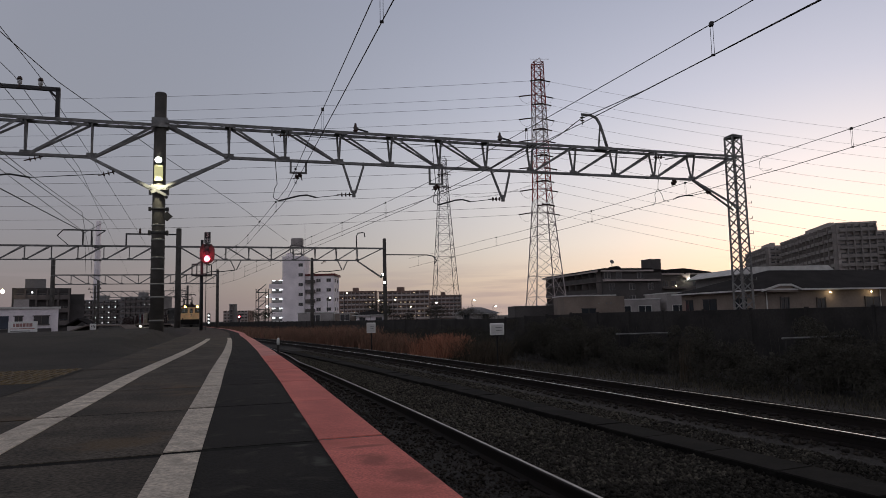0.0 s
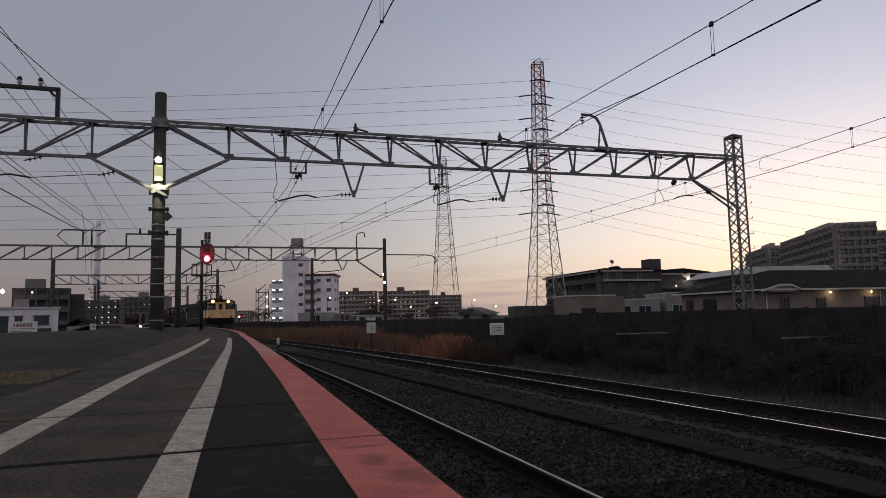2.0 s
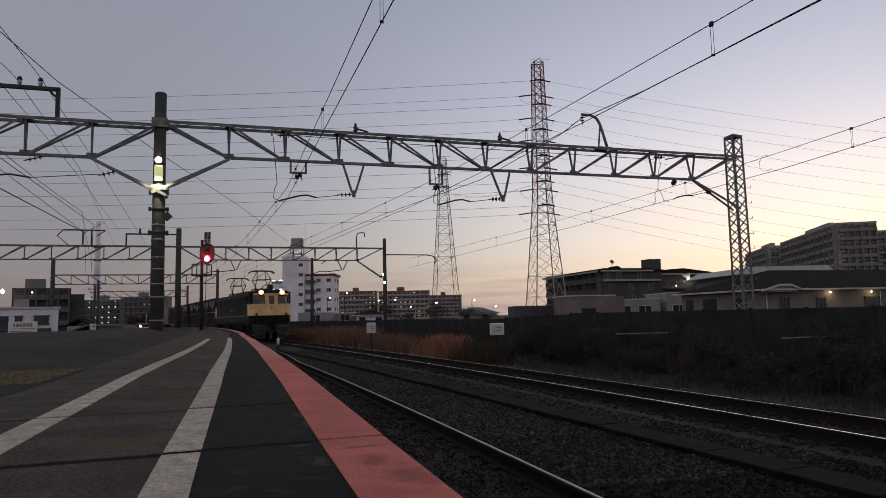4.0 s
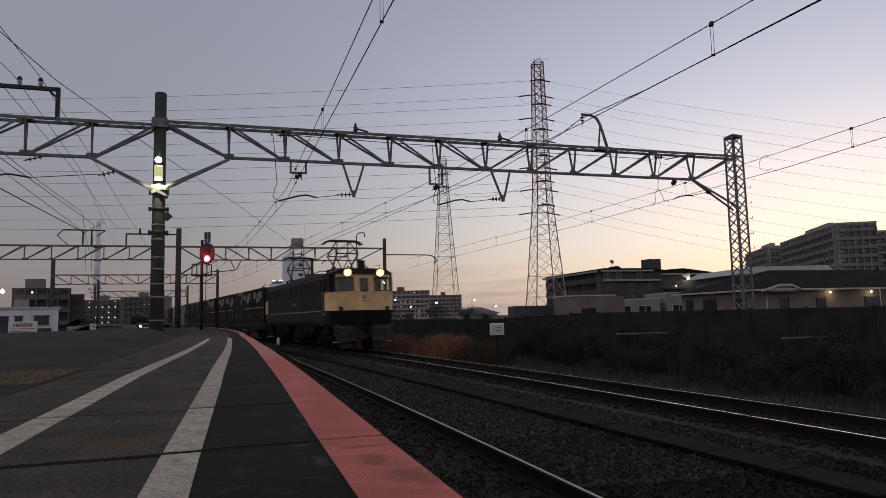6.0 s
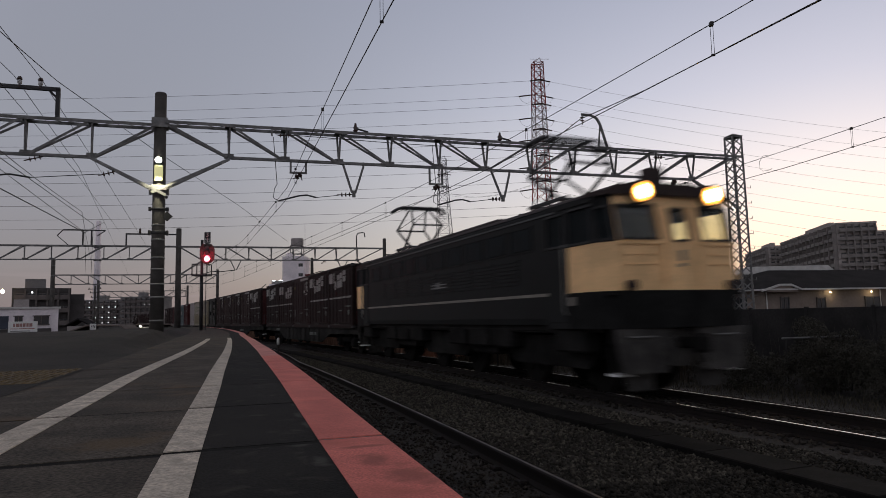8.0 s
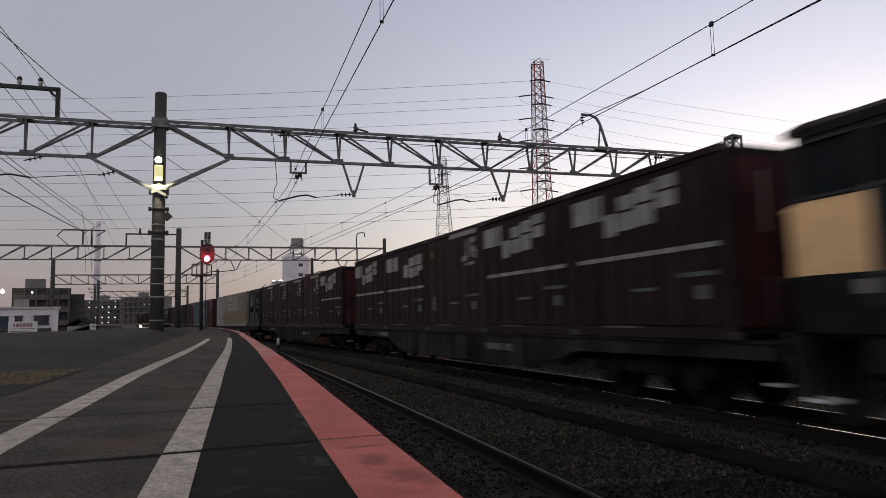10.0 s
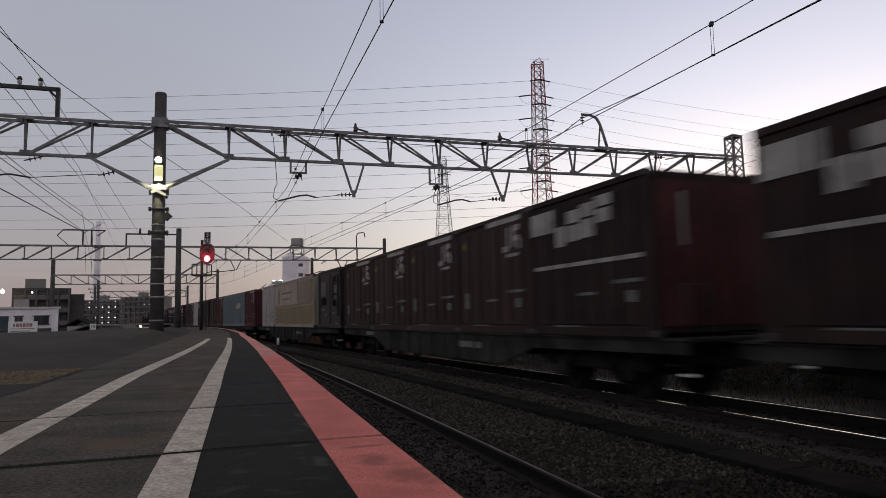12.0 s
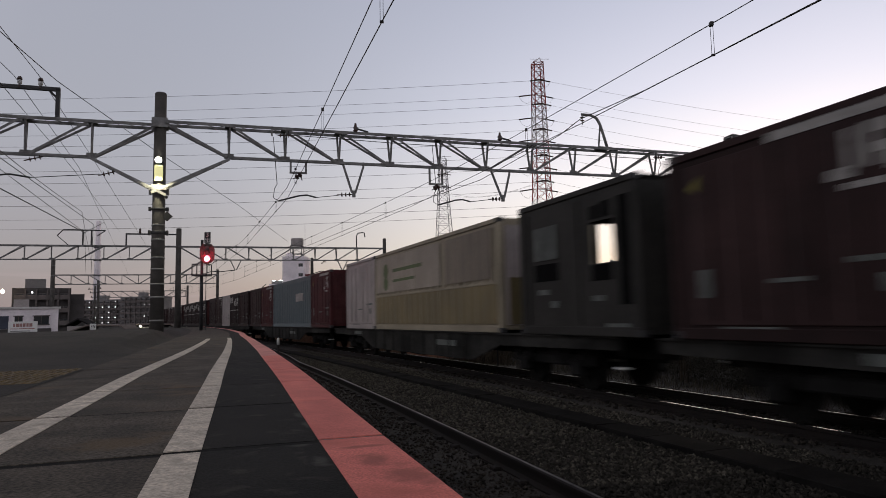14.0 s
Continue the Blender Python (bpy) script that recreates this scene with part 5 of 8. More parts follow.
        part("belt_lip", Mesh().bar((s * 0.42, f(L2 + 0.012), 2.47), (s * 1.20, f(L2 - 0.055), 2.47), 0.035), LOCO_CREAM, c)
        part("front_plate", Mesh().bar((s * 0.50, f(L2 + 0.002), 2.30), (s * 1.12, f(L2 - 0.052), 2.30), 0.014, 0.02).bar((s * 0.50, f(L2 + 0.002), 2.14), (s * 1.12, f(L2 - 0.052), 2.14), 0.014, 0.02), LOCO_CREAM, c)
        h = part("headlight", Mesh().rod((s * 0.72, f(L2 - 0.62), 3.32), (s * 0.72, f(L2 - 0.015), 3.30), 0.20, 0.190, 16), LOCO_ROOF, lo, "hooded headlight housing")
        part("lens", Mesh().disc((s * 0.72, f(L2 - 0.008), 3.30), (0, e, 0), 0.108, 18, depth=0.022), HEADLIGHT if e > 0 else GLASS, h, "glowing yellow lens" if e > 0 else "")
        # rim round the lens; at the lit end its glow imitates the halo
        part("reflector", Mesh().rod((s * 0.72, f(L2 - 0.013), 3.30), (s * 0.72, f(L2 + 0.000), 3.30), 0.160, n=20), HALO_RIM if e > 0 else GALV, h, "orange rim, glowing as the headlight's halo" if e > 0 else "")
        part("marker_lamp", Mesh().disc((s * 1.02, f(L2 - 0.06), 1.80), (0, e, 0), 0.085, 12, depth=0.10), LOCO_ROOF, lo)
        part("step", Mesh().box((s * 1.10, f(L2 - 0.30), 0.40), (0.34, 0.22, 0.04)), STEP_WHITE, lo, "white-painted shunter's step")
        part("step_hanger", Mesh().bar((s * 0.95, f(L2 - 0.32), 0.40), (s * 0.95, f(L2 - 0.32), 1.1), 0.04).bar((s * 1.24, f(L2 - 0.32), 0.40), (s * 1.24, f(L2 - 0.32), 1.1), 0.04), UNDERFRAME, lo)
        part("skirt", Mesh().prism([(s * 0.30, 1.115), (s * 1.33, 1.115), (s * 1.22, 0.42), (s * 0.40, 0.42), (s * 0.24, 0.70)], "y", f(L2 - 0.10), f(L2 - 0.05)), LOCO_SKIRT, lo, "dusty grey skirt plate")
        part("grab_iron", Mesh().tube([(s * 0.62, f(L2 - 0.04), 1.00), (s * 0.62, f(L2 + 0.01), 0.99), (s * 1.10, f(L2 + 0.01), 0.99), (s * 1.10, f(L2 - 0.04), 1.00)], 0.014, 6), GALV, lo)
        part("snow_guard", Mesh().prism([(s * 0.46, 0.46), (s * 1.02, 0.46), (s * 0.96, 0.13), (s * 0.46, 0.13)], "y", f(L2 - 0.34), f(L2 - 0.30)), LOCO_SKIRT, lo)
        part("brake_hose", Mesh().tube([(s * 0.32, f(L2 - 0.1), 0.95), (s * 0.33, f(L2 + 0.05), 0.75), (s * 0.36, f(L2 + 0.02), 0.55)], 0.025, 6), BLACK, lo)
        part("handrail", Mesh().tube([(s * 1.43, f(L2 - 1.26), 1.35), (s * 1.47, f(L2 - 1.26), 1.42), (s * 1.47, f(L2 - 1.26), 2.5), (s * 1.43, f(L2 - 1.26), 2.56)], 0.016, 6), GALV_LIGHT, lo)
        part("cab_door", Mesh().box((s * 1.408, f(L2 - 1.58), 1.86), (0.02, 0.58, 1.28), bevel=0.008), LOCO_BLUE, lo)
        part("corner_patch", Mesh().box((s * 1.41, f(L2 - 1.12), 1.58), (0.02, 0.16, 0.14)), LINE_PALE, lo)
    part("front_emblem", Mesh().box((0, f(L2 + 0.012), 2.28), (0.10, 0.012, 0.17)).box((0.02, f(L2 + 0.012), 2.12), (0.13, 0.012, 0.05)), LINE_PALE, c)
    part("handrail", Mesh().tube([(0.42, f(L2 + 0.0), 1.85), (0.42, f(L2 + 0.05), 1.88), (0.42, f(L2 + 0.05), 2.40), (0.42, f(L2 + 0.0), 2.43)], 0.014, 6), LOCO_CREAM, c)
    brow = [(-1.46, L2 - 0.62), (-1.30, L2 - 0.16), (-0.45, L2 - 0.04), (0.45, L2 - 0.04), (1.30, L2 - 0.16), (1.46, L2 - 0.62)]
    part("brow", Mesh().prism([(x, f(y)) for x, y in brow], "z", 3.26, 3.33), LOCO_ROOF, lo, "dark overhanging roof edge")
    part("roof_nose", Mesh().prism([(-1.30, 3.32), (1.30, 3.32), (1.10, 3.43), (0.5, 3.50), (-0.5, 3.50), (-1.10, 3.43)], "y", f(L2 - 0.75), f(L2 - 0.16)), LOCO_ROOF, lo)
    part("skirt_plate", Mesh().prism([(-0.30, 1.10), (0.30, 1.10), (0.26, 0.62), (0.16, 0.50), (-0.16, 0.50), (-0.26, 0.62)], "y", f(L2 - 0.20), f(L2 - 0.15)), LOCO_SKIRT, lo, "dusty grey centre plate")
    part("buffer_beam", Mesh().box((0, f(L2 - 0.22), 0.98), (2.5, 0.14, 0.24), bevel=0.02), UNDERFRAME, lo)


WINE = material("wine_red_container_steel", (0.0290, 0.0160, 0.0154), 0.65, vary=0.25, grain=20, blotch=1.3, bump=0.06, rand=0.38, spec=0.12)
RUST_BROWN = material("brown_container_steel", (0.0215, 0.0130, 0.0120), 0.7, vary=0.3, grain=20, blotch=1.3, bump=0.06, rand=0.18, spec=0.12)
BEIGE = material("beige_container_panel", (0.235, 0.203, 0.145), 0.6, vary=0.15, grain=15, blotch=1.0, bump=0.04)
CREAM_WHITE = material("grey_white_container", (0.30, 0.265, 0.255), 0.6, vary=0.15, grain=15, blotch=1.0, bump=0.04)
PANEL_PALE = material("pale_beige_panel", (0.275, 0.238, 0.195), 0.6, vary=0.15, grain=15, blotch=1.0, bump=0.04)
PANEL_TAN = material("tan_container_panel", (0.165, 0.137, 0.105), 0.6, vary=0.2, grain=15, blotch=1.0, bump=0.04)
RED_BOX = material("rust_red_container_steel", (0.058, 0.0175, 0.0185), 0.65, vary=0.25, grain=20, blotch=1.3, bump=0.06, spec=0.12)
PALE_BLUE = material("pale_blue_container", (0.100, 0.130, 0.138), 0.6, vary=0.15, grain=15, blotch=1.0, bump=0.04)
GREY_BOX = material("dark_grey_container", (0.0265, 0.0255, 0.0230), 0.6, vary=0.25, grain=15, blotch=1.2, bump=0.05, spec=0.12)
MARK = material("white_container_marking", (0.25, 0.24, 0.225), 0.6, vary=0.2, grain=12, blotch=3, bump=0)
MARK_DULL = material("dull_stencil_paint", (0.088, 0.098, 0.090), 0.6, vary=0.3, grain=12, blotch=3, bump=0)
MUSTARD = material("mustard_yellow_panel", (0.145, 0.115, 0.055), 0.6, vary=0.18, grain=15, blotch=1.0, bump=0.04)
LEAF_GREEN = material("green_emblem_paint", (0.07, 0.10, 0.035), 0.6, vary=0.15)
MARK_YELLOW = material("yellow_container_marking", (0.10, 0.085, 0.012), 0.6, vary=0.2)
END_RED = material("faded_red_container_end", (0.055, 0.0185, 0.0190), 0.65, vary=0.25, grain=18, blotch=1.3, bump=0.06, spec=0.12)
DECK = material("dusty_grey_wagon_frame", (0.0235, 0.0230, 0.0210), 0.85, vary=0.55, grain=12, blotch=0.9, spec=0.08)


# near-black colour that stands for the shade inside openings
SLOT_DARK = material("unlit_black_slot", (0.004, 0.004, 0.004), 0.9, vary=0.3, spec=0.05)


def wagon():
    w = thing("container_wagon", train_pose(100), "grey bogie flat wagon with a fish-bellied side frame", "freight wagon", "container wagons")
    for s in (-1, 1):
        sill = [(-9.55, 0.98), (9.55, 0.98), (9.55, 0.78), (5.4, 0.74), (4.0, 0.36), (-4.0, 0.36), (-5.4, 0.74), (-9.55, 0.78)]
        part("side_sill", Mesh().prism(sill, "x", s * 1.16, s * 1.20), DECK, w)
        part("top_flange", Mesh().box((s * 1.19, 0, 0.985), (0.12, 19.1, 0.03)), DECK, w)
        for i in range(9):
            part("sill_rib", Mesh().box((s * 1.215, -3.6 + i * 0.9, 0.67), (0.03, 0.05, 0.56)), DECK, w)
        part("brake_box", Mesh().box((s * 0.95, 6.9 * s * 0, 0.52), (0.3, 1.1, 0.4), bevel=0.03), UNDERFRAME, w)
        part("end_step", Mesh().box((1.1 * s, 9.45, 0.5), (0.22, 0.12, 0.03)), STEP_WHITE, w)
        part("step_hanger", Mesh().bar((1.1 * s, 9.45, 0.5), (1.1 * s, 9.45, 0.95), 0.03), UNDERFRAME, w)
        part("handrail", Mesh().tube([(s * 1.15, 9.5, 0.95), (s * 1.15, 9.5, 1.75), (s * 0.75, 9.5, 1.75), (s * 0.75, 9.5, 0.95)], 0.018, 6), STEEL_DARK, w)
        for yy, zz, ww, hh in ((-5.9, 0.86, 0.9, 0.12), (2.4, 0.72, 1.3, 0.14)):
            part("marking", Mesh().box((s * 1.202, yy, zz), (0.005, ww, hh)), MARK_DULL, w)
    part("deck", Mesh().box((0, 0, 0.97), (2.3, 19.1, 0.06), bevel=0.01), DECK, w)
    part("centre_sill", Mesh().box((0, 0, 0.75), (0.4, 18.8, 0.36), bevel=0.02), UNDERFRAME, w)
    for e in (-1, 1):
        bogie(w, e * 6.9, 1.9, 0.405, 2)
        coupler(w, e * 9.5, e)
    return w


def container(length, mat, style, label, group="freight containers"):
    """A steel box: shell, corner posts and castings, rails, doors with bars, markings."""
    c = thing("freight_container", train_pose(100), label, "freight container", group)
    hl, hw, h = length / 2, 1.21, 2.48
    if style != "open":
        part("body", Mesh().box((0, 0, h / 2 + 0.02), (2 * hw - 0.05, length - 0.06, h - 0.08), bevel=0.02), mat, c)
    else:
        # an empty shell with slots in both sides
        part("floor", Mesh().box((0, 0, 0.10), (2 * hw - 0.06, length - 0.06, 0.12)), mat, c)
        for x, gaps in ((hw - 0.04, ((0.55, 1.22, 1.18, 1.88),)), (-hw + 0.04, ())):
            ys = sorted({-hl + 0.1, hl - 0.1, *(g[0] for g in gaps), *(g[1] for g in gaps)})
            for a, b in zip(ys[:-1], ys[1:]):
                hole = [g for g in gaps if g[0] <= a and b <= g[1]]
                spans = [(0.14, hole[0][2]), (hole[0][3], h - 0.08)] if hole else [(0.14, h - 0.08)]
                for z0, z1 in spans:
                    part("side_panel", Mesh().box((x, (a + b) / 2, (z0 + z1) / 2), (0.04, b - a, z1 - z0)), mat, c)
    fr = Mesh()
    for sx in (-1, 1):
        for sy in (-1, 1):
            part("corner_post", Mesh().box((sx * (hw - 0.05), sy * (hl - 0.06), h / 2), (0.12, 0.13, h), bevel=0.015), mat, c)
            for zc in (0.06, h - 0.05):
                part("corner_casting", Mesh().box((sx * (hw - 0.055), sy * (hl - 0.065), zc), (0.14, 0.15, 0.11), bevel=0.012), STEEL_DARK, c)
        part("top_rail", Mesh().box((sx * (hw - 0.03), 0, h - 0.05), (0.08, length - 0.2, 0.10), bevel=0.01), mat, c)
        part("bottom_rail", Mesh().box((sx * (hw - 0.03), 0, 0.08), (0.09, length - 0.2, 0.15), bevel=0.01), mat, c)
    part("roof", Mesh().box((0, 0, h - 0.02), (2 * hw - 0.12, length - 0.12, 0.03)), mat, c)
    n = 4 if style != "long" else 7
    for s in (-1, 1):
        if style in ("plain", "jr", "old", "blocks"):
            # two-leaf side doors with locking bars
            for k in (-1, 1):
                dd = part("side_door", Mesh().box((s * (hw - 0.012), k * length * 0.205, 1.24), (0.03, length * 0.40, 2.10), bevel=0.008), mat, c)
                for q in (-0.28, 0.28):
                    part("locking_bar", Mesh().rod((s * (hw + 0.015), k * length * 0.205 + q, 0.25), (s * (hw + 0.015), k * length * 0.205 + q, 2.25), 0.016, n=6), mat, dd)
        else:
            for i in range(int(length / 0.45)):
                y = -hl + 0.3 + i * (length - 0.6) / (int(length / 0.45) - 1)
                if style == "open" and (i % 2 or (s > 0 and 0.5 < y < 1.7) or (s > 0 and -1.35 < y < -0.4)):
                    continue
                part("side_rib", Mesh().box((s * (hw - 0.005), y, 1.24), (0.03, 0.07, 2.1)), mat, c)
        x = s * (hw + 0.008)
        mk = Mesh()
        if style == "blocks":
            for a, b, z0, z1 in ((-1.72, -0.86, 1.85, 2.26), (-0.80, -0.50, 1.56, 1.92), (-0.48, -0.04, 1.62, 1.90), (-0.42, -0.02, 1.94, 2.16), (0.0, 0.40, 1.64, 1.95), (0.02, 0.42, 1.99, 2.22), (0.44, 0.86, 1.84, 2.06), (0.46, 0.88, 2.10, 2.28)):
                part("marking", Mesh().box((x, s * (a + b) / 2, (z0 + z1) / 2), (0.004, b - a, z1 - z0)), MARK, c, "white painted block")
            part("wide_stripe", Mesh().box((x, 0, 1.22), (0.004, length - 0.42, 0.07)), MARK, c, "white stripe along the side")
        if style == "old":
            for a, b, z0, z1 in ((-1.66, -0.55, 1.80, 2.23), (0.0, 0.41, 1.55, 1.92), (0.43, 0.84, 1.52, 1.80), (0.43, 0.82, 1.84, 2.10), (0.88, 1.22, 1.55, 1.82), (0.86, 1.52, 1.86, 2.14), (1.25, 1.52, 1.68, 1.83)):
                part("marking", Mesh().box((x, s * (a + b) / 2, (z0 + z1) / 2), (0.004, b - a, z1 - z0)), MARK, c, "white painted block")
            part("wide_stripe", Mesh().box((x, 0, 1.22), (0.004, length - 0.42, 0.07)), MARK, c, "white stripe along the side")
        if style == "jr":
            # plain hook and block shapes
            mk.box((x, s * 0.95, 1.98), (0.004, 0.10, 0.42)).box((x, s * 0.82, 1.74), (0.004, 0.26, 0.12)).box((x, s * 1.18, 1.98), (0.004, 0.10, 0.46)).box((x, s * 1.32, 2.14), (0.004, 0.2, 0.12)).box((x, s * 1.32, 1.93), (0.004, 0.2, 0.10)).box((x, s * 1.42, 1.80), (0.004, 0.12, 0.2)).box((x, s * 1.1, 1.60), (0.004, 0.5, 0.07))
            part("emblem", mk, MARK, c, "white painted emblem")
            part("top_stripe", Mesh().box((x, s * 0.72, 2.345), (0.004, 1.55, 0.115)), MARK, c, "white stripe under the roof")
            if s > 0:
                part("yellow_mark", Mesh().prism([(s * -1.42, 2.00), (s * -1.20, 2.14), (s * -1.24, 1.90)], "x", x - 0.003, x + 0.003), MARK_YELLOW, c, "small yellow triangle")
            part("data_plate", Mesh().box((x, s * -1.2, 0.72), (0.004, 0.20, 0.36)), MARK_DULL, c)
        if style in ("jr", "old", "blocks", "plain"):
            for yy, zz, ww, hh in ((1.2, 0.86, 0.7, 0.06), (1.3, 0.62, 0.20, 0.18), (0.1, 0.70, 0.5, 0.05), (-0.5, 0.16, 0.9, 0.03)):
                part("marking", Mesh().box((x, s * yy, zz), (0.004, ww, hh)), MARK_DULL, c)
        if style == "long" and mat is BEIGE:
            part("lower_panel", Mesh().box((x - s * 0.002, 0, 0.62), (0.008, length - 0.3, 0.86)), MUSTARD, c, "mustard yellow lower panel")
            part("upper_panel", Mesh().box((x - s * 0.002, s * -1.6, 1.74), (0.008, 5.7, 1.12)), PANEL_PALE, c, "pale beige upper panel")
            part("mid_rail", Mesh().box((x, 0, 1.08), (0.03, length - 0.3, 0.05)), BEIGE, c)
            part("emblem", Mesh().disc((x, s * -3.4, 1.86), (s, 0, 0), 0.24, 18, depth=0.008), LEAF_GREEN, c, "green round emblem")
            part("emblem", Mesh().disc((x, s * -3.4, 1.46), (s, 0, 0), 0.22, 18, depth=0.008), LEAF_GREEN, c, "green round emblem")
            part("lettering_bar", Mesh().box((x, s * -1.4, 1.84), (0.006, 2.6, 0.10)), LEAF_GREEN, c)
            part("lettering_bar", Mesh().box((x, s * -1.7, 1.52), (0.006, 2.0, 0.08)), LEAF_GREEN, c)
            part("front_panel", Mesh().box((x - s * 0.002, s * 2.9, 1.74), (0.008, 2.6, 1.12)), PANEL_TAN, c, "tan upper panel")
        elif style == "long":
            part("lettering_bar", Mesh().box((x, s * 2.2, 1.5), (0.006, 1.6, 0.4)), MARK, c)
    if style == "long" and mat is BEIGE:
        part("end_panel", Mesh().box((0, hl + 0.024, 0.68), (2.0, 0.012, 1.0)), MUSTARD, c, "mustard yellow lower end panel")
        for q, z0, ww in ((-0.5, 1.9, 0.7), (0.35, 2.05, 0.5), (0.3, 1.55, 0.8)):
            part("lettering_bar", Mesh().box((q, hl + 0.024, z0), (ww, 0.012, 0.10)), LEAF_GREEN, c)
    if style == "open":
        # cage ends: a frame with bars, and pale inner boards behind the side slats
        for x0 in (-0.82, 0.82):
            part("end_panel", Mesh().box((x0, hl - 0.06, 1.24), (0.56, 0.05, 2.3), bevel=0.01), mat, c)
        for z0, h0 in ((0.24, 0.34), (1.20, 0.26), (2.33, 0.18)):
            part("end_rail", Mesh().box((0, hl - 0.06, z0), (1.1, 0.06, h0), bevel=0.015), mat, c)
        for x0 in (-0.55, 0.55):
            part("end_bar", Mesh().box((x0, 0.06 - hl, 1.24), (0.07, 0.06, 2.2)), mat, c)
        part("end_rail", Mesh().box((0, 0.06 - hl, 0.55), (2.1, 0.06, 0.9)), mat, c)
        part("end_rail", Mesh().box((0, 0.06 - hl, 2.32), (2.1, 0.06, 0.16)), mat, c)
        # flat black plates on the side, painted as the dark inside of openings
        for y0, y1, z0, z1 in ((-1.30, -0.46, 0.98, 1.30), (0.60, 1.16, 0.90, 1.16), (0.62, 0.84, 1.92, 2.14), (0.92, 1.16, 1.92, 2.18)):
            part("recess", Mesh().box((hw - 0.017, (y0 + y1) / 2, (z0 + z1) / 2), (0.012, y1 - y0, z1 - z0)), SLOT_DARK, c, "flat black plate standing for an opening's dark inside")
        for y0, z0, ww, hh in ((-1.0, 0.78, 0.34, 0.10), (-0.62, 0.55, 0.22, 0.12), (0.75, 0.62, 0.30, 0.09), (1.25, 0.16, 0.55, 0.10)):
            part("scuff", Mesh().box((hw - 0.017, y0, z0), (0.010, ww, hh)), MARK_DULL, c, "pale scuffed patch")
        part("recess", Mesh().box((hw - 0.018, 1.50, 1.35), (0.012, 0.30, 1.7)), SLOT_DARK, c, "flat black plate standing for an opening's dark inside")
        for y0 in (-1.15, -0.85, -0.58):
            part("slat", Mesh().box((hw + 0.006, y0, 1.68), (0.012, 0.20, 0.62), bevel=0.004), MARK_DULL, c, "pale grey slat")
    for e in (-1, 1) if style != "open" else ():
        for k in (-1, 1):
            fold, crest = e * (hl - 0.005), e * (hl + 0.013)
            pr = [(k * 0.02, e * (hl - 0.035)), (k * 0.02, fold)]
            for q in (0.12, 0.5, 0.72, 0.94):
                pr += [(k * (q - 0.03), fold), (k * (q - 0.02), crest), (k * (q + 0.02), crest), (k * (q + 0.03), fold)]
            pr += [(k * 1.06, fold), (k * 1.06, e * (hl - 0.035))]
            door = Mesh().prism(pr, "z", 0.165, 2.315)
            dd = part("end_door", door, CREAM_WHITE if mat is BEIGE else END_RED if style in ("old", "blocks", "jr") else mat, c, "corrugated end door")
            part("locking_bar", Mesh().rod((k * 0.3, e * (hl + 0.005), 0.2), (k * 0.3, e * (hl + 0.005), 2.3), 0.018, n=6), mat, dd)
            if style in ("old", "blocks") and k > 0:
                part("lettering_bar", Mesh().box((0.62, e * (hl + 0.001), 1.75), (0.07, 0.006, 0.8)), LINE_PALE, dd)
    return c


CONSIST = []  # (thing, distance of its middle behind the front, height)


def build_train():
    lo = build_loco()
    CONSIST.append((lo, 7.71, 0.0))
    first = wagon()
    proto = {
        "old": container(3.61, RUST_BROWN, "old", "rust-brown twelve-foot freight container with faded white markings"),
        "blocks": container(3.61, RUST_BROWN, "blocks", "rust-brown twelve-foot freight container with a row of white blocks"),
        "jr": container(3.61, WINE, "jr", "wine-red twelve-foot freight container with white markings"),
        "plain": container(3.61, WINE, "plain", "dull wine-red twelve-foot freight container"),
        "open": container(3.7, GREY_BOX, "open", "dark grey ribbed freight container with open window slots"),
        "beige": container(9.25, BEIGE, "long", "long beige freight container with a yellow lower half"),
        "white": container(3.61, CREAM_WHITE, "plain", "greyish white twelve-foot freight container"),
        "blue": container(9.2, PALE_BLUE, "long", "long pale blue freight container"),
        "red": container(3.61, RED_BOX, "jr", "rust-red twelve-foot freight container with white markings"),
    }
    used = set()
    loads = [["old"] * 4 + ["old"], ["old", "jr", "jr", "jr", "jr"], ["open", "beige", "white"], ["red", "blue", "red", "plain"], ["plain", "old", "white", "jr", "plain"],
             ["old"] * 5, ["jr"] * 5, ["plain"] * 5, ["old", "jr", "old", "jr", "old"]]
    loads[0], loads[1] = ["blocks", "blocks", "jr", "old", "blocks"], ["blocks", "jr", "jr", "jr", "jr"]
    size = {"beige": 9.32, "blue": 9.3}
    # middle of each wagon and the front of its load, behind the locomotive's front
    places = [(25.3, 16.2), (45.4, 36.3), (65.5, 55.25), (85.6, 75.35), (105.7, 96.3), (125.8, 116.7), (145.9, 136.8), (166.0, 156.9), (186.1, 177.0)]
    for i, load in enumerate(loads):
        mid, s = places[i]
        w = first if i == 0 else copy_thing(first, train_pose(100 + i))
        if i:
            for o in w.children:
                if o.name.startswith("wheelset"):
                    TURNING.append((o, o.location.y, o.location.z)) if i < 4 else None
        CONSIST.append((w, mid, 0.0))
        for k in load:
            ln = size.get(k, 3.64)
            c = proto[k] if k not in used else copy_thing(proto[k], train_pose(100))
            used.add(k)
            if k == "beige":
                s += 0.98
            CONSIST.append((c, s + ln / 2, 1.0))
            s += ln


build_train()


# ---- the town behind the line ----
WALL_WHITE = material("white_rendered_wall", (0.80, 0.74, 0.76), 0.85, vary=0.12, grain=4, blotch=0.3, bump=0.1)
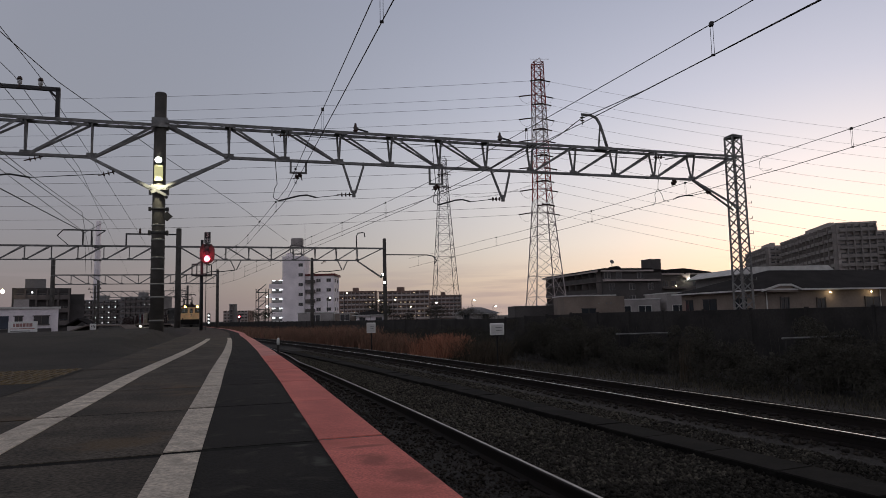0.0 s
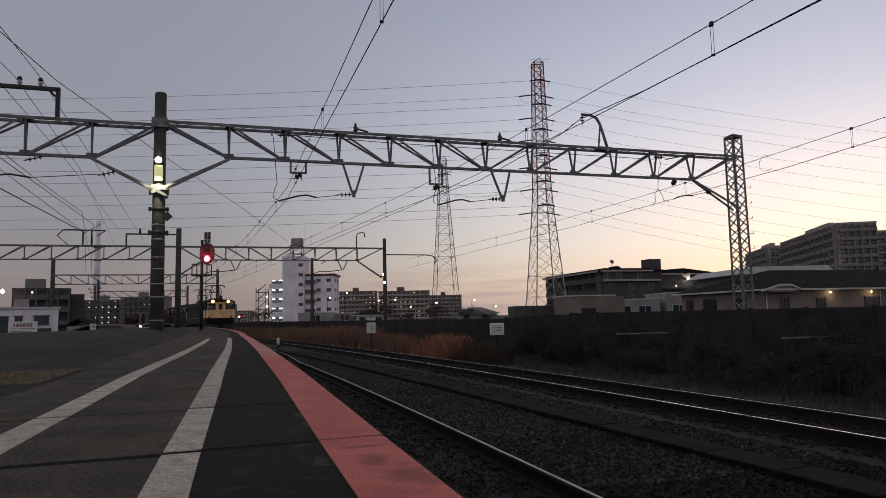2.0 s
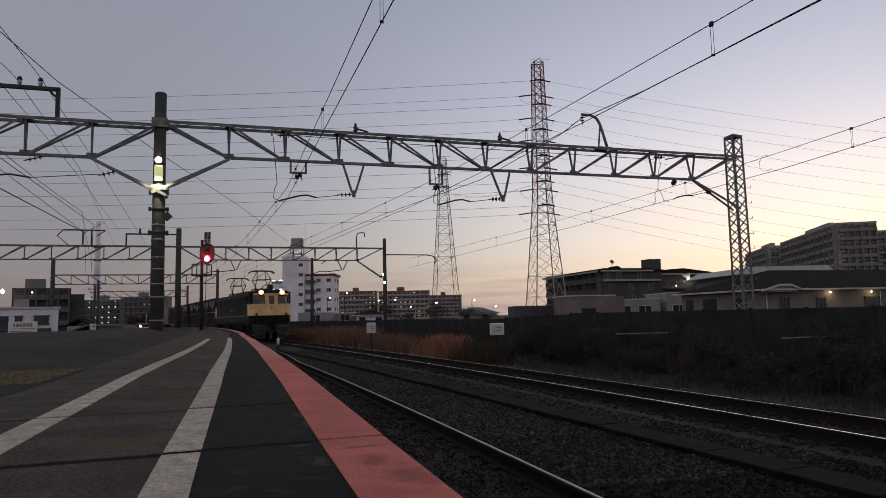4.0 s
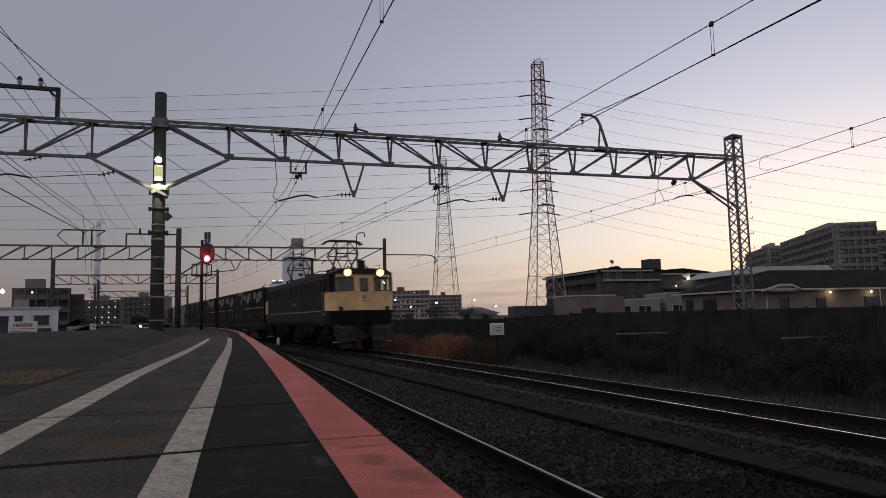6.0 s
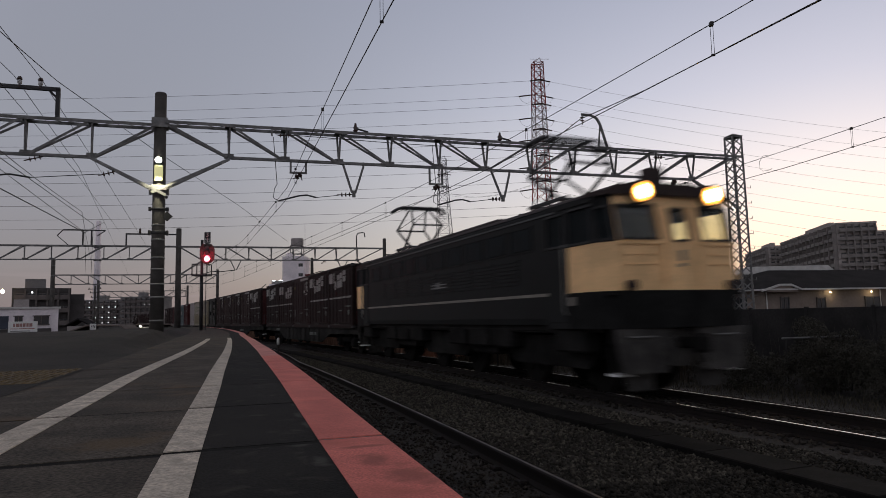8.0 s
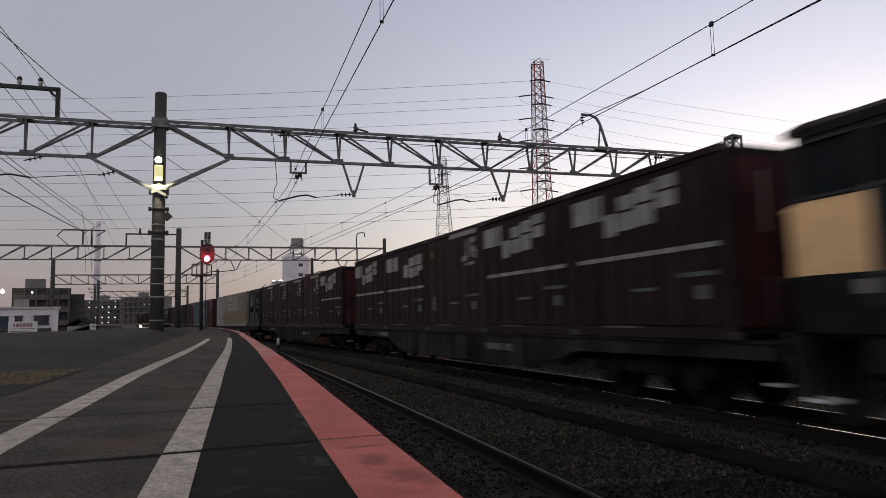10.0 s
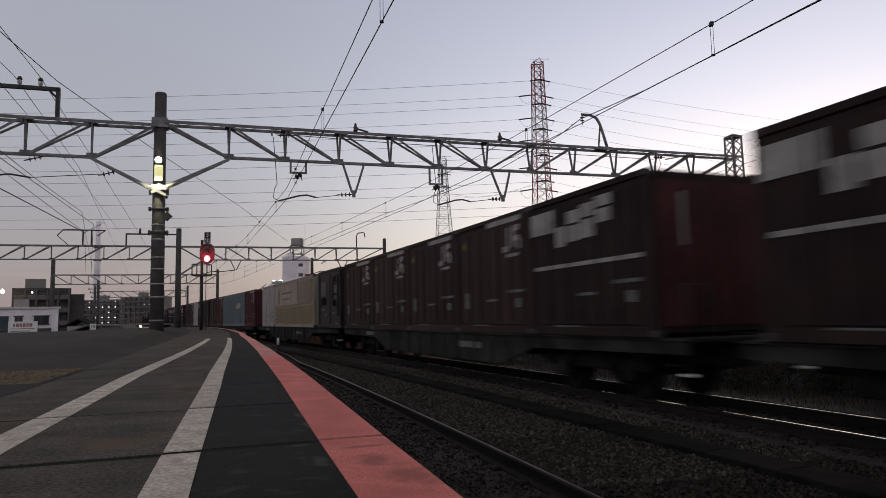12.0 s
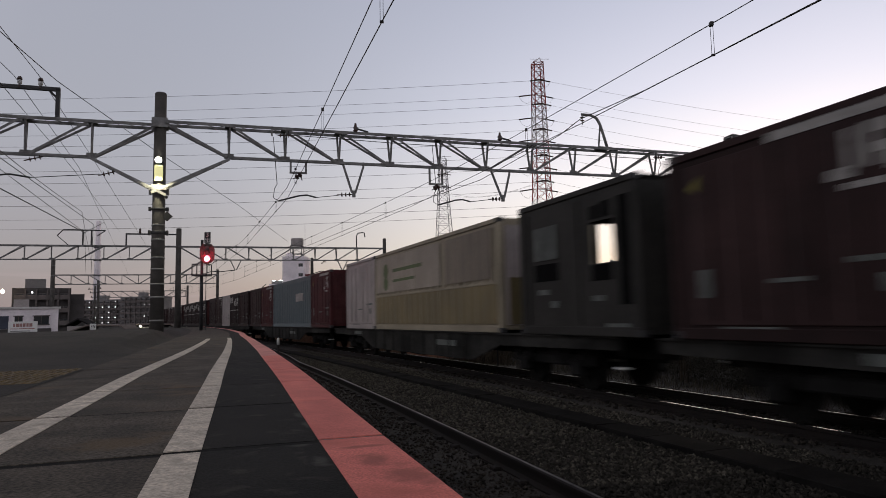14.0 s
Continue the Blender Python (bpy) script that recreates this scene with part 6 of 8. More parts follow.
WALL_GREY = material("grey_rendered_wall", (0.17, 0.165, 0.165), 0.85, vary=0.15, grain=4, blotch=0.25, bump=0.1)
WALL_TOWER = material("grey_brown_tower_tiles", (0.33, 0.30, 0.28), 0.85, vary=0.2, grain=5, blotch=0.3, bump=0.1)
BALCONY_TOWER = material("pale_tower_balcony", (0.205, 0.188, 0.175), 0.8, vary=0.15, grain=6, blotch=0.4, bump=0.1)
WALL_BROWN = material("brown_tiled_wall", (0.20, 0.135, 0.11), 0.85, vary=0.2, grain=5, blotch=0.3, bump=0.1)
WALL_DARK = material("dark_clad_wall", (0.068, 0.062, 0.060), 0.8, vary=0.2, grain=6, blotch=0.4, bump=0.1)
WALL_PALE = material("pale_siding", (0.30, 0.275, 0.265), 0.8, vary=0.14, grain=8, blotch=0.6, bump=0.1)
WALL_TAN = material("weathered_tan_siding", (0.14, 0.115, 0.10), 0.85, vary=0.18, grain=8, blotch=0.6, bump=0.1)
WALL_SAND = material("sand_rendered_wall", (0.185, 0.150, 0.125), 0.85, vary=0.15, grain=7, blotch=0.5, bump=0.1)
ROOF_TILE = material("dark_roof_tile", (0.021, 0.0195, 0.0195), 0.95, vary=0.25, grain=9, blotch=0.8, bump=0.3, spec=0.05)
ROOF_RED = material("dark_red_trim", (0.13, 0.03, 0.03), 0.7, vary=0.2)
FASCIA = material("white_fascia", (0.50, 0.49, 0.47), 0.7, vary=0.12)
BALCONY = material("balcony_concrete", (0.36, 0.31, 0.29), 0.85, vary=0.15, grain=5, blotch=0.4)
BALCONY_DARK = material("dark_balcony_panel", (0.12, 0.105, 0.10), 0.8, vary=0.2, grain=5, blotch=0.4)
FENCE_DARK = material("dark_fence_panel", (0.023, 0.0215, 0.0205), 0.9, vary=0.4, grain=14, blotch=1.1)


def block(b, name, x0, x1, y0, y1, z0, z1, mat, label="", bevel=0.0):
    return part(name, Mesh().box(((x0 + x1) / 2, (y0 + y1) / 2, (z0 + z1) / 2), (x1 - x0, y1 - y0, z1 - z0), bevel=bevel), mat, b, label)


def lamp_on(parent, p, r, mat, name="lamp"):
    part(name, Mesh().lathe((p[0], p[1], p[2] - r), [(r * 0.4, 0), (r, r * 0.6), (r, r * 1.3), (r * 0.3, r * 2)], 10), mat, parent, "glowing lamp")


def window_row(parent, n, storeys, x0, x1, z0, storey, y, w, h, mat, side=None, sill=True, lit=(), rails=None, depth=1.1):
    """Windows on a facade in the plane y (or x with side): each a pane with its frame. lit: (column, storey) with a lamp."""
    pitch = (x1 - x0) / n
    pane = Mesh().box((0, -0.02, 0), (w, 0.06, h)).data("window", GLASS)
    fr = Mesh()
    for a in (-1, 1):
        fr.box((a * (w / 2 + 0.03), -0.05, 0), (0.07, 0.10, h + 0.14)).box((0, -0.05, a * (h / 2 + 0.03)), (w, 0.10, 0.07))
    fr.box((0, -0.05, 0), (0.05, 0.09, h))
    frame_data = fr.data("frame", mat)
    bal = None
    if rails:
        bm = Mesh().box((0, -depth / 2, -h / 2 - 0.12), (pitch * 0.94, depth, 0.16)).box((0, -depth + 0.05, -h / 2 + 0.45), (pitch * 0.94, 0.08, 1.0))
        bm.box((pitch * 0.47, -depth / 2 - 0.1, 0.1), (0.34, depth + 0.2, storey))
        bal = bm.data("balcony", rails)
    for s in range(storeys):
        for i in range(n):
            c = Vector((x0 + (i + 0.5) * pitch, y, z0 + s * storey + storey * 0.52))
            m = Matrix.Translation(c)
            if side is not None:
                m = side @ m
            wob = part("window", pane, None, parent, m=m)
            part("frame", frame_data, None, wob)
            if bal:
                part("balcony", bal, None, parent, m=m)
            if (i, s) in lit:
                part("corridor_lamp", Mesh().box((pitch * 0.2, -0.16, h / 2 + 0.1), (0.7, 0.22, 0.32), bevel=0.05), LAMP_HALL if rails is BALCONY else LAMP_COOL, parent, "lit corridor lamp", m=m)


def at_building(x, y, ang):
    """Local +x runs along the facade, which faces local -y."""
    return Matrix.Translation((x, y, -0.5)) @ Matrix.Rotation(radians(ang), 4, "Z")


def white_flats():
    b = thing("apartment_building", at_building(-48.4, 200, 0), "white rendered apartment building with a stair tower and water tank", "apartment building")
    t = block(b, "stair_tower", 0, 6.6, 0, 8, 0, 20.9, WALL_WHITE)
    window_row(t, 1, 6, 4.2, 6.8, 1.9, 2.95, 0, 1.15, 0.85, WALL_GREY)
    w = block(b, "wall", 6.6, 15.1, 1.5, 12, 0, 14.9, WALL_WHITE)
    block(b, "roof_band", 6.4, 15.6, 1.2, 12.3, 14.9, 15.5, ROOF_RED, "dark red roof band")
    window_row(w, 2, 5, 9.0, 15.2, 0.4, 2.9, 1.5, 1.2, 0.9, WALL_PALE)
    for s in range(5):
        block(w, "balcony", 6.8, 9.6, 0.5, 1.5, 1.0 + s * 2.9, 2.05 + s * 2.9, BALCONY_DARK)
    side = Matrix.Translation((15.1, 1.5, 0)) @ Matrix.Rotation(radians(90), 4, "Z")
    window_row(w, 2, 5, 0.5, 10, 0.4, 2.9, 0, 1.2, 0.9, WALL_PALE, side=side)
    # wing with lit access corridors, running back
    k = block(b, "corridor_wing", -4.8, -0.05, 6, 34, 0, 14.0, WALL_GREY)
    for s in range(5):
        block(k, "corridor_slab", -5.2, 0.0, 4.6, 6.0, 0.1 + s * 2.85, 0.35 + s * 2.85, WALL_WHITE)
        block(k, "parapet", -5.2, 0.0, 4.55, 4.65, 0.35 + s * 2.85, 1.45 + s * 2.85, WALL_WHITE)
        for i in range(2):
            block(k, "corridor_lamp", -4.4 + i * 2.2, -3.5 + i * 2.2, 5.0, 5.4, 2.40 + s * 2.85, 2.72 + s * 2.85, LAMP_COOL, "lit corridor lamp")
    # tank on its frame
    fr = Mesh()
    for x in (2.0, 5.4):
        for y in (2.0, 5.0):
            fr.bar((x, y, 20.5), (x, y, 24.4), 0.22)
    for z in (21.8, 24.3):
        fr.bar((2, 2, z), (5.4, 2, z), 0.16).bar((2, 5, z), (5.4, 5, z), 0.16).bar((2, 2, z), (2, 5, z), 0.16).bar((5.4, 2, z), (5.4, 5, z), 0.16)
    fr.bar((2, 2, 21.8), (5.4, 2, 24.3), 0.1).bar((5.4, 2, 21.8), (2, 2, 24.3), 0.1)
    f = part("tank_frame", fr, GREY_STEEL, b)
    part("water_tank", Mesh().lathe((3.7, 3.5, 24.5), [(1.85, 0), (1.9, 0.1), (1.9, 1.9), (1.7, 2.15), (0.4, 2.3)], 20), WALL_PALE, f, "round pale grey water tank")
    part("antenna", Mesh().rod((6.2, 3, 20.5), (6.2, 3, 31.5), 0.06, 0.03, 6), GREY_STEEL, b)
    block(b, "tower_parapet", 0.9, 2.4, 1, 4, 20.9, 21.9, WALL_WHITE)
    # steel escape stair beside the wing
    es = Mesh()
    for x in (-9.0, -6.0):
        for y in (4.0, 7.0):
            es.bar((x, y, 0), (x, y, 11.5), 0.2)
    for s in range(4):
        z = 2.6 + s * 2.6
        es.box((-7.5, 5.5, z), (3.1, 3.0, 0.15)).bar((-9.0, 4.0, z), (-6.0, 4.0, z + 2.4), 0.2)
        es.bar((-9.0, 4.0, z + 1), (-6.0, 4.0, z + 1), 0.07)
    part("escape_stair", es, STEEL_DARK, b, "dark steel escape stair")
    for s in range(3):
        lamp_on(b, (-5.6, 3.8, 3.2 + s * 2.9), 0.35, LAMP_COOL)


def slab_block(x, y, ang, w, d, h, storeys, bays, mat, rails, label, lit=(), side_bays=0, roof=True, wh=1.5):
    b = thing("apartment_building", at_building(x, y, ang), label, "apartment building", "far apartment buildings")
    wall = block(b, "wall", 0, w, 0, d, 0, h, mat)
    window_row(wall, bays, storeys, 0.4, w - 0.4, 0.2, (h - 0.4) / storeys, 0, w / bays * 0.6, wh, BALCONY_DARK, lit=lit, rails=rails)
    if side_bays:
        side = Matrix.Translation((0, d, 0)) @ Matrix.Rotation(radians(-90), 4, "Z")
        window_row(wall, side_bays, storeys, 0.4, d - 0.4, 0.2, (h - 0.4) / storeys, 0, d / side_bays * 0.55, wh, BALCONY_DARK, side=side, rails=rails)
    if roof:
        block(b, "parapet", -0.25, w + 0.25, -0.25, d + 0.25, h, h + 0.6, mat)
        block(b, "lift_house", w * 0.35, w * 0.5, d * 0.3, d * 0.7, h + 0.6, h + 3.0, mat)
    return b


white_flats()
rl = random.Random(11)
slab_block(-67.5, 430, 0, 23.5, 12, 18.6, 6, 9, WALL_BROWN, BALCONY, "brown apartment block with stacked pale balconies", lit={(rl.randrange(9), rl.randrange(6)) for _ in range(16)})
slab_block(-39.2, 400, 1, 30.5, 12, 17.0, 6, 11, WALL_BROWN, BALCONY, "brown apartment block with stacked pale balconies", lit={(rl.randrange(11), rl.randrange(6)) for _ in range(22)})
slab_block(-141.9, 430, 0, 16.2, 12, 8.4, 4, 7, WALL_BROWN, BALCONY, "low brown apartment block beyond the curve", lit={(1, 1), (4, 2)}, roof=False)
slab_block(-106, 330, 0, 2.6, 4, 10.2, 4, 1, WALL_GREY, BALCONY_DARK, "narrow dark stair block far down the line", roof=False)
slab_block(-11, 500, 0, 24, 12, 17.0, 6, 8, WALL_BROWN, BALCONY, "distant brown apartment block with balconies", lit={(3, 2)})
slab_block(-196, 358, 0, 25, 12, 14.3, 5, 7, WALL_GREY, BALCONY_DARK, "grey apartment block with bright access corridors", lit={(i, s) for i in range(7) for s in range(5) if rl.random() < 0.55})
slab_block(-169.5, 350, 0, 22, 12, 15.2, 5, 8, WALL_GREY, BALCONY_DARK, "grey apartment block with dark balconies", lit={(4, 1), (5, 3), (4, 3), (5, 1)})
slab_block(127.8, 215, -12, 11.5, 64, 28.5, 10, 5, WALL_TOWER, BALCONY_TOWER, "tall grey-brown apartment tower block with recessed balconies", side_bays=14)
slab_block(142.0, 290, -12, 12, 42, 28.6, 10, 5, WALL_TOWER, BALCONY_TOWER, "tall grey-brown apartment block behind another", side_bays=10)
slab_block(150.0, 238, -12, 18, 30, 28.2, 10, 5, WALL_TOWER, BALCONY_TOWER, "tall grey-brown apartment block with recessed balconies", side_bays=6)


def dark_hall():
    """Three storeys, its corner towards the line: a balconied side runs back, the front has pale ledges."""
    b = thing("apartment_building", at_building(39.3, 165, 15), "dark three-storey building with pale ledges and a stair tower", "building")
    w = block(b, "wall", 0, 16.6, 0, 32, 0, 12.0, WALL_DARK)
    part("roof", Mesh().prism([(-1.6, 12.0), (17.0, 12.0), (17.0, 12.35), (12, 12.75), (0, 12.75), (-1.6, 12.3)], "y", -0.6, 33), ROOF_TILE, b)
    part("eave", Mesh().box((6.5, -0.72, 12.12), (14.6, 0.22, 0.42)).box((-1.7, 16.2, 12.0), (0.22, 33.6, 0.42)), BALCONY, b, "pale eave band")
    part("roof_hatch", Mesh().prism([(3.6, 12.75), (6.8, 12.75), (5.6, 13.5), (4.8, 13.5)], "y", 2, 5), ROOF_TILE, b)
    part("ledge", Mesh().box((7.8, -0.5, 9.75), (15.6, 1.0, 0.5)), BALCONY, b, "pale balcony ledge")
    for z, xs in ((11.0, (1.3, 4.4, 10.4)), (8.15, (2.4, 8.0, 13.3)), (5.2, (2.4, 8.0, 13.3))):
        for x in xs:
            g = block(w, "window", x - 0.75, x + 0.75, -0.04, 0.05, z - 0.75, z + 0.75, GLASS)
            fr = Mesh()
            for a in (-0.78, 0, 0.78):
                fr.box((x + a, -0.07, z), (0.10, 0.14, 1.6))
            fr.box((x, -0.07, z - 0.78), (1.6, 0.14, 0.1)).box((x, -0.07, z + 0.78), (1.6, 0.14, 0.1))
            part("frame", fr, WALL_GREY, g)
    # balconies along the receding side
    for s in range(4):
        z = 0.6 + s * 2.9
        block(w, "balcony_slab", -1.5, 0, 0.5, 31.5, z, z + 0.25, BALCONY_DARK)
        block(w, "balcony_panel", -1.5, -1.38, 0.5, 31.5, z + 0.25, z + 1.25, WALL_DARK)
        for k in range(9):
            block(w, "balcony_partition", -1.45, 0, 0.6 + k * 3.8, 0.75 + k * 3.8, z + 0.25, z + 2.85, BALCONY_DARK)
            if k < 8:
                block(w, "balcony_window", -0.05, 0.02, 1.5 + k * 3.8, 3.6 + k * 3.8, z + 0.3, z + 2.3, GLASS)
    block(b, "stair_tower", 14.0, 17.2, 1, 5, 12.0, 15.2, WALL_DARK)
    w2 = block(b, "wing_wall", 16.6, 32.0, 3, 18, 0, 11.6, WALL_DARK)
    part("wing_roof", Mesh().prism([(16.6, 12.3), (24.5, 12.9), (33.0, 11.9), (33.0, 11.5), (16.6, 11.5)], "y", 2.2, 19), ROOF_TILE, b)
    part("wing_eave", Mesh().box((20.5, 2.1, 11.4), (8.0, 0.25, 0.4)).box((29.0, 2.1, 11.4), (7.6, 0.25, 0.4)), BALCONY, b, "pale eave band")
    block(w2, "wing_ledge", 18, 25, 1.6, 3, 7.6, 8.0, BALCONY_DARK)
    part("eave_bracket", Mesh().prism([(23.6, 11.3), (26.4, 11.3), (26.0, 10.2), (24.2, 10.6)], "y", 2.0, 2.9), BALCONY, b)
    for x in (19.5, 22.0, 28.5, 30.5):
        for z in (5.2, 8.9):
            g = block(w2, "window", x - 0.7, x + 0.7, 2.95, 3.05, z - 0.7, z + 0.7, GLASS)
            part("frame", Mesh().box((x, 2.93, z + 0.75), (1.6, 0.12, 0.1)).box((x, 2.93, z - 0.75), (1.6, 0.12, 0.1)).box((x, 2.93, z), (0.1, 0.12, 1.5)), BALCONY_DARK, g)
    lamp_on(b, (25.6, 1.7, 10.0), 0.30, LAMP_WHITE)
    lamp_on(b, (21.6, 1.4, 8.3), 0.16, LAMP_WARM)
    dish = Mesh().lathe((0, 0, 0), [(0.05, 0), (0.36, 0.05), (0.55, 0.14)], 14)
    part("satellite_dish", dish, GALV, b, m=Matrix.Translation((4.4, 3, 14.6)) @ Matrix.Rotation(radians(70), 4, "X"))
    part("dish_post", Mesh().rod((4.4, 3, 12.7), (4.4, 3, 14.6), 0.07, n=6), GALV, b)


def flat_house(x, y, w, d, h, mat, label, wins=2, coping=True):
    b = thing("house", at_building(x, y, 4), label, "house", "trackside houses")
    wall = block(b, "wall", 0, w, 0, d, 0, h, mat)
    if coping:
        block(b, "coping", -0.1, w + 0.1, -0.1, d + 0.1, h, h + 0.12, FASCIA)
    if wins:
        window_row(wall, wins, 1, 0.6, w - 0.6, 0.7, 2.6, 0, 1.5, 1.0, FASCIA)
    return b


def hip_house(x, y, ang, w, d, eave, ridge, label, wall_mat, wins, lamps=(), roof_mat=None):
    b = thing("house", at_building(x, y, ang), label, "house", "trackside houses")
    wall = block(b, "wall", 0, w, 0, d, 0, eave, wall_mat)
    o = 0.55
    v = [(-o, -o, eave), (w + o, -o, eave), (w + o, d + o, eave), (-o, d + o, eave), (d / 2, d / 2, ridge), (w - d / 2, d / 2, ridge)]
    part("roof", Mesh().add(v, [(0, 1, 5, 4), (1, 2, 5), (2, 3, 4, 5), (3, 0, 4), (3, 2, 1, 0)]), roof_mat or ROOF_TILE, b, "hipped roof")
    part("gutter", Mesh().box((w / 2, -o - 0.04, eave - 0.04), (w + 2 * o, 0.10, 0.12)).box((-o - 0.04, d / 2, eave - 0.04), (0.10, d + 2 * o, 0.12)), FASCIA, b, "pale gutter")
    for k, (xc, ww, hh, zz) in enumerate(wins):
        wn_ = part("window", Mesh().box((xc, -0.02, zz), (ww, 0.06, hh)), GLASS, wall)
        part("frame", Mesh().box((xc - ww / 2, -0.05, zz), (0.07, 0.1, hh + 0.12)).box((xc + ww / 2, -0.05, zz), (0.07, 0.1, hh + 0.12)).box((xc, -0.05, zz + hh / 2), (ww, 0.1, 0.07)).box((xc, -0.05, zz - hh / 2), (ww, 0.1, 0.07)).box((xc, -0.05, zz), (0.05, 0.08, hh)), WALL_DARK, wn_)
    for xc in (0.15, w * 0.5, w - 0.15):
        part("downpipe", Mesh().rod((xc, -0.08, 0), (xc, -0.08, eave - 0.1), 0.04, n=6), FASCIA, b)
    for xc, zc in lamps:
        lamp_on(b, (xc, -0.2, zc), 0.06, LAMP_WARM, "wall_lamp")
        l = new("wall_lamp_glow", bpy.data.lights.new("wall_lamp_glow", "POINT"))
        l.data.energy, l.data.color, l.data.shadow_soft_size = 9, (1.0, 0.78, 0.45), 0.08
        l.location = b.matrix_basis @ Vector((xc, -0.5, zc - 0.1))
    return b


dark_hall()
garage = flat_house(13.4, 75, 5.9, 5, 3.75, WALL_SAND, "low beige flat-roofed garage with a ribbon window", 0)
gw = block(garage, "window", 2.0, 3.6, -0.04, 0.04, 1.55, 2.35, GLASS)
part("frame", Mesh().box((2.8, -0.06, 2.39), (1.7, 0.1, 0.07)).box((2.8, -0.06, 1.95), (0.06, 0.1, 0.8)).box((2.8, -0.06, 1.52), (1.7, 0.1, 0.07)), WALL_DARK, gw)
for x in (3.9, 4.8, 5.3):
    block(garage, "vent", x, x + 0.14, -0.06, 0.02, 2.85, 2.99, GALV)
block(garage, "annex", 5.95, 7.0, 0.2, 4, 0, 3.7, WALL_SAND)
flat_house(19.4, 79, 6.2, 6, 3.3, WALL_PALE, "low pale flat-roofed house", 2)
flat_house(26.4, 79.5, 2.9, 7, 3.95, WALL_PALE, "small white flat-roofed house", 1)
front = hip_house(23.9, 50, 16, 22, 10, 3.33, 5.1, "single-storey sand-coloured house with dark hipped roof and lit lamps", WALL_SAND, [(1.8, 0.75, 1.0, 2.2), (5.2, 0.8, 2.0, 1.6), (10.3, 1.6, 1.9, 1.7), (15, 1.5, 1.3, 2.0)], [(6.0, 3.04), (10.0, 3.04)])
part("porch_gable", Mesh().prism([(-0.75, 3.26), (0.9, 3.70), (1.9, 3.70), (2.9, 3.32), (2.9, 3.20), (1.9, 3.56), (0.9, 3.56), (-0.75, 3.12)], "y", -0.74, -0.62), FASCIA, front, "pale gable board")
part("porch_wall", Mesh().prism([(-0.4, 3.1), (2.6, 3.1), (1.9, 3.54), (0.9, 3.54)], "y", -0.62, -0.02), WALL_SAND, front)
for y, ww in ((2.6, 1.5), (6.2, 1.7), (8.9, 1.0)):
    sw = block(front, "side_window", -0.04, 0.04, y - ww / 2, y + ww / 2, 1.55, 2.75, GLASS)
    part("frame", Mesh().box((-0.05, y, 2.78), (0.1, ww, 0.07)).box((-0.05, y, 1.52), (0.1, ww, 0.07)).box((-0.05, y, 2.15), (0.08, 0.06, 1.2)), WALL_DARK, sw)
flat_house(8.6, 82, 6.4, 5, 2.9, WALL_DARK, "low dark shed beside the garage", 0, False)
big = thing("hall", at_building(32.5, 72, 4), "long low hall with a pale metal roof edge", "building")
block(big, "wall", 0, 10, 0, 12, 0, 5.6, WALL_GREY)
part("roof", Mesh().prism([(-1.2, 5.6), (0.5, 6.4), (9.2, 6.45), (10.2, 5.6)], "y", -0.4, 12.4), FASCIA, big, "pale metal roof")


SHUTTER_BLUE = material("dark_blue_shutter", (0.05, 0.06, 0.085), 0.7, vary=0.2, grain=12)
SIGN_BROWN = material("faded_brown_sign_paint", (0.30, 0.17, 0.155), 0.7, vary=0.2, grain=12)


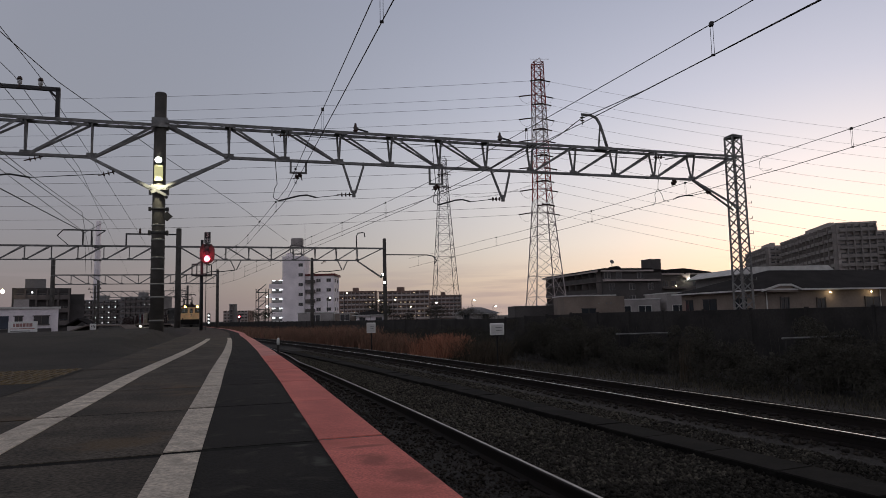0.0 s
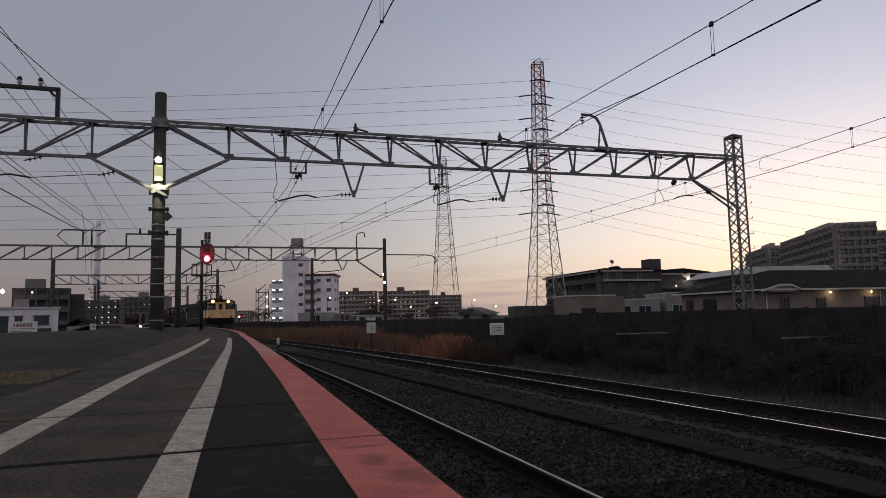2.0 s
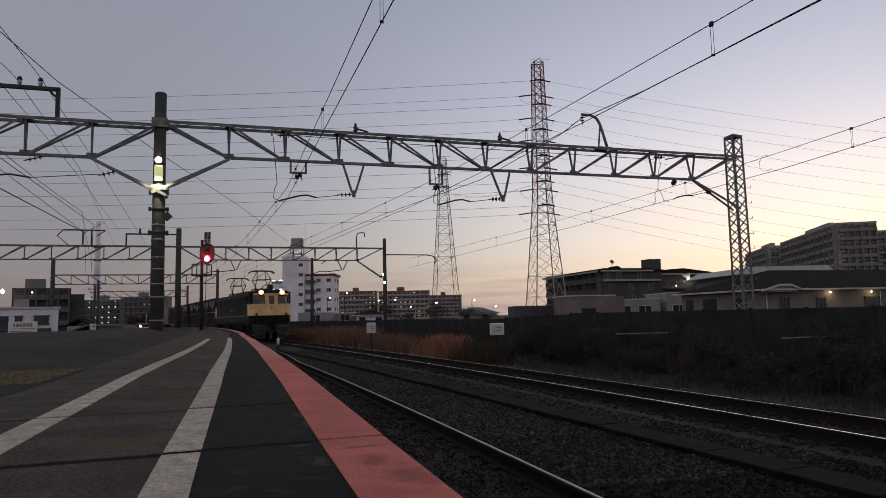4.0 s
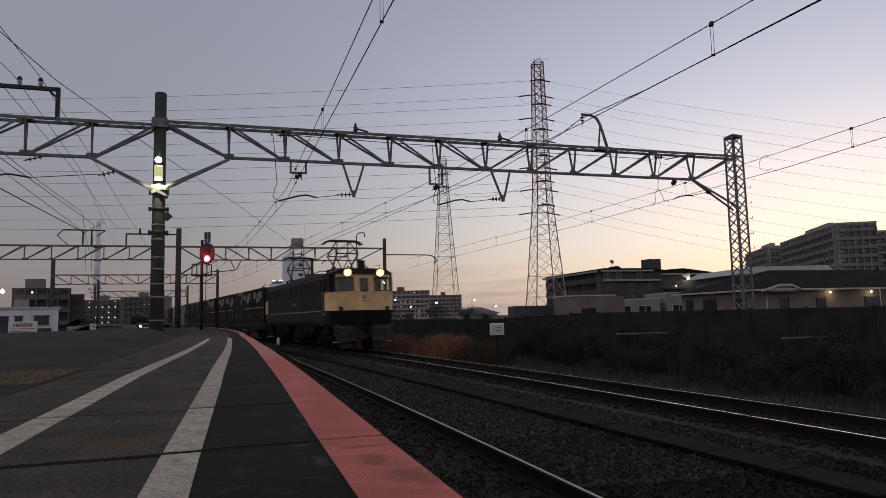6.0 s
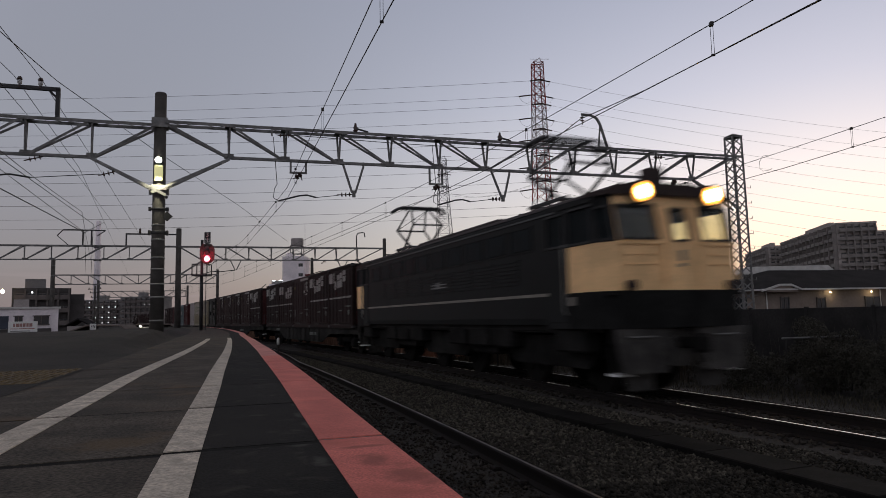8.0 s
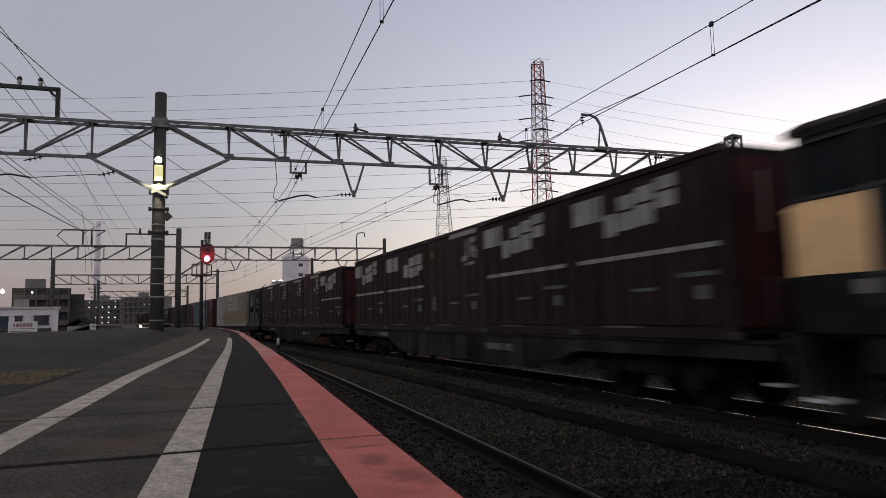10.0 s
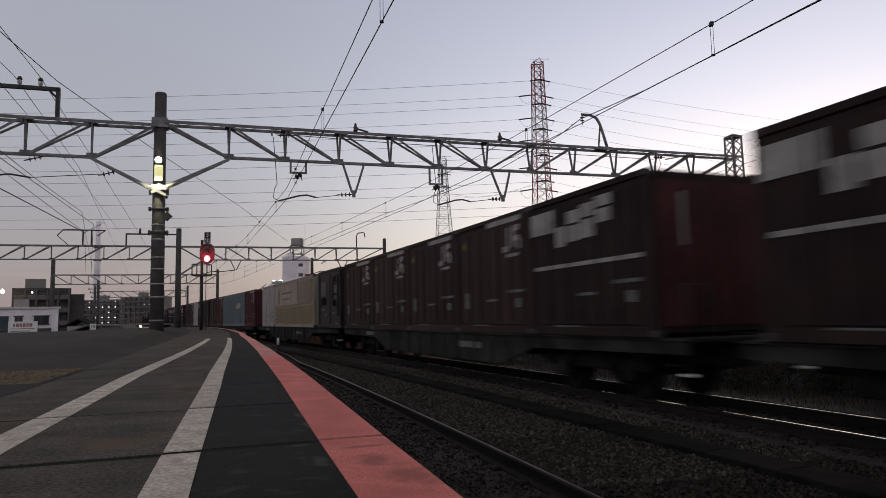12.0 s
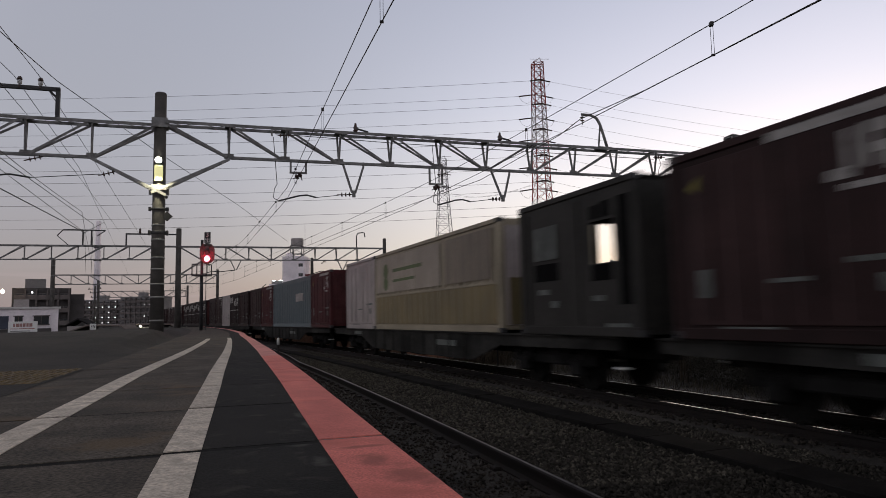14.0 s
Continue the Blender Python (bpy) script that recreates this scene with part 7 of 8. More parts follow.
def yard_side():
    b = thing("apartment_building", at_building(-105.0, 162.2, 30), "dark low apartment building with a roof tower", "apartment building")
    w = block(b, "wall", 0, 12.6, 0, 10, 0, 11.1, WALL_DARK)
    block(b, "roof_tower", 2.6, 7.0, 1, 6, 11.1, 13.4, WALL_GREY)
    block(b, "annex", 12.6, 15.6, 1, 9, 0, 9.6, WALL_DARK)
    window_row(w, 5, 3, 0.5, 12.2, 1, 3.2, 0, 1.5, 1.3, WALL_GREY, rails=BALCONY_DARK)
    lamp_on(b, tuple(b.matrix_basis.inverted() @ Vector((-104.6, 158.0, 9.6))), 0.50, LAMP_WARM)
    lamp_on(b, (4.2, -1, 10.0), 0.22, LAMP_COOL)
    s = thing("store_building", at_building(-55.3, 60.7, 32), "low white commercial building with dark shutters", "shop building")
    w = block(s, "wall", 0, 17.6, 0, 2.6, 0, 3.6, WALL_WHITE)
    block(s, "parapet", -0.1, 17.8, -0.15, 2.7, 3.6, 3.8, FASCIA)
    for x0, x1, mat in ((9.6, 11.4, WALL_DARK), (13.75, 14.45, WALL_DARK), (15.4, 16.75, WALL_DARK), (2.0, 6.0, BALCONY_DARK)):
        g = block(w, "window", x0, x1, -0.05, 0.03, 2.0, 2.85, GLASS)
        fr = Mesh().box(((x0 + x1) / 2, -0.08, 2.88), (x1 - x0 + 0.2, 0.12, 0.1)).box(((x0 + x1) / 2, -0.08, 1.97), (x1 - x0 + 0.2, 0.12, 0.1)).box(((x0 + x1) / 2, -0.07, 2.42), (0.06, 0.1, 0.85))
        part("frame", fr, mat, g)
    block(s, "plinth", 0.0, 8.2, -0.12, -0.02, 0.0, 2.2, BALCONY_DARK, "dark cladding panel")
    block(s, "plinth", 8.3, 17.0, -0.12, -0.02, 0.0, 1.6, WALL_DARK, "dark low cladding")
    block(s, "shutter", 12.2, 13.25, -0.10, -0.02, 1.62, 2.9, SHUTTER_BLUE, "dark blue shutter")
    block(s, "roof_unit", 13.6, 14.95, 0.6, 2.0, 3.8, 4.6, WALL_PALE)
    sg = thing("sign_board", Matrix.Translation((-37.75, 60, 0.0)), "white trackside advertising board with a dark frame", "sign")
    part("board", Mesh().box((0, 0, 1.2), (2.6, 0.08, 1.16), bevel=0.01), SIGN_WHITE, sg)
    part("posts", Mesh().bar((-1.1, 0.08, -0.5), (-1.1, 0.08, 1.7), 0.09).bar((1.1, 0.08, -0.5), (1.1, 0.08, 1.7), 0.09), GALV, sg)
    bars = Mesh()
    for i, wd in enumerate((0.18, 0.26, 0.24, 0.24, 0.20, 0.28)):
        bars.box((-0.75 + i * 0.3, -0.046, 1.45), (wd, 0.008, 0.30))
    part("lettering_bar", bars, SIGN_BROWN, sg)
    part("red_bar", Mesh().box((0, -0.046, 1.13), (2.2, 0.008, 0.05)), RED_STEEL, sg)
    part("small_bar", Mesh().box((-0.2, -0.046, 0.92), (1.8, 0.008, 0.07)).box((0.1, -0.046, 0.78), (1.4, 0.008, 0.06)), GALV, sg)
    hut = thing("hut", at_building(-36.03, 64, 10), "small pale gabled hut beside the yard", "hut", "yard huts")
    block(hut, "wall", 0, 1.9, 0, 2.2, 0, 1.75, WALL_PALE)
    part("roof", Mesh().prism([(-0.2, 1.70), (0.95, 2.35), (2.1, 1.70), (2.1, 1.82), (0.95, 2.5), (-0.2, 1.82)], "y", -0.15, 2.35), ROOF_TILE, hut, "dark gabled roof")
    shed = thing("hut", at_building(-29.8, 62, 12), "low dark tin-roofed shed beside the yard", "hut", "yard huts")
    block(shed, "wall", 0, 4.6, 0, 2.6, 0, 1.25, WALL_DARK)
    part("roof", Mesh().prism([(-0.25, 1.2), (1.4, 1.75), (4.2, 1.65), (4.9, 1.15), (4.9, 1.25), (4.2, 1.76), (1.4, 1.86), (-0.25, 1.3)], "y", -0.2, 2.8), WALL_TAN, shed, "weathered brown roof")
    copy_thing(shed, at_building(-32.30, 58, 4))
    shop = thing("hut", at_building(-28.36, 62, 8), "small lit pale kiosk beside the yard", "hut", "yard huts")
    block(shop, "wall", 0, 2.2, 0, 2.0, 0, 1.55, WALL_PALE)
    block(shop, "roof", -0.15, 2.35, -0.15, 2.15, 1.55, 1.68, ROOF_TILE)
    lamp_on(shop, (0.3, -0.25, 1.60), 0.08, LAMP_WHITE)
    m = thing("chimney_stack", Matrix.Translation((-229.0, 440, -0.5)), "tall pale chimney stack behind the apartment blocks", "chimney")
    part("shaft", Mesh().lathe((0, 0, 0), [(2.3, 0), (2.1, 27), (1.6, 54), (1.4, 70.0)], 16), WALL_WHITE, m)
    for z in (27.5, 33.5, 43.6, 52.0):
        part("platform_ring", Mesh().lathe((0, 0, z), [(2.3, 0), (2.5, 0.2), (2.5, 0.7), (1.9, 0.9)], 14), GREY_STEEL, m)
    up = thing("utility_pole", Matrix.Translation((-47.05, 90, -0.5)), "dark pole with short crossarms in the yard", "pole")
    part("shaft", Mesh().rod((0, 0, 0), (0, 0, 7.1), 0.17, 0.11, 8), POLE_CONCRETE, up)
    for z, w2 in ((6.6, 0.9), (6.1, 0.65), (5.5, 0.5)):
        part("crossarm", Mesh().bar((-w2, -0.1, z), (w2, -0.1, z), 0.09), STEEL_DARK, up)
        for q in (-0.85, 0.85):
            part("insulator", Mesh().rod((q * w2, -0.1, z), (q * w2, -0.1, z + 0.2), 0.06, n=6), INSULATOR, up)


yard_side()


# ---- speed plate, signal, trackside boxes ----
def text_part(body, size, parent, m, mat, name="digits"):
    cu = bpy.data.curves.new(name, "FONT")
    cu.body, cu.size, cu.align_x, cu.align_y, cu.extrude = body, size, "CENTER", "CENTER", 0.004
    tmp = bpy.data.objects.new(name, cu)
    scene.collection.objects.link(tmp)
    me = bpy.data.meshes.new_from_object(tmp.evaluated_get(bpy.context.evaluated_depsgraph_get()))
    bpy.data.objects.remove(tmp)
    me.materials.clear()
    me.materials.append(mat)
    return part(name, me, None, parent, m=m)


UPRIGHT = pose(0, 0, 0, 90, 0, 0)


def trackside():
    s = thing("speed_sign", Matrix.Translation((-23.6, 45, 0.6)), "small white square sign with black digits on a post", "sign")
    part("plate", Mesh().box((0, 0, 0.62), (0.42, 0.03, 0.40), bevel=0.02), SIGN_WHITE, s)
    text_part("35", 0.34, s, Matrix.Translation((0, -0.02, 0.62)) @ UPRIGHT, BLACK)
    part("post", Mesh().rod((0, 0.04, -0.4), (0, 0.04, 0.7), 0.03, n=8), GALV, s)

    sig = thing("railway_signal", Matrix.Translation((-13.07, 36, 1.05)), "red-lit colour light railway signal on a dark mast", "signal")
    part("mast", Mesh().rod((0, 0, -0.25), (0, 0, 4.75), 0.085, 0.075, 12), STEEL_DARK, sig)
    hx = 0.32
    hood = []
    for i in range(17):
        a = math.pi * i / 16
        hood.append((0.40 * math.cos(a), 0.16 + 0.40 * math.sin(a)))
    for i in range(17):
        a = math.pi + math.pi * i / 16
        hood.append((0.40 * math.cos(a), -0.16 + 0.40 * math.sin(a)))
    shade = Mesh().prism(hood, "y", -0.02, 0.02)
    hd = part("head", shade, POLE_CONCRETE, sig, "black oval backing board", m=Matrix.Translation((hx, -0.12, 4.0)))
    part("lamp_case", Mesh().box((0, 0.12, 0.0), (0.40, 0.22, 0.9), bevel=0.05), BLACK, hd)
    for z, mat in ((-0.28, RED_LENS), (0.02, GLASS), (0.32, GLASS)):
        part("lens", Mesh().disc((0, -0.025, z), (0, -1, 0), 0.16 if mat is RED_LENS else 0.12, 20, depth=0.02), mat, hd)
        hoodm = Mesh()
        n = 14
        for i in range(n + 1):
            a = math.pi * i / n
            x, y = 0.14 * math.cos(a), 0.14 * math.sin(a)
            hoodm.v += [(x, -0.03, z + y), (x, -0.12, z + y * 0.95), (x * 1.05, -0.03, z + y * 1.05), (x * 1.05, -0.12, z + y)]
        for i in range(n):
            q = 4 * i
            hoodm.f += [(q, q + 4, q + 5, q + 1), (q + 2, q + 3, q + 7, q + 6), (q + 1, q + 5, q + 7, q + 3)]
            hoodm.s += [True] * 3
        part("lens_hood", hoodm, BLACK, hd)
    pl = part("route_plate", Mesh().box((0, 0, 0), (0.34, 0.04, 0.60), bevel=0.015), BLACK, sig, m=Matrix.Translation((hx - 0.02, -0.05, 4.87)))
    text_part("3", 0.34, pl, Matrix.Translation((0, -0.024, 0.14)) @ UPRIGHT, SIGN_WHITE)
    glyph = Mesh()
    for z, w in ((-0.10, 0.20), (-0.22, 0.24)):
        glyph.box((0, -0.024, z - 0.025), (w, 0.008, 0.025)).box((w / 2, -0.024, z + 0.015), (0.025, 0.008, 0.08)).box((-w / 2, -0.024, z + 0.015), (0.025, 0.008, 0.08))
    glyph.box((0, -0.024, -0.13), (0.025, 0.008, 0.22))
    part("glyph", glyph, SIGN_WHITE, pl)
    for x in (-0.40, 0.40):
        for y in (-0.35, 0.35):
            part("cage_upright", Mesh().bar((x, y, 2.82), (x, y, 3.42), 0.045), STEEL_DARK, sig)
    for a in (-0.4, 0.4):
        part("cage_rail", Mesh().bar((a, -0.35, 3.42), (a, 0.35, 3.42), 0.04), STEEL_DARK, sig)
    for a in (-0.35, 0.35):
        part("cage_rail", Mesh().bar((-0.4, a, 3.42), (0.4, a, 3.42), 0.04), STEEL_DARK, sig)
    part("cage_floor", Mesh().box((0, 0, 2.82), (0.84, 0.74, 0.07), bevel=0.01), STEEL_DARK, sig)
    part("ladder", Mesh().bar((-0.16, 0.2, -0.2), (-0.16, 0.2, 2.8), 0.03).bar((0.16, 0.2, -0.2), (0.16, 0.2, 2.8), 0.03), STEEL_DARK, sig)
    red = new("signal_glow", bpy.data.lights.new("signal_glow", "POINT"))
    red.data.energy, red.data.color, red.data.shadow_soft_size = 20, (1.0, 0.015, 0.05), 0.1
    red.location = Vector((-13.07 + hx, 36 - 0.50, 1.05 + 3.85))

    for x, y, z0, w, h, lab in ((-3.62, 33, -0.5, 0.42, 0.44, "pale grey trackside box on a thin post among dry grass"), (1.75, 22.6, -0.49, 0.46, 0.34, "pale grey equipment box on a post by the hedge")):
        b = thing("equipment_box", Matrix.Translation((x, y, z0)), lab, "equipment box", "trackside boxes")
        c = part("case", Mesh().box((0, 0, 1.40), (w, 0.28, h + 0.06), bevel=0.02), SIGN_WHITE, b)
        part("door_line", Mesh().box((0, -0.143, 1.40), (w * 0.86, 0.006, h * 0.86)), FASCIA, c)
        part("label_bar", Mesh().box((0.05, -0.148, 1.45), (w * 0.45, 0.006, 0.03)).box((0.05, -0.148, 1.36), (w * 0.4, 0.006, 0.025)), GALV, c)
        part("post", Mesh().bar((0, 0.06, 0), (0, 0.06, 1.2), 0.05), FENCE_DARK, b)
    mk_ = thing("marker_post", Matrix.Translation((-5.46, 22.0, -0.2)), "short dark marker post with a white top between the tracks", "marker post")
    part("shaft", Mesh().rod((0, 0, 0), (0, 0, 0.80), 0.04, n=10), FENCE_DARK, mk_)
    part("cap", Mesh().lathe((0, 0, 0.78), [(0.048, 0), (0.048, 0.17), (0.038, 0.21), (0.01, 0.225)], 10), SIGN_WHITE, mk_, "white top sleeve")
    g = thing("guard_rail", Matrix.Translation((8.75, 17.5, -0.49)), "low grey pipe rail in front of the hedge", "rail", "pipe rails")
    part("pipe", Mesh().rod((0, 0, 1.1), (2.1, 0.4, 1.1), 0.025, n=8), GALV, g)
    for t in (0.05, 0.5, 0.95):
        part("upright", Mesh().rod((2.1 * t, 0.4 * t, 0), (2.1 * t, 0.4 * t, 1.1), 0.022, n=6), FENCE_DARK, g)
    copy_thing(g, Matrix.Translation((6.0, 23.6, -0.48)) @ Matrix.Rotation(radians(-8), 4, "Z"))


trackside()


# ---- boundary fence behind the verge ----
def boundary_fence():
    f = thing("boundary_fence", trk_pose(-30, 9.6, -0.55), "long dark panel fence along the railway boundary", "fence", kind="structure")
    inv = f.matrix_basis.inverted()
    pn = Mesh().box((0, 0, 0.965), (0.06, 1.97, 1.93), bevel=0.01).box((0.05, 0, 1.84), (0.06, 1.97, 0.08)).box((0.05, 0, 0.3), (0.06, 1.97, 0.08)).data("fence_panel", FENCE_DARK)
    po = Mesh().box((0, 0, 0.985), (0.1, 0.1, 1.97), bevel=0.01).data("fence_post", FENCE_DARK)
    for i in range(95):
        u = -30 + 2 * i
        off = 9.6
        sink = 0.20 * min(max((u - 12) / 8, 0), 1)
        part("fence_panel", pn, None, f, m=inv @ trk_pose(u, off, -0.55 - sink))
        part("fence_post", po, None, f, m=inv @ trk_pose(u + 1, off, -0.55 - sink))


boundary_fence()


# ---- pylons and their lines ----
def pylon(x, y, height, base_w, waist_z, waist_w, top_w, ang, label, mats, strings):
    """A four-legged tower; strings: (side, height, near) of its insulator strings, near ones before the body. Returns their tips."""
    p = thing("transmission_tower", Matrix.Translation((x, y, -0.5)) @ Matrix.Rotation(radians(ang), 4, "Z"), label, "transmission tower", "transmission towers")

    def half(z):
        if z < waist_z:
            return (base_w + (waist_w - base_w) * (z / waist_z) ** 0.85) / 2
        return (waist_w + (top_w - waist_w) * (z - waist_z) / (height - waist_z)) / 2

    zs, z = [0.0], 0.0
    while z < height - 0.5:
        z += max(2.0, half(z) * 1.4)
        zs.append(min(z, height))
    n = len(zs) - 1
    big = len(strings) > 4
    leg, thin = (0.21, 0.095) if big else (0.15, 0.07)
    for k in range(n):
        a, b = zs[k], zs[k + 1]
        m = Mesh()
        ha, hb = half(a), half(b)
        share = a / height
        paint = mats[-1] if 0.42 < share < 0.66 or share > 0.78 else mats[0]
        for sx in (-1, 1):
            for sy in (-1, 1):
                part("leg", Mesh().bar((sx * ha, sy * ha, a), (sx * hb, sy * hb, b), leg), paint, p)
        for s in (-1, 1):
            m.bar((-ha, s * ha, a), (hb, s * hb, b), thin).bar((ha, s * ha, a), (-hb, s * hb, b), thin)
            m.bar((s * ha, -ha, a), (s * hb, hb, b), thin).bar((s * ha, ha, a), (s * hb, -hb, b), thin)
            m.bar((-hb, s * hb, b), (hb, s * hb, b), 0.09).bar((s * hb, -hb, b), (s * hb, hb, b), 0.09)
        tagged(part("bracing", m, paint, p, "crossed steel bracing"), kind="stuff")
    ends = []
    for s, z, near in strings:
        h = half(z)
        y0 = -h - 0.5 if near else h + 0.3
        root = Vector((s * (h * -0.5 if near else h), y0, z + 0.55))
        part("cross_arm", Mesh().bar((s * h, y0 * 0.6, z - 0.5), root, 0.12).bar((-s * h, y0 * 0.6, z + 0.5), root, 0.12), mats[0], p)
        tip = root + Vector((s * 3.4, 0, -0.55))
        part("insulator_string", Mesh().rod(root, tip, 0.17, n=6), INSULATOR, p)
        part("jumper_loop", Mesh().tube([tip, tip + Vector((-s * 0.8, 0, -1.2)), tip + Vector((-s * 2.2, 0, -1.9)), root + Vector((0, 0, -1.6))], 0.032, 4), COPPER, p)
        ends.append((s, p.matrix_basis @ tip))
    part("peak", Mesh().bar((-top_w / 2, 0, height), (top_w * 0.3, 0, height + 1.4), 0.12).bar((top_w / 2, 0, height), (top_w * 0.3, 0, height + 1.4), 0.12).bar((-top_w * 0.8, 0, height + 0.9), (top_w * 1.4, 0, height + 1.2), 0.08), mats[0], p)
    return ends


LEVELS = [62.0, 58.9, 55.6, 52.7, 48.9, 46.8, 42.0, 39.6, 35.3, 33.7, 29.1, 27.6]
ends = pylon(25.9, 170, 67.7, 8.9, 33, 3.75, 2.4, 12, "tall red and white lattice transmission tower", [WHITE_STEEL, RED_STEEL], [(s, z, i % 2 == 0) for i, z in enumerate(LEVELS) for s in (-1, 1)])
pylon(0.6, 250, 61.5, 10.2, 42, 4.2, 2.4, 12, "slender grey lattice transmission tower", [GREY_STEEL], [(-1, 50, True), (1, 50, True), (-1, 55, True), (1, 55, True)])
for i, (s, e) in enumerate(ends):
    k = i // 2
    far = Vector((-330, 168, 70.5 - 2.95 * k)) if s < 0 else Vector((330, 250, 62.0 - 5.6 * k))
    wire("power_line", [e, far], 0.036 if s < 0 else 0.028, "thin high-voltage line high over the town", sag=5.5 if s < 0 else 9.0, n=40)
for k in (-1, 1):
    a = Vector((0.6 + k * 2, 250, 48))
    wire("power_line", [a, Vector((27, 170, 36))], 0.03, "thin high-voltage line between two towers", sag=3.0, n=20)


# ---- far lamps, low houses and small signals ----
def street_lamp(x, y, h, mat, label):
    t = thing("street_lamp", Matrix.Translation((x, y, -0.5)), label, "street lamp", "street lamps")
    part("pole", Mesh().tube([(0, 0, 0), (0, 0, h - 0.3), (0.1, -0.1, h), (0.5, -0.3, h + 0.12)], 0.06, 6), STEEL_DARK, t)
    part("lamp_head", Mesh().box((0.6, -0.35, h + 0.08), (0.7, 0.36, 0.16), bevel=0.05), STEEL_DARK, t)
    part("lens", Mesh().lathe((0.6, -0.38, h - 0.22), [(0.10, 0.04), (0.19, 0.1), (0.19, 0.2), (0.12, 0.24)], 10), mat, t, "glowing lens")


for x, y, h, mat in ((-26.2, 150, 6.6, LAMP_WHITE), (-22.4, 150, 7.6, LAMP_WARM), (-15.2, 150, 5.8, LAMP_WHITE), (-8.5, 160, 4.4, LAMP_WARM), (-2.5, 160, 5.2, LAMP_WHITE), (6.6, 160, 5.6, LAMP_WHITE), (11.6, 160, 4.0, LAMP_WHITE), (-13.0, 170, 6.4, LAMP_WHITE)):
    street_lamp(x, y, h, mat, "tall street lamp lit at dusk")
flat_house(-17.7, 108, 3.3, 6, 2.7, WALL_SAND, "low beige shed behind the fence", 1)
hip_house(-14.0, 106, 2, 4.6, 4, 2.35, 3.1, "small white house with a dark roof behind the fence", WALL_WHITE, [(1.0, 0.9, 0.9, 1.5), (3.6, 0.9, 1.5, 1.2)])
flat_house(-24.5, 112, 5.8, 6, 2.9, WALL_PALE, "low pale shed behind the fence", 1)
hip_house(2.6, 140, 3, 8.5, 6, 2.3, 3.6, "small house with a pale metal roof", WALL_PALE, [(2, 1.2, 1.0, 1.6), (6, 1.2, 1.0, 1.6)], (), WALL_GREY)
far_sig = thing("railway_signal", Matrix.Translation((-30.6, 100, 0)), "distant small red-lit railway signal", "signal")
part("mast", Mesh().rod((0, 0, -0.5), (0, 0, 2.2), 0.07, n=8), STEEL_DARK, far_sig)
part("head", Mesh().box((0, -0.05, 2.0), (0.5, 0.2, 0.8), bevel=0.08), BLACK, far_sig)
part("lens", Mesh().disc((0, -0.17, 2.0), (0, -1, 0), 0.16, 14, depth=0.03), RED_LENS, far_sig, "glowing red lens")
row_sig = thing("shunting_signal", Matrix.Translation((-33.4, 95, 0.4)), "small shunting signal with three white lamps", "signal")
part("case", Mesh().box((0, 0, 1.4), (0.4, 0.2, 1.5), bevel=0.05), BLACK, row_sig)
part("post", Mesh().rod((0, 0.05, -0.9), (0, 0.05, 0.8), 0.06, n=8), STEEL_DARK, row_sig)
for z in (0.85, 1.35, 1.85):
    part("lens", Mesh().disc((0, -0.11, z), (0, -1, 0), 0.12, 12, depth=0.02), LAMP_COOL, row_sig, "glowing white lens")


# ---- loose ballast, grass and shrubs ----
def soup(name, verts, faces, mat, label, category, smooth=False):
    """One object of many small pieces, from arrays."""
    me = bpy.data.meshes.new(name)
    k = faces.shape[1]
    me.vertices.add(len(verts)); me.vertices.foreach_set("co", verts.astype(np.float32).ravel())
    me.loops.add(faces.size); me.loops.foreach_set("vertex_index", faces.astype(np.int32).ravel())
    me.polygons.add(len(faces))
    me.polygons.foreach_set("loop_start", np.arange(0, faces.size, k, dtype=np.int32))
    me.polygons.foreach_set("loop_total", np.full(len(faces), k, dtype=np.int32))
    me.update(calc_edges=True)
    me.materials.append(mat)
    return tagged(new(name, me), label, category, kind="stuff")


def line_points(us, offs, z):
    """World places of many (u, off) pairs."""
    x, y = np.interp(us, ARC, LINE_X), np.interp(us, ARC, LINE_Y)
    h = radians(21.9) + np.clip(us, -60, 40) / 400.0
    return np.stack([x + offs * np.cos(h), y + offs * np.sin(h), z], 1)


def nr(us):
    return np.interp(us, RAIL_U, RAIL_OFF)


BED_PROFILE_Z = [-0.42, -0.27, -0.16, -0.15, -0.20, -0.22, -0.20, -0.15, -0.15, -0.28, -0.42, -0.50]


def bed_z(us, offs):
    """Height of the bed's surface under each pair."""
    out = np.zeros(len(us))
    n = np.minimum(nr(us), -3.7)
    cols = np.stack([n - 2.03, n - 1.55, n - 1.4, n + 0.55, n + 1.0, np.full(len(us), -2.7), np.full(len(us), -1.8), np.full(len(us), -1.1), np.full(len(us), 1.15), np.full(len(us), 2.0), np.full(len(us), 3.2), np.full(len(us), 4.4)], 1)
    for i in range(len(us)):
        out[i] = np.interp(offs[i], cols[i], BED_PROFILE_Z)
    return out


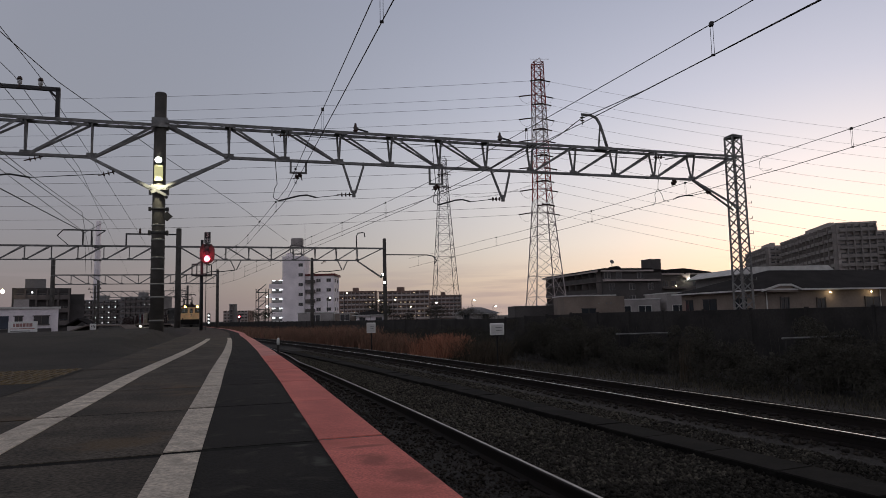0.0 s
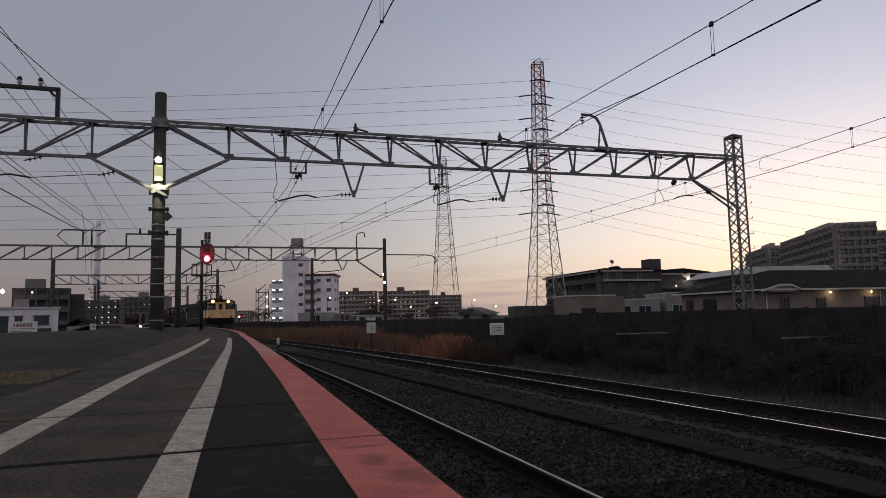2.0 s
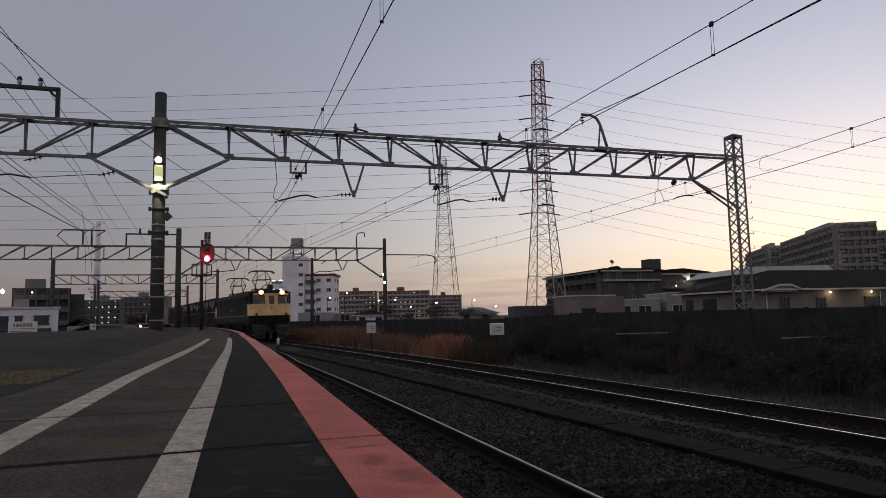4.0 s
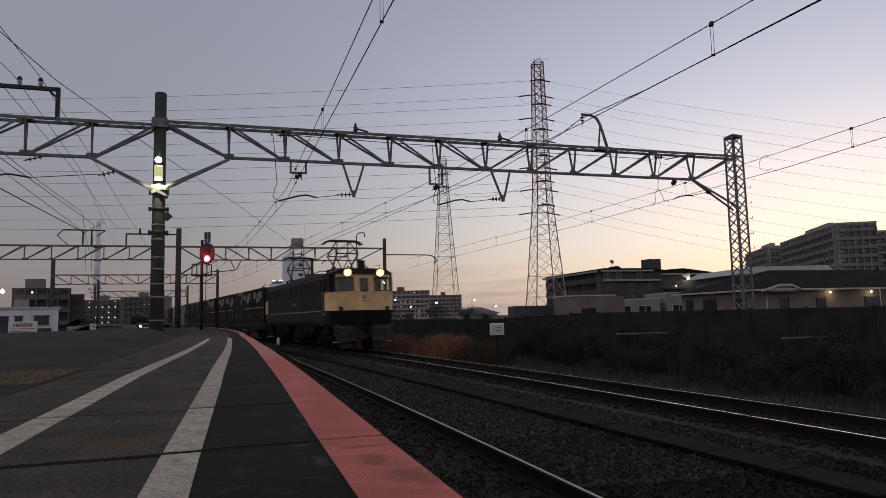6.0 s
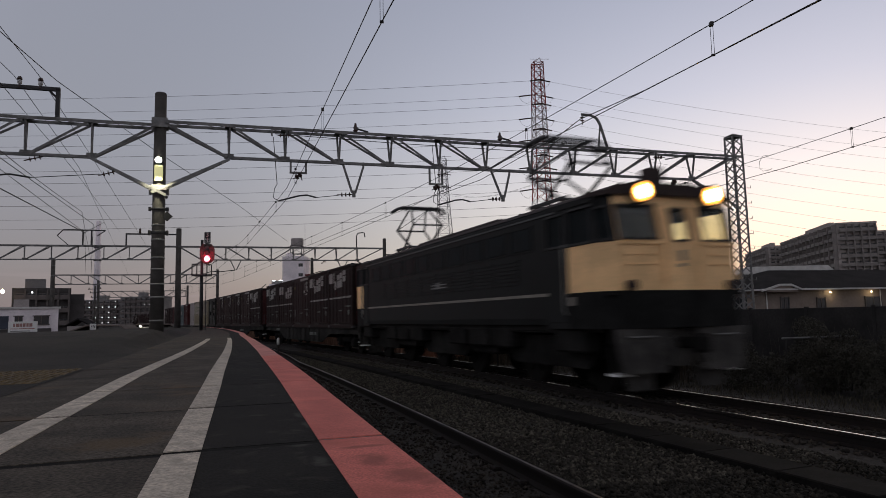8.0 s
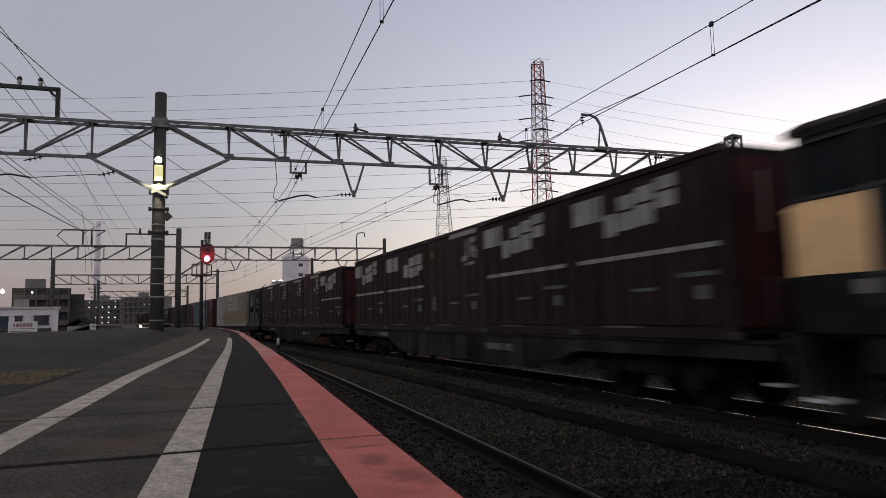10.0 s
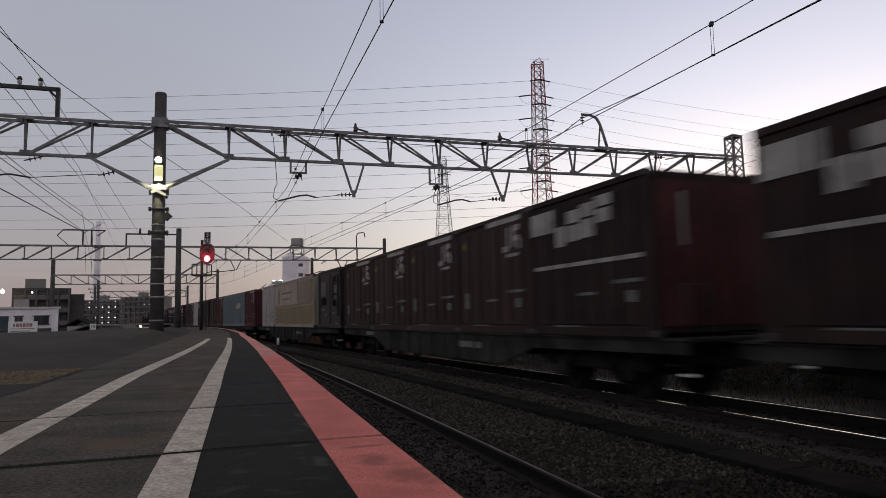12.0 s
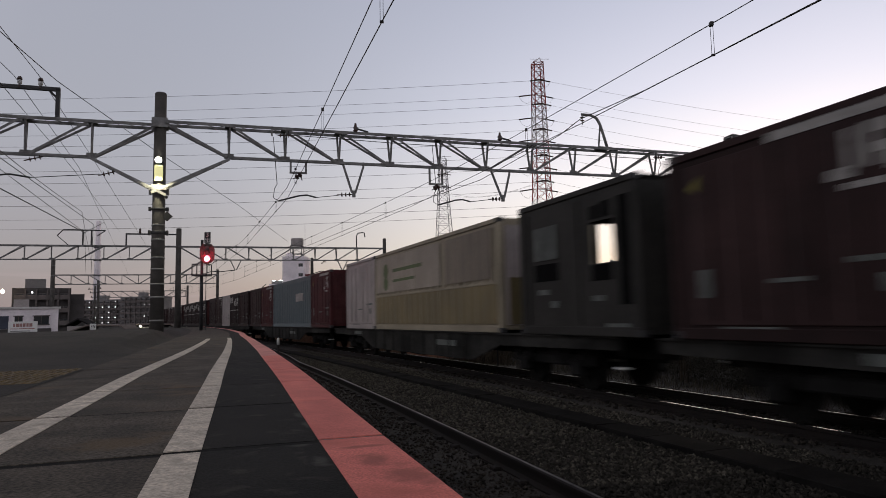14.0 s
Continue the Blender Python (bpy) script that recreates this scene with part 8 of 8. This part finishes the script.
def scatter_stones(name, rng, count, u0, u1, o0, o1, size, mat, label):
    us = u0 + (u1 - u0) * rng.random(count) ** 1.35
    lo = o0(us) if callable(o0) else np.full(count, o0)
    hi = o1(us) if callable(o1) else np.full(count, o1)
    offs = lo + (hi - lo) * rng.random(count)
    keep = np.ones(count, bool)
    for r in (nr(us), nr(us) - 1.13, np.full(count, -0.575), np.full(count, 0.575)):
        keep &= np.abs(offs - r) > 0.09
    keep &= (np.abs(offs + 2.03) > 0.22) | (rng.random(count) < 0.5)
    us, offs = us[keep], offs[keep]
    n = len(us)
    c = line_points(us, offs, bed_z(us, offs) + rng.random(n) * 0.02)
    base = np.array([[1, 0, 0], [-1, 0, 0], [0, 1, 0], [0, -1, 0], [0, 0, 1], [0, 0, -1]], float)
    s = size * (0.55 + 0.9 * rng.random((n, 1, 1)))
    v = base[None] * (0.7 + 0.6 * rng.random((n, 6, 1))) + rng.normal(0, 0.22, (n, 6, 3))
    a = rng.random(n) * 6.283
    ca, sa = np.cos(a)[:, None], np.sin(a)[:, None]
    v = np.stack([v[..., 0] * ca - v[..., 1] * sa, v[..., 0] * sa + v[..., 1] * ca, v[..., 2] * 0.75], 2) * s + c[:, None]
    f = np.array([[0, 2, 4], [2, 1, 4], [1, 3, 4], [3, 0, 4], [2, 0, 5], [1, 2, 5], [3, 1, 5], [0, 3, 5]])
    faces = (f[None] + 6 * np.arange(n)[:, None, None]).reshape(-1, 3)
    soup(name, v.reshape(-1, 3), faces, mat, label, "ballast")


def blades(name, rng, us, offs, z, height, width, lean, mat, label, category):
    """Grass: bent blades of two segments."""
    n = len(us)
    p = line_points(us, offs, z)
    a = rng.random(n) * 6.283
    d = np.stack([np.cos(a), np.sin(a), np.zeros(n)], 1)
    t = rng.random(n) * 6.283
    bend = np.stack([np.cos(t), np.sin(t), np.zeros(n)], 1) * (lean * rng.random(n) * height)[:, None]
    w = (width * (0.6 + 0.8 * rng.random(n)))[:, None]
    up = np.array([0, 0, 1.0])[None] * height[:, None]
    v = np.stack([p - d * w, p + d * w, p + up * 0.55 + bend * 0.35 - d * w * 0.7, p + up * 0.55 + bend * 0.35 + d * w * 0.7, p + up + bend, p + up * 0.97 + bend + d * w * 0.3], 1)
    f = np.array([[0, 1, 3, 2], [2, 3, 5, 4]])
    faces = (f[None] + 6 * np.arange(n)[:, None, None]).reshape(-1, 4)
    soup(name, v.reshape(-1, 3), faces, mat, label, category)


def leaves(name, rng, centres, radii, per, size, mat, label, category):
    """Shrub crowns: leaf quads in uneven shells round many small centres."""
    vs = []
    for (c, r) in zip(centres, radii):
        k = int(per * r[0] * r[2] * 4)
        q = rng.normal(0, 1, (k, 3))
        q /= np.linalg.norm(q, axis=1)[:, None]
        q *= (0.45 + 0.6 * rng.random((k, 1)) ** 0.6)
        q = q * r + c
        q = q[q[:, 2] > -0.5]
        k = len(q)
        a = rng.normal(0, 1, (k, 3)); a /= np.linalg.norm(a, axis=1)[:, None]
        b = np.cross(a, rng.normal(0, 1, (k, 3))); b /= np.linalg.norm(b, axis=1)[:, None]
        s = size * (0.5 + rng.random((k, 1)))
        vs.append(np.stack([q - a * s, q - b * s * 0.45, q + a * s, q + b * s * 0.45], 1))
    v = np.concatenate(vs).reshape(-1, 3)
    faces = np.arange(len(v)).reshape(-1, 4)
    soup(name, v, faces, mat, label, category)


DRY_GRASS = island_material("dry_reddish_grass", [(0.10, 0.053, 0.037), (0.28, 0.115, 0.072), (0.52, 0.235, 0.15), (0.38, 0.21, 0.14)])
DULL_GRASS = island_material("dull_brown_dry_grass", [(0.085, 0.060, 0.045), (0.18, 0.105, 0.074), (0.32, 0.17, 0.12), (0.20, 0.145, 0.10)])
PALE_GRASS = island_material("withered_pale_grass", [(0.03, 0.024, 0.018), (0.062, 0.05, 0.036), (0.115, 0.09, 0.066)])
DARK_GRASS = island_material("dark_verge_grass", [(0.027, 0.025, 0.019), (0.055, 0.05, 0.038), (0.10, 0.088, 0.064)])
SHRUB = island_material("dark_shrub_leaves", [(0.043, 0.0405, 0.033), (0.054, 0.051, 0.0415), (0.068, 0.064, 0.052)])
TWIG = island_material("bare_twigs", [(0.042, 0.038, 0.032), (0.082, 0.074, 0.063)])


def vegetation():
    rng = np.random.default_rng(5)
    scatter_stones("ballast_between_tracks", rng, 40000, -8.2, 20, lambda u: nr(u) + 0.06, -1.2, 0.022, STONES, "loose grey-brown crushed stone between the tracks")
    # nearest stretch, coloured darker in place of corner falloff
    scatter_stones("oily_ballast", rng, 32000, -13, -5.6, lambda u: nr(u) + 0.06, -1.2, 0.022, DIMMED_STONES, "loose crushed stone between the tracks, coloured darker for corner falloff")
    scatter_stones("ballast_behind", rng, 42000, -32, -12, lambda u: nr(u) - 1.7, 2.8, 0.034, DIMMED_STONES, "loose dark crushed stone along both tracks")
    scatter_stones("ballast_platform_track", rng, 12000, -13, 10, lambda u: nr(u) - 1.7, lambda u: nr(u) - 0.06, 0.017, DUSTY_STONES, "brown dusty crushed stone in the platform track")
    scatter_stones("ballast_through_track", rng, 16000, -13, 22, -1.0, 2.8, 0.03, DUSTY_STONES, "dark crushed stone in the through track")
    # reddish dry grass in tufted drifts along the far verge
    tufts_u, tufts_o = [], []
    for u0, u1, count in ((13.8, 16.6, 85), (19.5, 24.5, 90), (28.0, 44.0, 190)):
        tufts_u.append(u0 + (u1 - u0) * rng.random(count)); tufts_o.append(3.1 + (1.7 if u0 < 25 else 2.8) * rng.random(count))
    tu, to = np.concatenate(tufts_u), np.concatenate(tufts_o)
    th = 0.5 + 0.5 * rng.random(len(tu)) + 0.05 * (tu < 17) + 0.3 * (tu > 26)
    per = 70
    us = np.repeat(tu, per) + rng.normal(0, 0.13, len(tu) * per)
    offs = np.repeat(to, per) + rng.normal(0, 0.13, len(tu) * per)
    hs = np.repeat(th, per) * (0.55 + 0.6 * rng.random(len(us)))
    red = np.repeat(tu < 17, per)
    for pick, mat, lab in ((red, DRY_GRASS, "tall reddish dry grass in a thick drift on the verge"), (~red, DULL_GRASS, "dull brown dry grass in drifts along the verge")):
        blades("dry_grass", rng, us[pick], offs[pick], np.full(int(pick.sum()), -0.5), hs[pick], np.full(int(pick.sum()), 0.0075), 0.45, mat, lab, "dry grass")
    n = 12000
    us, offs = 45 + 60 * rng.random(n), 2.9 + 5.0 * rng.random(n)
    keep = np.sin(us * 0.45) + 0.6 * np.sin(us * 1.3 + offs) + rng.normal(0, 0.4, n) > -0.35
    us, offs = us[keep], offs[keep]
    blades("far_dry_grass", rng, us, offs, np.full(len(us), -0.5), 0.55 + 0.7 * rng.random(len(us)), np.full(len(us), 0.020), 0.4, DULL_GRASS, "far reddish dry grass along the verge", "dry grass")
    n = 1500
    us, offs = 9.0 + 3.0 * rng.random(n), 2.9 + 1.4 * rng.random(n)
    blades("withered_grass", rng, us, offs, np.full(n, -0.5), 0.3 + 0.7 * rng.random(n) ** 2, np.full(n, 0.007), 0.8, PALE_GRASS, "withered pale grass tufts near the equipment box", "dry grass")
    n = 70
    us, offs = 1.0 + rng.normal(0, 0.11, n), 5.0 + rng.normal(0, 0.10, n)
    blades("dry_stalks", rng, us, offs, np.full(n, -0.5), 0.5 + 0.75 * rng.random(n), np.full(n, 0.006), 0.12, PALE_GRASS, "narrow clump of dry upright stalks", "dry grass")
    n = 14000
    us, offs = -14 + 30 * rng.random(n), 2.3 + 3.0 * rng.random(n) ** 0.8
    blades("verge_grass", rng, us, offs, np.full(n, -0.48), 0.04 + 0.15 * rng.random(n) ** 2, np.full(n, 0.008), 0.8, DARK_GRASS, "short dark grass on the verge", "grass")
    n = 11000
    us = -13 + 13 * rng.random(n)
    offs = nr(us) - 2.0 + 1.75 * rng.random(n) ** 1.6
    blades("weeds", rng, us, offs, np.full(n, -0.36), 0.04 + 0.24 * rng.random(n) ** 2, np.full(n, 0.004), 0.9, DARK_GRASS, "thin weeds at the foot of the platform", "weeds")
    # the shrub belt before the boundary fence: bushes of many small clumps, uneven in height, with gaps
    cs, rs = [], []
    for i in range(84):
        u, o = rng.uniform(-16, 14.5), rng.uniform(5.2, 9.2)
        tall = rng.uniform(0.95, 1.62) * (1.0 if o > 6.4 else 0.66) + 0.25 * (math.sin(u * 0.8 + 0.6) > 0.6)
        wide = rng.uniform(0.45, 0.95)
        for k in range(int(rng.integers(5, 10))):
            du, do = rng.normal(0, wide * 0.6, 2)
            z = rng.uniform(0.15, 1.0) * tall
            q = trk(float(u + du), float(min(max(o + do, 4.8), 9.35)))
            r = rng.uniform(0.20, 0.42) * (1.15 - 0.4 * z / tall)
            cs.append(np.array([q.x, q.y, -0.5 + z])); rs.append(np.array([r, r, r * rng.uniform(0.7, 1.15)]))
    leaves("shrubs", rng, cs, rs, 1900, 0.027, SHRUB, "dense dark shrubs in front of the boundary fence", "shrubs")
    # straggling bushes along the farther fence
    cs, rs = [], []
    for i in range(130):
        u, o = rng.uniform(15, 62), rng.uniform(7.2, 9.2)
        h = rng.uniform(0.30, 0.72)
        q = trk(float(u), float(o))
        cs.append(np.array([q.x, q.y, -0.5 + h * 0.9])); rs.append(np.array([rng.uniform(0.4, 1.1), rng.uniform(0.4, 1.0), h]))
    leaves("fence_bushes", rng, cs, rs, 150, 0.055, SHRUB, "straggling dark bushes before the boundary fence", "shrubs")
    n = 280
    us, offs = -15 + 29 * rng.random(n), 4.6 + 4.2 * rng.random(n)
    blades("bare_stems", rng, us, offs, np.full(n, -0.5), 0.5 + 1.1 * rng.random(n), np.full(n, 0.005), 0.22, TWIG, "bare stems and twigs among the shrubs", "shrubs")


vegetation()


def tree(x, y, h, crown_r, seed, label):
    """A small tree: tapered trunk, forking limbs and a crown of many leaves."""
    t = thing("tree", Matrix.Translation((x, y, -0.5)), label, "tree", "trees")
    rnd = random.Random(seed)
    rng = np.random.default_rng(seed)
    trunk = Mesh().rod((0, 0, 0), (0.1, 0, h * 0.45), h * 0.035, h * 0.02, 8)
    part("trunk", trunk, STEEL_DARK, t)
    tips = []
    for i in range(9):
        a = i * 2.4 + rnd.random()
        e = Vector((math.cos(a) * crown_r * rnd.uniform(0.4, 0.8), math.sin(a) * crown_r * rnd.uniform(0.4, 0.8), h * rnd.uniform(0.55, 0.95)))
        part("limb", Mesh().tube([(0.08, 0, h * rnd.uniform(0.25, 0.42)), e * 0.55 + Vector((0, 0, h * 0.12)), e], h * 0.011, 5), STEEL_DARK, t)
        tips.append(e)
    vs = []
    for e in tips:
        k = 260
        q = rng.normal(0, 1, (k, 3)) * np.array([crown_r * 0.28, crown_r * 0.28, h * 0.11]) + np.array(e)
        a = rng.normal(0, 1, (k, 3)); a /= np.linalg.norm(a, axis=1)[:, None]
        b = np.cross(a, rng.normal(0, 1, (k, 3))); b /= np.linalg.norm(b, axis=1)[:, None]
        s = h * 0.022 * (0.5 + rng.random((k, 1)))
        vs.append(np.stack([q - a * s, q - b * s * 0.5, q + a * s, q + b * s * 0.5], 1))
    v = np.concatenate(vs).reshape(-1, 3)
    me = bpy.data.meshes.new("crown")
    me.from_pydata(v.tolist(), [], np.arange(len(v)).reshape(-1, 4).tolist())
    me.materials.append(SHRUB)
    tagged(part("crown", me, None, t, "dark uneven leaf crown"), kind="stuff")


for i, (x, y, h, r) in enumerate([(-6.0, 105, 2.6, 1.8), (-1.5, 118, 3.6, 2.2), (3.5, 112, 2.9, 2.0), (6.4, 108, 2.6, 2.2), (-30.5, 112, 3.2, 1.6), (-12, 125, 4.4, 2.6)]):
    tree(x, y, h, r, 20 + i, "dark leafy tree against the evening sky")


# ---- what moves: the train and its wheels ----
def motions():
    times = [i * 0.5 for i in range(29)]
    for ob, back, z in CONSIST:
        rows = []
        for t in times:
            rows.append((t, Matrix.Translation((0, 0, z)) @ train_pose(back + run_out(t))))
        walk(ob, rows)
    for w, y, r in TURNING:
        rows = []
        for i in range(421):
            t = i / 30.0
            rows.append((t, Matrix.Translation((0, y, r)) @ Matrix.Rotation((run_out(t) / r) % (2 * math.pi), 4, "X")))
        walk(w, rows)


motions()
